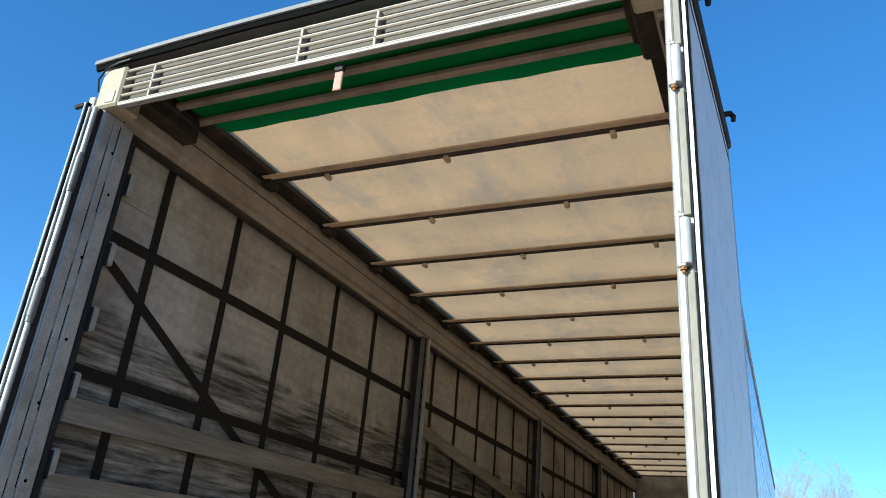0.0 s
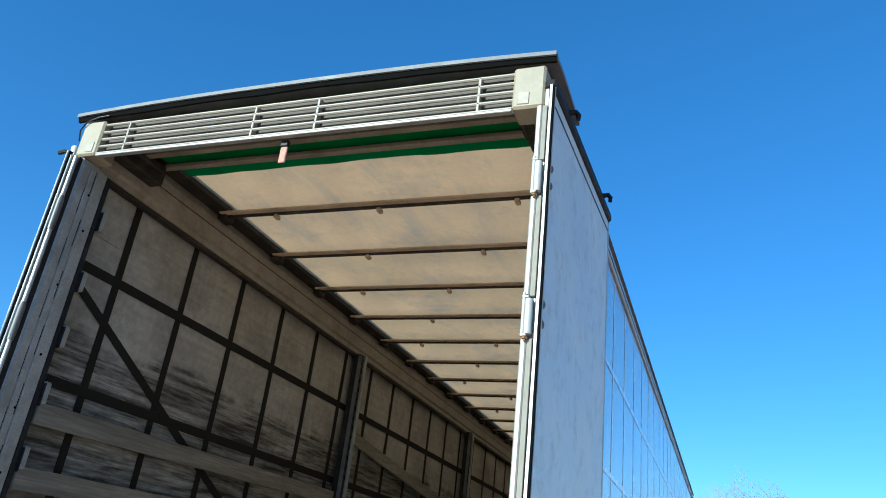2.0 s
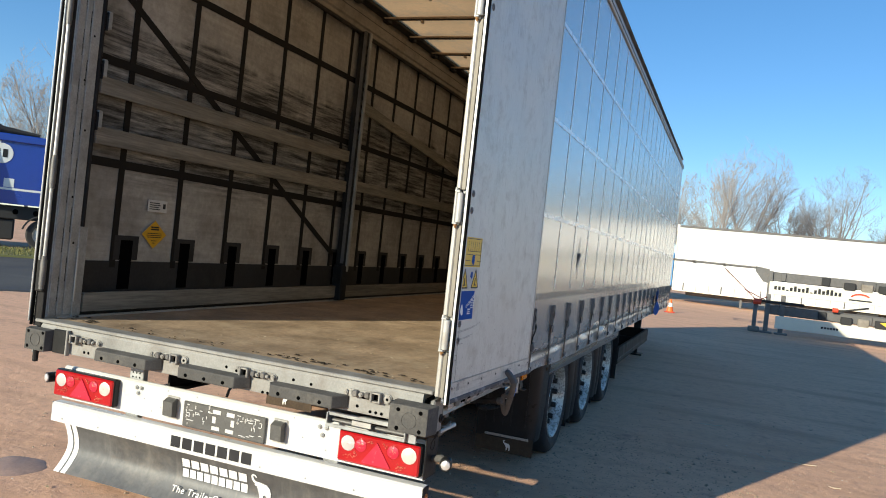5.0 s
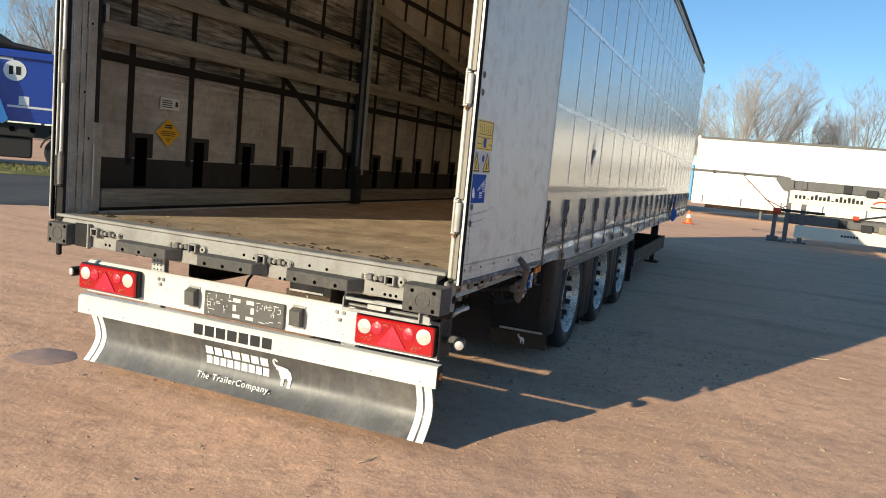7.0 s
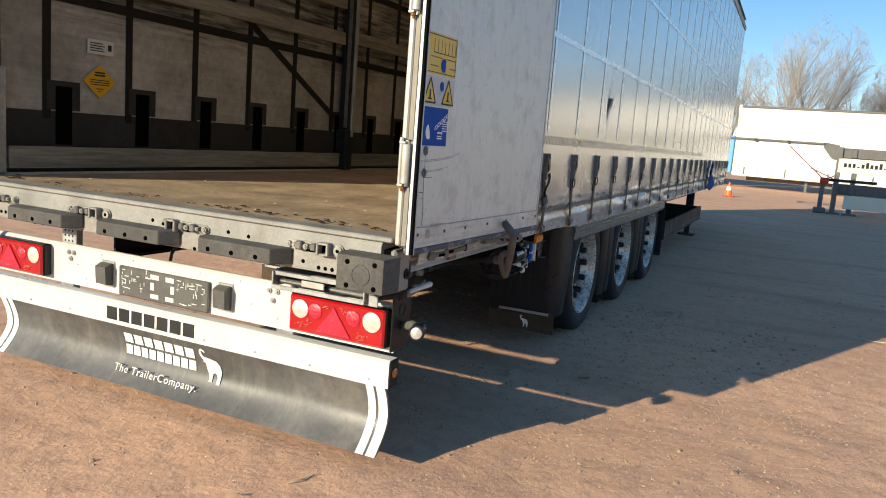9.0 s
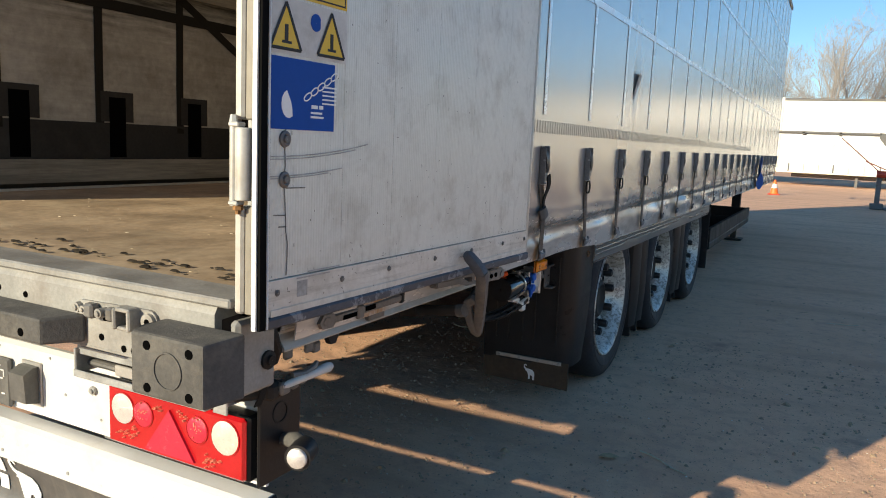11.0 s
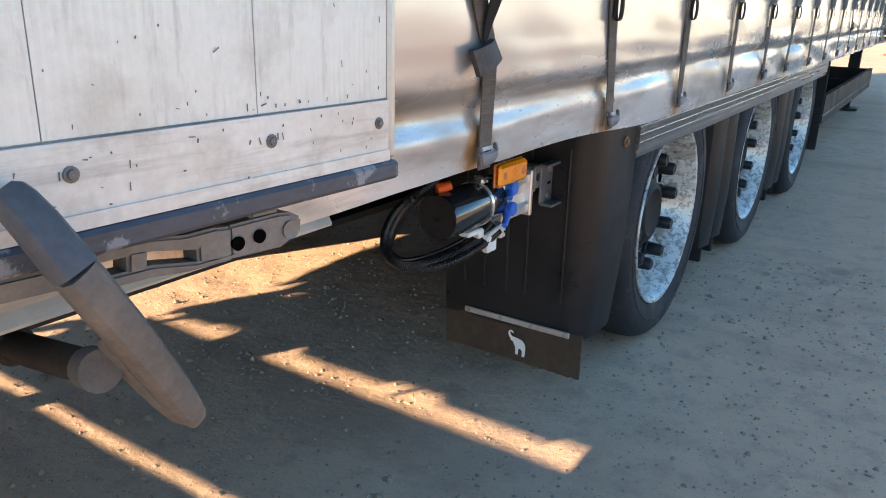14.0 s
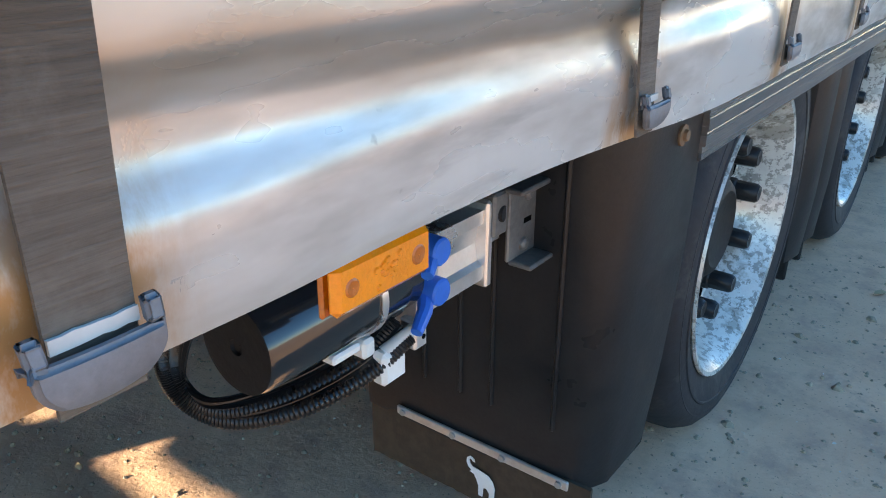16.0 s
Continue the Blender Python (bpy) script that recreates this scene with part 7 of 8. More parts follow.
for k in range(7):
    o = 0.010 * k
    pts = [(1.052 - 0.007 * k, 2.035, 0.528 + 0.004 * k), (1.035 - 0.006 * k, 1.98, 0.498 + 0.003 * k), (0.985 - 0.006 * k, 1.915, 0.462 + 0.3 * o), (0.915 - 0.3 * o, 1.868 - 0.1 * o, 0.444 + 0.35 * o), (0.862 - 0.1 * o, 1.846 + 0.15 * o, 0.462 + 0.3 * o),
           (0.850 + 0.2 * o, 1.836 + 0.3 * o, 0.510 + 0.1 * o), (0.878 + 0.3 * o, 1.830 + 0.3 * o, 0.575 - 0.1 * o), (0.93 + 0.1 * o, 1.836, 0.632 - 0.2 * o), (0.965, 1.90, 0.668)]
    fine = []
    for i in range(len(pts) - 1):
        p0, p1, p2, p3 = (Vector(pts[max(0, min(len(pts) - 1, i + d))]) for d in (-1, 0, 1, 2))
        for t in np.linspace(0, 1, 7)[:-1]:
            fine.append(0.5 * ((2 * p1) + (p2 - p0) * t + (2 * p0 - 5 * p1 + 4 * p2 - p3) * t * t + (3 * p1 - p0 - 3 * p2 + p3) * t ** 3))
    if k in (0, 3):
        dense = [fine[i // 5].lerp(fine[min(len(fine) - 1, i // 5 + 1)], i % 5 / 5) for i in range(5 * len(fine) - 5)]
        part("conduit", Geo().tube(dense, [0.0105 if i % 2 else 0.0088 for i in range(len(dense))], 10), M_CORRUGATED, valve, "black corrugated conduit", smooth=True)
    else:
        part("hose", Geo().tube(fine, 0.0085 if k < 5 else 0.006, 8), M_HOSE, valve, smooth=True)

# wheels
AXLES = (3.005, 4.36, 5.70)
HUB_Z, TYRE_R = 0.378, 0.445


def wheel_meshes():
    """Profiles along the axle: x grows outwards from the wheel's outer face."""
    tyre = Geo().lathe([(-0.30, 0.30), (-0.34, 0.34), (-0.345, 0.39), (-0.33, 0.425), (-0.30, 0.440), (-0.20, 0.443), (-0.08, 0.443), (-0.045, 0.440), (-0.018, 0.426), (-0.002, 0.405), (0.0, 0.365), (-0.008, 0.335), (-0.014, 0.314), (-0.03, 0.295)], (0, 0, 0), (1, 0, 0), 64)
    rim = Geo().lathe([(-0.040, 0.290), (-0.012, 0.313), (-0.006, 0.311), (-0.008, 0.302), (-0.03, 0.288), (-0.075, 0.276), (-0.118, 0.262), (-0.124, 0.240)], (0, 0, 0), (1, 0, 0), 64)
    disc = Geo().lathe([(-0.124, 0.240), (-0.118, 0.222), (-0.110, 0.150), (-0.122, 0.138), (-0.13, 0.10)], (0, 0, 0), (1, 0, 0), 64)
    hub = Geo().lathe([(-0.15, 0.158), (-0.106, 0.154), (-0.099, 0.128), (-0.069, 0.100), (-0.064, 0.085), (-0.074, 0.070), (-0.074, 0.001)], (0, 0, 0), (1, 0, 0), 32)
    nut = Geo().lathe([(-0.116, 0.027), (-0.099, 0.027), (-0.095, 0.0235), (-0.050, 0.0225), (-0.043, 0.018), (-0.045, 0.001)], (0, 0, 0), (1, 0, 0), 10)
    hole = Geo().tube([(-0.130, 0, 0), (-0.1135, 0, 0)], 0.019, 12)
    groove = Geo().lathe([(-0.001, 0.372), (0.0022, 0.370), (0.0022, 0.366), (-0.001, 0.364)], (0, 0, 0), (1, 0, 0), 64)
    groove.lathe([(-0.006, 0.402), (-0.0005, 0.399), (-0.0008, 0.396), (-0.006, 0.394)], (0, 0, 0), (1, 0, 0), 64)
    return (tyre.mesh("tyre", M_TYRE, True), rim.mesh("rim", M_RIM, True), disc.mesh("rim_disc", M_DISC, True), hub.mesh("hub", M_FRAME, True), nut.mesh("wheel_nut", M_BLACK, True), hole.mesh("rim_hole", M_HOLE), groove.mesh("sidewall_rib", M_TYRE, True))


TY, RI, DI, HU, NU, HO, GR = wheel_meshes()
for s in (1, -1):
    for y in AXLES:
        w = hull("wheel", T, pose(s * 1.198, y, HUB_Z, 0, 0, 0 if s > 0 else 180))
        tagged(w, "wheel with worn black tyre and rust-spotted white rim")
        part("tyre", TY, None, w)
        rim_ob = part("rim", RI, None, w)
        part("rim_disc", DI, None, rim_ob, "dark grimy wheel disc with white patches")
        part("hub", HU, None, w)
        for k in range(8):
            a = 2 * math.pi * (k + 0.5) / 8
            part("rim_hole", HO, None, w).location = (0, 0.215 * math.cos(a), 0.215 * math.sin(a))
        part("sidewall_rib", GR, None, w)
        for k in range(10):
            a = 2 * math.pi * k / 10 + 0.2
            n = part("wheel_nut", NU, None, w)
            n.location = (0, 0.184 * math.cos(a), 0.184 * math.sin(a))
for y in AXLES:
    part("axle", Geo().tube([(-1.0, y, HUB_Z), (1.0, y, HUB_Z)], 0.065, 16), M_FRAME, T, smooth=True)
    for s in (-1, 1):
        part("trailing_arm", Geo().box(s * 0.62 - 0.05, s * 0.62 + 0.05, y - 0.55, y + 0.12, 0.40, 0.47, 0.01), M_FRAME, T)
        part("air_spring", Geo().tube([(s * 0.62, y + 0.25, 0.45), (s * 0.62, y + 0.25, 0.74)], 0.12, 16), M_RUBBER, T, smooth=True)

# mudguards: moulded black panel behind each wheel, rounded at the outer corner
def guard(s, y, first):
    f = lambda x: s * x
    g = Geo()
    prof = [(0.73, 0.0), (1.115, 0.0), (1.150, 0.006), (1.172, 0.022), (1.186, 0.05), (1.193, 0.09), (1.196, 0.255), (1.192, 0.261), (1.183, 0.256)]
    if not first:
        prof = [(0.72, 0.0), (1.12, 0.0), (1.165, 0.010), (1.185, 0.035), (1.195, 0.10)]

    def surf_pt(i, z):
        x, d = prof[i]
        x2 = x - 0.06 * max(0, (0.30 - z)) * (1 if i > 2 else 0)
        if first and i > 4:
            d *= 0.72 + 0.28 * ramp(z, 0.12, 0.62)
        return (f(x2), y + d + 0.02 * (0.78 - z), z)
    zb = 0.150 if first else 0.10
    g.sheet(surf_pt, range(len(prof)), np.linspace(zb, 0.775, 12), thick=(0, 0.012, 0))
    ob = part("mudguard", g, M_BLACK, T, "black moulded plastic mudguard", smooth=True)
    if not first:
        part("guard_flap", Geo().box(min(f(0.95), f(1.17)), max(f(0.95), f(1.17)), y + 0.06, y + 0.075, 0.03, 0.16, 0.005), M_RUBBER, ob)
        return
    yy = lambda z: y + 0.02 * (0.78 - z)
    g = Geo()
    for x in (0.80, 0.865, 0.939, 1.0, 1.113):
        z0 = 0.258
        h = Geo().box(-0.004, 0.004, -0.005, 0.003, z0, 0.70, 0.003)
        g.add([(f(x) + a, yy(c) + b, c) for a, b, c in h.v], h.f)
    part("guard_rib", g, M_BLACK, ob)
    g = Geo()
    h = Geo().box(min(f(0.805), f(1.15)), max(f(0.805), f(1.15)), -0.010, -0.003, 0.162, 0.180, 0.002)
    g.add([(a, yy(c) + b, c) for a, b, c in h.v], h.f)
    br = part("flap_bar", g, M_ALU, ob, "bare metal bar with bolts")
    for x in (0.82, 0.93, 1.03, 1.135):
        g = Geo().tube([(f(x), yy(0.171) - 0.014, 0.171), (f(x), yy(0.171) - 0.009, 0.171)], 0.006, 8)
        part("bar_bolt", g, M_ZINC, br)
    g = Geo()
    h = Geo().sheet(lambda u, w: (f(u), yy(w) + 0.004 * noise.noise((u * 6, w, 1)) - 0.02 * (0.15 - w), w + (0.006 * noise.noise((u * 9, 0, 0)) + 0.005 * noise.noise((u * 70, 0, 0))) * (w < 0.05)), np.linspace(0.735, 1.185, 60), (0.042, 0.05, 0.075, 0.12, 0.176), thick=(0, 0.008, 0))
    part("guard_flap", h, M_BROWNFLAP, ob, "brown dusty rubber flap with a small white mark", smooth=True)
    g = Geo().prism([(f(a), b) for a, b in beast_mark(0.992, 0.095, 0.042)], 1, y + 0.006, y + 0.0075)
    part("maker_mark", g, M_PRINT, ob)
    g = Geo().lathe([(0, 0.016), (0.004, 0.016), (0.005, 0.009), (0.010, 0.008), (0.010, 0.0005)], (f(1.1945), y + 0.180, 0.705), (s, 0, 0), 14)
    part("guard_bolt", g, surf("rusty_bolt", (0.20, 0.12, 0.07), 0.7, 0.4), ob, smooth=True)


GUARD_Y = 2.295
for s in (1, -1):
    guard(s, GUARD_Y, True)
    for y in AXLES[1:]:
        guard(s, y - 0.62, False)
        guard(s, y - 0.80, False)
    # side strip over the wheels
    g = Geo()
    pr = [(1.17, 0.648)]
    for k in range(5):
        z = 0.648 + 0.0228 * k
        bulge = 1.199 + 0.008 * math.sin(math.pi * (k + 0.5) / 5)
        pr += [(bulge - 0.0008, z), (bulge, z + 0.002), (bulge, z + 0.020), (bulge - 0.0008, z + 0.022)]
    pr += [(1.17, 0.762)]
    g.prism([(s * a, b) for a, b in pr], 1, GUARD_Y + 0.262, 6.38)
    part("wheel_cover_strip", g, surf("grey_ribbed_strip", (0.15, 0.15, 0.152), 0.32, 0.45, 0.25, 3, 60, 0.06, dirt=(0.24, 0.215, 0.18), dirt_scale=4, dirt_amount=0.3, stretch=(1, 0.15, 4)), T, "scuffed grey ribbed strip over the wheels")
    part("wheel_cover_top", Geo().box(min(s * 0.72, s * 1.19), max(s * 0.72, s * 1.19), GUARD_Y + 0.02, 6.38, 0.763, 0.771, 0.002), M_BLACK, T)
    part("end_flap", Geo().box(min(s * 0.75, s * 1.215), max(s * 0.75, s * 1.215), 6.40, 6.415, 0.12, 0.78, 0.005), M_RUBBER, T)
    # tray behind the last wheel
    g = Geo()
    g.prism([(s * 1.17, 0.26), (s * 1.185, 0.265), (s * 1.185, 0.32), (s * 1.178, 0.33), (s * 1.185, 0.34), (s * 1.185, 0.475), (s * 1.15, 0.475), (s * 1.15, 0.465), (s * 1.17, 0.465)], 1, 6.75, 10.5)
    tray = part("pallet_tray", g, M_FRAME, T, "dark steel pallet tray under the trailer")
    part("tray_floor", Geo().box(min(s * 0.5, s * 1.17), max(s * 0.5, s * 1.17), 6.75, 10.5, 0.255, 0.27, 0.004), M_FRAME, tray)
    for y in (6.76, 8.6, 10.45):
        g = Geo()
        g.box(min(s * 0.5, s * 1.16), max(s * 0.5, s * 1.16), y, y + 0.03, 0.27, 0.47, 0.004).box(min(s * 0.56, s * 0.62), max(s * 0.56, s * 0.62), y, y + 0.03, 0.47, 0.80, 0.004)
        part("tray_bracket", g, M_FRAME, tray)
    # landing legs
    part("landing_leg", Geo().box(s * 0.95 - 0.06, s * 0.95 + 0.06, 10.9, 11.02, 0.10, 0.80, 0.008).box(s * 0.95 - 0.13, s * 0.95 + 0.13, 10.83, 11.1, GROUND, -0.03, 0.006).box(s * 0.95 - 0.04, s * 0.95 + 0.04, 10.92, 11.0, -0.05, 0.12, 0.004), M_FRAME, T)

# a blue rag caught on the far buckles
g = Geo()
g.sheet(lambda u, w: (1.30 + 0.03 * math.sin(3 * u + 5 * w) + 0.02 * w, 9.85 + 0.35 * u + 0.05 * w, 1.16 - 0.34 * w - 0.06 * math.sin(4 * u)), np.linspace(0, 1, 8), np.linspace(0, 1, 8), thick=(0.004, 0, 0))
tagged(new("rag", g.mesh("rag", surf("blue_cloth", (0.03, 0.09, 0.30), 0.9, 0, 0.2, 6, 60, 0.1), True)), "crumpled blue cloth rag hanging on the curtain buckles", "rag")

# ---- the yard beyond: trees, parked trailers, tipper, cone ----
M_BARK = surf("grey_brown_bark", (0.19, 0.165, 0.14), 0.9, 0, 0.25, 2, 20, 0.1)
M_TWIG = surf("fine_bare_twigs", (0.30, 0.285, 0.275), 0.9, 0, 0.2, 1, 8, 0)


def bare_tree(seed, height):
    """Trunk and crown meshes of a leafless tree: limbs fork and thin out to twigs."""
    rng = random.Random(seed)
    trunk, crown = Geo(), Geo()
    mid, reach = Vector((0, 0, height * 0.60)), Vector((height * 0.30, height * 0.30, height * 0.42))

    def grow(p, d, length, r, level):
        n = (2, 5, 3, 2, 2)[level]
        pts, rs, q = [p], [r], p
        for k in range(n):
            d = (d + Vector((rng.gauss(0, 0.07), rng.gauss(0, 0.07), rng.gauss(0.03, 0.04)))).normalized()
            q = q + d * (length / n)
            out = Vector(((q.x - mid.x) / reach.x, (q.y - mid.y) / reach.y, (q.z - mid.z) / reach.z)).length
            if level and out > 1.0:
                q = mid + (q - mid) * (rng.uniform(0.93, 1.05) / out)
            pts.append(q)
            rs.append(max(0.007, r * (1 - 0.75 * (k + 1) / n)) if level else r * (1 - 0.2 * (k + 1) / n))
        (trunk if level == 0 else crown).tube(pts, rs, 6 if level < 2 else 3, caps=False)
        if level >= 4:
            return
        for k in range((11, 9, 6, 3)[level]):
            at = rng.uniform(0.18, 1.0) if level else rng.uniform(0.45, 1.0)
            i = min(n - 1, int(at * n))
            base = pts[i].lerp(pts[i + 1], at * n - i)
            side = Vector((rng.gauss(0, 1), rng.gauss(0, 1), rng.gauss(0.0, 0.25))).normalized()
            spread = (rng.uniform(0.25, 1.05), rng.uniform(0.35, 0.75), rng.uniform(0.5, 1.0), rng.uniform(0.5, 1.1))[level]
            dd = (d + side * spread + Vector((0, 0, 0.10))).normalized()
            ratio = (rng.uniform(1.5, 2.05), rng.uniform(0.24, 0.52) * (1.25 - 0.5 * at), rng.uniform(0.35, 0.65), rng.uniform(0.4, 0.7))[level]
            grow(base, dd, length * ratio, max(0.010, rs[i] * (0.46, 0.42, 0.45, 0.6)[level]), level + 1)

    grow(Vector((0, 0, -0.1)), Vector((0, 0, 1)), height * 0.30, height * 0.016, 0)
    return trunk.mesh("trunk", M_BARK), crown.mesh("crown", M_TWIG)


KINDS = [bare_tree(s, h) for s, h in ((1, 14.5), (2, 16), (3, 13), (4, 15), (5, 12.5))]
rng = random.Random(21)


def plant(x, y, scale, k):
    t = thing("bare_tree", "tall leafless grey-brown tree in winter", "tree", "bare trees behind the yard", at=pose(x, y, GROUND, 0, 0, rng.uniform(0, 360)) @ Matrix.Scale(scale, 4))
    part("trunk", KINDS[k][0], None, t)
    part("crown", KINDS[k][1], None, t)


for k in range(20):
    az = radians(-13 + 2.0 * k + rng.uniform(-0.6, 0.6))
    d = rng.uniform(80, 104)
    tall = 1.02 if k < 11 else 0.92
    plant(2.5 + d * math.sin(az), -3.3 + d * math.cos(az), tall * rng.uniform(0.82, 1.12), rng.randrange(5))
for k in range(12):
    az = radians(-62 + 1.9 * k + rng.uniform(-0.5, 0.5))
    d = rng.uniform(66, 88)
    plant(2.5 + d * math.sin(az), -3.3 + d * math.cos(az), rng.uniform(0.8, 1.05), rng.randrange(5))

# long white curtain trailers parked across the yard
M_FARWHITE = surf("far_white_curtain", (0.68, 0.675, 0.65), 0.45, 0, 0.04, 0.4, 6, 0, dirt=(0.60, 0.57, 0.50), dirt_scale=0.7, dirt_amount=0.25)
M_CREAM = surf("cream_side_panel", (0.74, 0.70, 0.58), 0.5, 0, 0.05, 1, 10, 0)
M_FARGREY = surf("far_grey_steel", (0.13, 0.125, 0.12), 0.6, 0.1, 0.2, 1, 12, 0, dirt=(0.26, 0.20, 0.15), dirt_scale=2, dirt_amount=0.3)
M_FARTYRE = surf("far_tyre", (0.03, 0.03, 0.03), 0.8, 0, 0.2, 4, 20, 0)
M_SAFETY = surf("orange_red_paint", (0.62, 0.06, 0.025), 0.5, 0, 0.1, 4, 20, 0)
M_DARKSTRAP = surf("faded_red_strap", (0.16, 0.05, 0.04), 0.8, 0, 0.2, 4, 20, 0)
M_FARYELLOW = surf("yellow_wedge", (0.72, 0.50, 0.05), 0.5, 0, 0.1, 4, 20, 0)


def far_trailer(m, label):
    t = thing("curtainsider_trailer", label, "semi-trailer", "white trailers across the yard", at=m)
    body = part("side_curtain", Geo().box(0, 13.4, 0, 2.5, 0.62, 3.86, 0.03), M_FARWHITE, t)
    part("roof_edge", Geo().box(-0.02, 13.42, -0.02, 2.52, 3.86, 3.96, 0.02), M_FARGREY, t)
    part("front_cap", Geo().box(-0.06, 0.10, -0.03, 2.53, 3.62, 3.99, 0.03), M_FARWHITE, t)
    part("front_post", Geo().box(-0.03, 0.06, -0.03, 0.10, 0.6, 3.7, 0.02), M_CREAM, t)
    g = Geo()
    g.box(0.55, 0.72, -0.006, 0.0, 2.6, 3.35).box(0.72, 1.35, -0.006, 0.0, 3.2, 3.35)
    part("faded_print", g, M_FARWHITE, body)
    for x in (2.2, 2.55):
        part("faded_print", Geo().box(x, x + 0.16, -0.006, 0, 1.62, 1.9), M_PAPER, body)
    for k in range(21):
        part("tension_strap", Geo().box(0.5 + 0.62 * k, 0.55 + 0.62 * k, -0.03, 0.0, 0.62, 1.0, 0.008), M_PAPER if k % 3 else M_FARGREY, body)
    part("lower_rail", Geo().box(0, 13.4, -0.02, 0.05, 0.55, 0.63, 0.01), M_CREAM, t)
    part("side_guard", Geo().box(4.2, 8.6, 0.0, 0.04, 0.28, 0.40, 0.01), M_FARGREY, t)
    part("chassis_beam", Geo().box(0.6, 13.2, 0.7, 1.8, 0.35, 0.6, 0.02), M_FARGREY, t)
    for x in (9.0, 10.31, 11.62):
        part("wheel", Geo().lathe([(0.0, 0.001), (0.0, 0.26), (-0.01, 0.30), (-0.01, 0.42), (0.03, 0.47), (0.30, 0.47)], (x, 0.12, 0.45), (0, 1, 0), 24), M_FARTYRE, t, smooth=True)
    for x in (3.3,):
        part("landing_leg", Geo().box(x, x + 0.12, 0.3, 0.42, 0.0, 0.6, 0.01), M_FARGREY, t)
    return t


row = far_trailer(pose(-0.30, 37.6, GROUND, 0, 0, -3.2), "long white curtain trailer parked across the yard with faded print")
part("front_locker", Geo().box(-0.38, -0.07, 0.0, 1.2, 0.66, 2.48, 0.03), surf("light_blue_panel", (0.10, 0.36, 0.74), 0.5, 0, 0.06, 2, 20, 0), row, "light blue panel at the front end")
far_trailer(pose(-14.6, 38.9, GROUND, 0, 0, -3.2), "long white curtain trailer parked behind the grey one")
far_trailer(pose(14.0, 36.6, GROUND, 0, 0, -3.2), "long white curtain trailer at the end of the row")

# two container chassis stacked on one another
st = thing("container_chassis_stack", "two grey container chassis stacked, with cream side panels and red straps", "trailer chassis", at=pose(0, 21.7, GROUND))
g = Geo().box(0.4, 3.2, 0.0, 0.10, 1.93, 1.985, 0.01).box(0.4, 3.2, 0.9, 1.0, 1.93, 1.985, 0.01)
g.box(0.4, 0.5, 0, 1.0, 1.92, 1.98, 0.01).box(1.3, 1.38, 0, 1.0, 1.9, 1.99, 0.01).box(2.2, 2.28, 0, 1.0, 1.9, 1.99, 0.01)
g.prism([(3.15, 2.0), (3.55, 1.95), (3.62, 1.5), (3.4, 1.55), (3.15, 1.86)], 1, 0.0, 0.12)
part("gooseneck", g, M_FARGREY, st)
for z0 in (0.58, 1.60):
    part("main_beam", Geo().box(3.55, 15.0, 0.05, 0.20, z0, z0 + 0.28, 0.02).box(3.55, 15.0, 0.8, 0.95, z0, z0 + 0.28, 0.02), M_FARGREY, st)
    for k in range(9):
        x = 3.9 + 1.1 * k
        part("beam_bracket", Geo().box(x, x + 0.12 + 0.1 * (k % 3), 0.0, 0.06, z0 + 0.02, z0 + 0.26, 0.01), M_FARTYRE if k % 2 else M_FARGREY, st)
    for k in range(3):
        part("twist_lock", Geo().box(5.6 + 0.45 * k, 5.9 + 0.45 * k, -0.06, 0.1, z0 - 0.06, z0 + 0.18, 0.02), M_FARTYRE if k != 1 else M_RAIL_IN, st)
p1 = part("side_panel", Geo().box(3.58, 6.62, -0.05, -0.02, 1.19, 1.58, 0.01), M_CREAM, st, "cream side panel with print")
p2 = part("side_panel", Geo().box(3.84, 7.0, -0.05, -0.02, 0.18, 0.56, 0.01), M_CREAM, st, "cream side panel with print")
g = Geo()
w = 1.86 / 17
for k in range(17):
    h = 0.11 if k not in (3, 9) else 0.03
    tall = 0.05 if k in (5, 8, 11, 13, 14) else 0.0
    g.box(3.72 + k * w, 3.72 + k * w + w * 0.66, -0.056, -0.05, 1.35, 1.35 + h + tall)
part("web_address_blocks", g, M_INK, p1)
g = Geo()
for k in range(8):
    a0, a1 = radians(20 + 16 * k), radians(36 + 16 * k)
    h = [(6.05 - 0.28 * math.cos(a0), 1.33 + 0.17 * math.sin(a0)), (6.05 - 0.28 * math.cos(a1), 1.33 + 0.17 * math.sin(a1)), (6.05 - 0.23 * math.cos(a1), 1.33 + 0.12 * math.sin(a1)), (6.05 - 0.23 * math.cos(a0), 1.33 + 0.12 * math.sin(a0))]
    g.prism(h, 1, -0.056, -0.05)
part("red_arc", g, M_SAFETY, p1)
part("letter_block", Geo().box(5.75, 6.35, -0.056, -0.05, 1.27, 1.31), M_INK, p1)
g = Geo()
for k in range(6):
    g.box(5.1 + 0.08 * k, 5.16 + 0.08 * k, -0.056, -0.05, 0.34, 0.40)
part("letter_block", g, M_INK, p2)
part("yellow_wedge", Geo().prism([(6.7, 1.55), (7.4, 1.60), (7.4, 1.45), (6.9, 1.42)], 1, -0.05, 0.3), M_FARYELLOW, st)
part("yellow_wedge", Geo().prism([(6.6, 0.72), (7.4, 0.78), (7.4, 0.60), (6.8, 0.60)], 1, -0.07, 0.3), M_FARYELLOW, st)
for x, z1 in ((3.53, 1.9), (3.95, 1.3)):
    part("upright", Geo().box(x, x + 0.13, -0.02, 0.12, 0.0, z1, 0.01).box(x - 0.1, x + 0.26, -0.1, 0.25, -0.01, 0.05, 0.01), M_FARGREY, st)
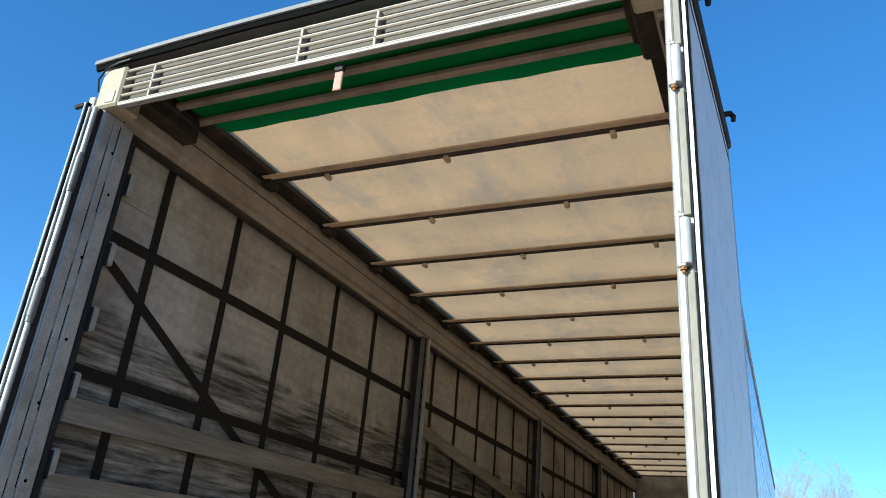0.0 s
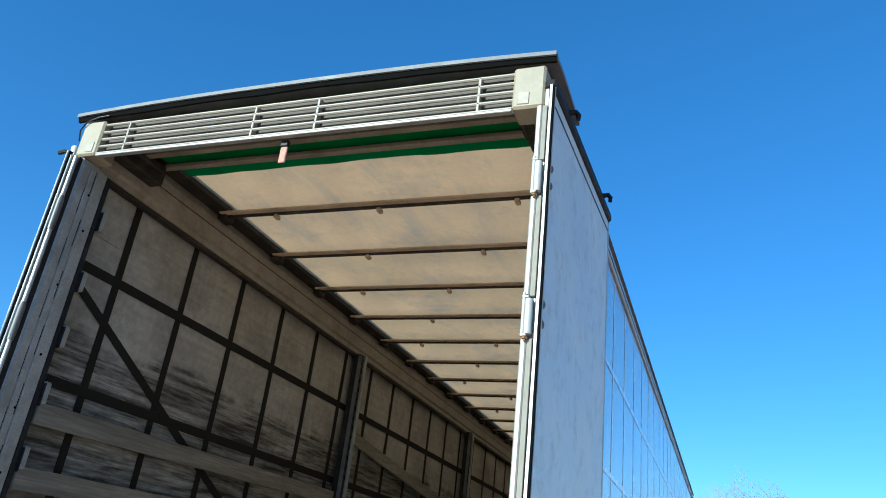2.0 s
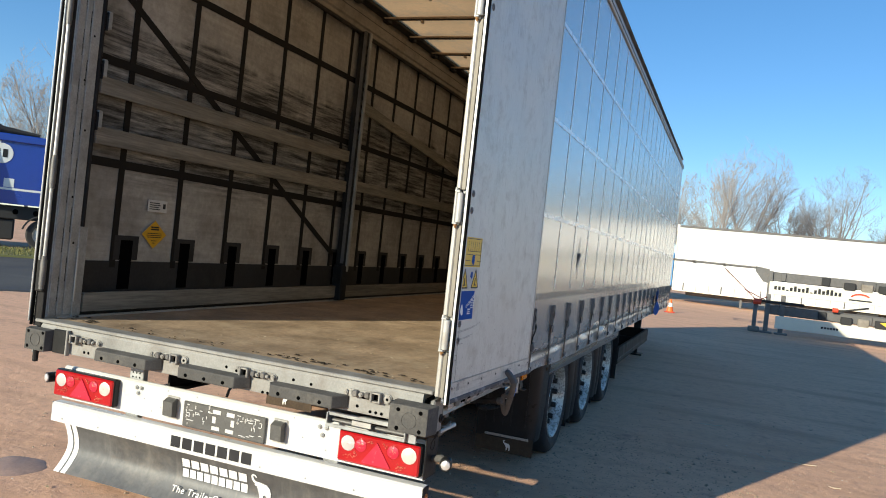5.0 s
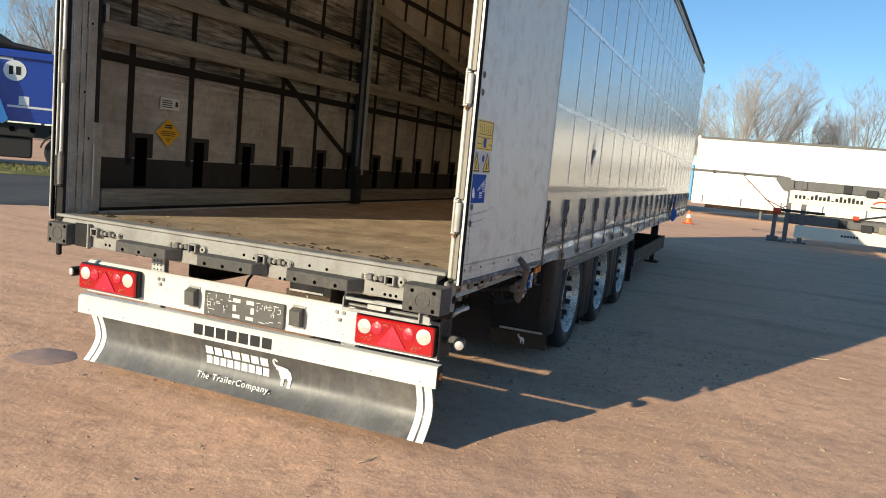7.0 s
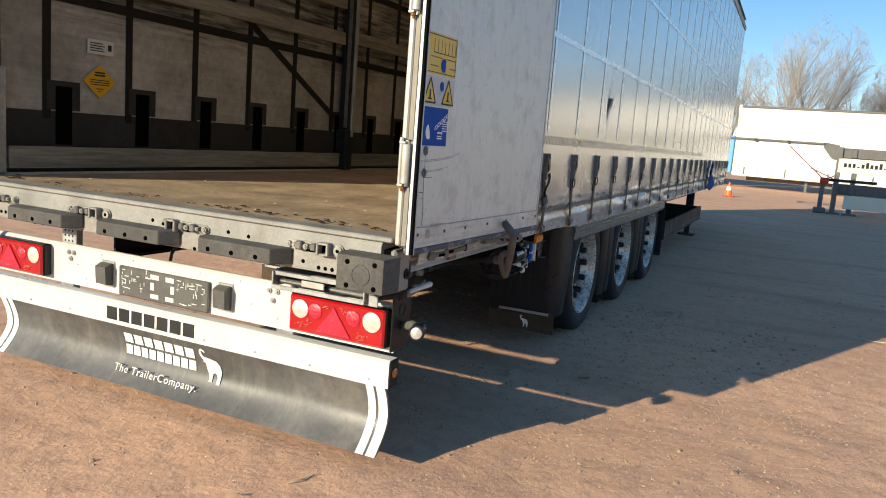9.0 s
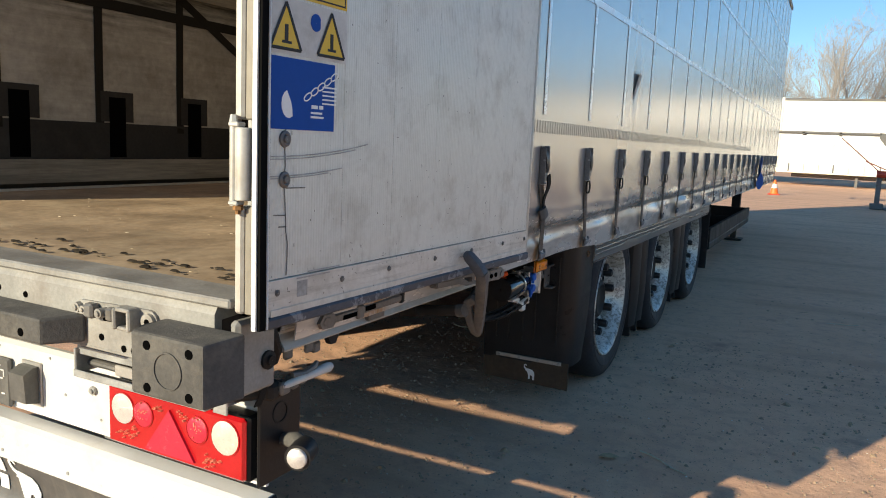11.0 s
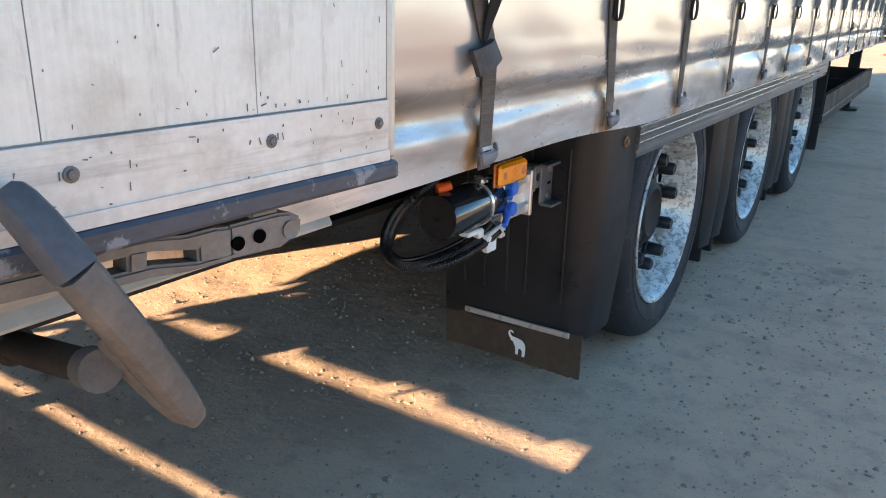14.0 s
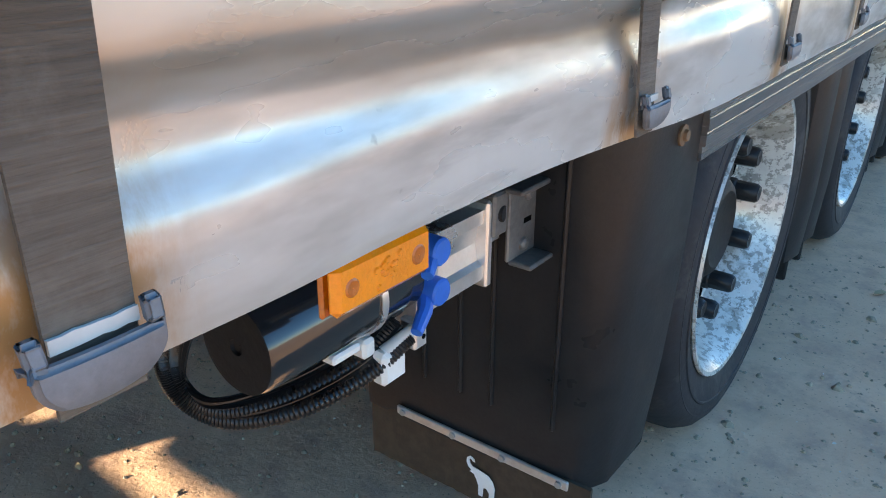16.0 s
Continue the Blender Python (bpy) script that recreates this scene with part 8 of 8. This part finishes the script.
part("support_leg", Geo().box(3.2, 3.32, 0.0, 0.12, 0.15, 1.0, 0.01).box(3.1, 3.42, -0.08, 0.2, 0.0, 0.16, 0.02), M_FARGREY, st)
part("cross_tie", Geo().box(3.2, 4.6, -0.04, 0.06, 0.92, 1.0, 0.01), M_FARTYRE, st)
for a, b in (((2.27, 1.84), (3.28, 0.95)), ((3.28, 0.95), (3.55, 1.1)), ((2.9, 1.25), (3.5, 1.0))):
    part("red_strap", Geo().tube([(a[0], -0.04, a[1]), (b[0], -0.06, b[1])], 0.014, 6), M_DARKSTRAP, st)
part("red_coupling", Geo().tube([(3.18, -0.08, 0.93), (3.4, -0.08, 0.93)], 0.09, 12), M_SAFETY, st, smooth=True)
part("red_coupling", Geo().tube([(5.35, -0.08, 0.93), (5.5, -0.08, 0.93)], 0.07, 12), M_SAFETY, st, smooth=True)
part("diagonal_bar", Geo().tube([(5.5, -0.05, 0.9), (6.3, -0.05, 1.1)], 0.03, 6), M_FARTYRE, st)
for k in range(3):
    part("wheel", Geo().lathe([(0.0, 0.001), (0.0, 0.26), (-0.01, 0.30), (-0.01, 0.42), (0.03, 0.47), (0.30, 0.47)], (9.4 + 1.31 * k, 0.0, 0.45), (0, 1, 0), 24), M_FARTYRE, st, smooth=True)

# traffic cone
cone = thing("traffic_cone", "orange traffic cone with a white band on the yard", "traffic cone", at=pose(0.46, 26.3, GROUND))
part("cone_base", Geo().box(-0.19, 0.19, -0.19, 0.19, 0, 0.035, 0.01), M_SAFETY, cone)
part("cone_body", Geo().lathe([(0.03, 0.14), (0.5, 0.03), (0.5, 0.001)], (0, 0, 0), (0, 0, 1), 20), surf("orange_cone_plastic", (0.85, 0.17, 0.03), 0.5), cone, smooth=True)
part("white_band", Geo().lathe([(0.22, 0.098), (0.36, 0.066)], (0, 0, 0), (0, 0, 1), 20), M_PRINT, cone, smooth=True)

# far side: dark ground strip, verge and a blue tipper
V = Vector((0.64, 0.77, 0)).normalized()
U = Vector((-0.77, 0.64, 0)).normalized()
EYE = Vector((2.47, -3.27, 0))
M_DARKSTRIP = surf("dark_grey_strip", (0.060, 0.058, 0.056), 0.85, 0, 0.2, 0.8, 30, 0.1, dirt=(0.11, 0.095, 0.08), dirt_scale=1.0, dirt_amount=0.4)
M_VERGE = surf("short_winter_grass", (0.16, 0.155, 0.045), 0.9, 0, 0.25, 1.2, 25, 0.15, dirt=(0.22, 0.18, 0.07), dirt_scale=2.0, dirt_amount=0.4)


def strip(name, s0, s1, v0, v1, z0, z1, material, label):
    g = Geo()
    rag = lambda v, k: 0.25 * noise.noise((v * 0.7, k, 0))
    g.sheet(lambda v, s: (*(EYE + V * v + U * (s + rag(v, s)))[:2], GROUND + z1 - (z1 - z0) * (s in (s0, s1))), np.linspace(v0, v1, 60), (s0, s0 + 0.1, (s0 + s1) / 2, s1 - 0.1, s1))
    tagged(new(name, g.mesh(name, material)), label, name, kind="structure")


strip("road", 15.2, 24.0, -30, 6, -0.03, 0.016, M_DARKSTRIP, "dark grey strip of ground beside the earth yard")
strip("grass_verge", 23.9, 28.0, -30, 6, -0.03, 0.06, M_VERGE, "short yellow-green winter grass verge")
rng = random.Random(2)
g = Geo()
for k in range(5000):
    p = EYE + V * rng.uniform(-9, 5) + U * rng.uniform(24.1, 27.9)
    h, a = rng.uniform(0.05, 0.14), rng.uniform(0, 6.28)
    dx, dy = 0.012 * math.cos(a), 0.012 * math.sin(a)
    g.add([(p.x - dx, p.y - dy, GROUND + 0.04), (p.x + dx, p.y + dy, GROUND + 0.04), (p.x + rng.uniform(-0.04, 0.04), p.y + rng.uniform(-0.04, 0.04), GROUND + 0.05 + h)], [(0, 1, 2)])
tagged(new("grass", g.mesh("grass", M_VERGE)), "short yellow-green winter grass blades", "grass", kind="stuff")

M_TIPPER = surf("deep_blue_paint", (0.010, 0.055, 0.36), 0.35, 0, 0.08, 0.8, 20, 0, coat=0.3, dirt=(0.02, 0.06, 0.25), dirt_scale=1.5, dirt_amount=0.3)
M_SKYBLUE = surf("light_blue_paint", (0.02, 0.20, 0.55), 0.4, 0, 0.1, 2, 20, 0, coat=0.3)
at = Matrix.Translation(EYE + U * 28.6 + Vector((0, 0, GROUND))) @ Matrix(((V.x, U.x, 0, 0), (V.y, U.y, 0, 0), (0, 0, 1, 0), (0, 0, 0, 1)))
tip = thing("tipper_trailer", "deep blue steel tipper trailer parked by the grass verge", "tipper trailer", at=at)
body = part("tipper_body", Geo().prism([(-7.0, 1.45), (0.6, 1.45), (2.6, 2.0), (2.7, 3.72), (-7.0, 3.72)], 1, 0.0, 2.4), M_TIPPER, tip)
part("body_rim", Geo().box(-7.0, 2.75, -0.08, 2.48, 3.48, 3.74, 0.03), M_TIPPER, body)
part("white_stripe", Geo().box(-1.05, 2.5, -0.012, 0.0, 1.90, 1.97), M_PRINT, body)
part("data_plate", Geo().box(-0.72, -0.42, -0.012, 0.0, 1.99, 2.28), M_PRINT, body)
part("round_sign", Geo().lathe([(0, 0.33), (0.012, 0.33), (0.012, 0.001)], (-0.85, 0.0, 3.08), (0, -1, 0), 28), M_PRINT, body)
g = Geo().box(-1.02, -0.90, -0.018, -0.012, 2.95, 3.22).box(-0.82, -0.68, -0.018, -0.012, 2.95, 3.22)
part("logo_block", g, M_INK, body)
part("logo_bracket", Geo().box(-1.45, -1.33, -0.012, 0, 2.9, 3.5).box(-1.33, -0.9, -0.012, 0, 3.4, 3.5), M_PRINT, body)
part("strut", Geo().prism([(-2.0, 3.4), (-1.75, 3.5), (-1.0, 1.5), (-1.15, 1.35), (-1.35, 1.4)], 1, -0.25, -0.12), M_SKYBLUE, tip)
# beam in tyre black: the shadow under the body is put into its colour
part("chassis_beam", Geo().box(-7.0, 2.4, 0.2, 0.45, 0.95, 1.4, 0.03), M_FARTYRE, tip)
for x in (-1.5, -0.9, -0.3, 0.3, 0.9):
    part("beam_hole", Geo().tube([(x, 0.18, 1.2), (x, 0.22, 1.2)], 0.09, 12), M_HOLE, tip)
for x in (-4.2, -1.9, 0.55):
    if x > -1.9:
        w = hull("wheel", tip)
        part("tyre", Geo().lathe([(-0.28, 0.3), (-0.28, 0.5), (0.0, 0.5), (0.03, 0.46), (0.02, 0.30)], (x, 0.12, 0.5), (0, -1, 0), 32), M_FARTYRE, w, smooth=True)
        part("rim", Geo().lathe([(0.02, 0.30), (0.0, 0.29), (-0.06, 0.24), (-0.05, 0.13), (0.0, 0.12), (0.0, 0.001)], (x, 0.12, 0.5), (0, -1, 0), 32), M_ALU, w, smooth=True)
        arc = [(x + 0.62 * math.cos(a), 0.05, 0.5 + 0.62 * math.sin(a)) for a in np.linspace(0.3, 2.9, 14)]
        part("wheel_arch", Geo().tube(arc, 0.03, 6), M_FARTYRE, w, smooth=True)
# plain block, near-black to paint the shadow below the tipper
part("under_gear", Geo().box(-6.5, -0.3, 0.3, 1.6, 0.25, 0.95, 0.05), M_FARTYRE, tip)
g = Geo().tube([(-1.9, 0.1, 4.05), (-1.5, 0.15, 4.0), (-0.9, 0.1, 3.86), (0.2, 0.1, 3.80)], [0.28, 0.30, 0.12, 0.05], 10)
part("rolled_cover", g, M_FARTYRE, tip, "grey rolled cover sheet", smooth=True)
part("reflector", Geo().box(0.9, 1.15, -0.03, 0.0, 1.05, 1.2, 0.01), M_AMBER, tip)
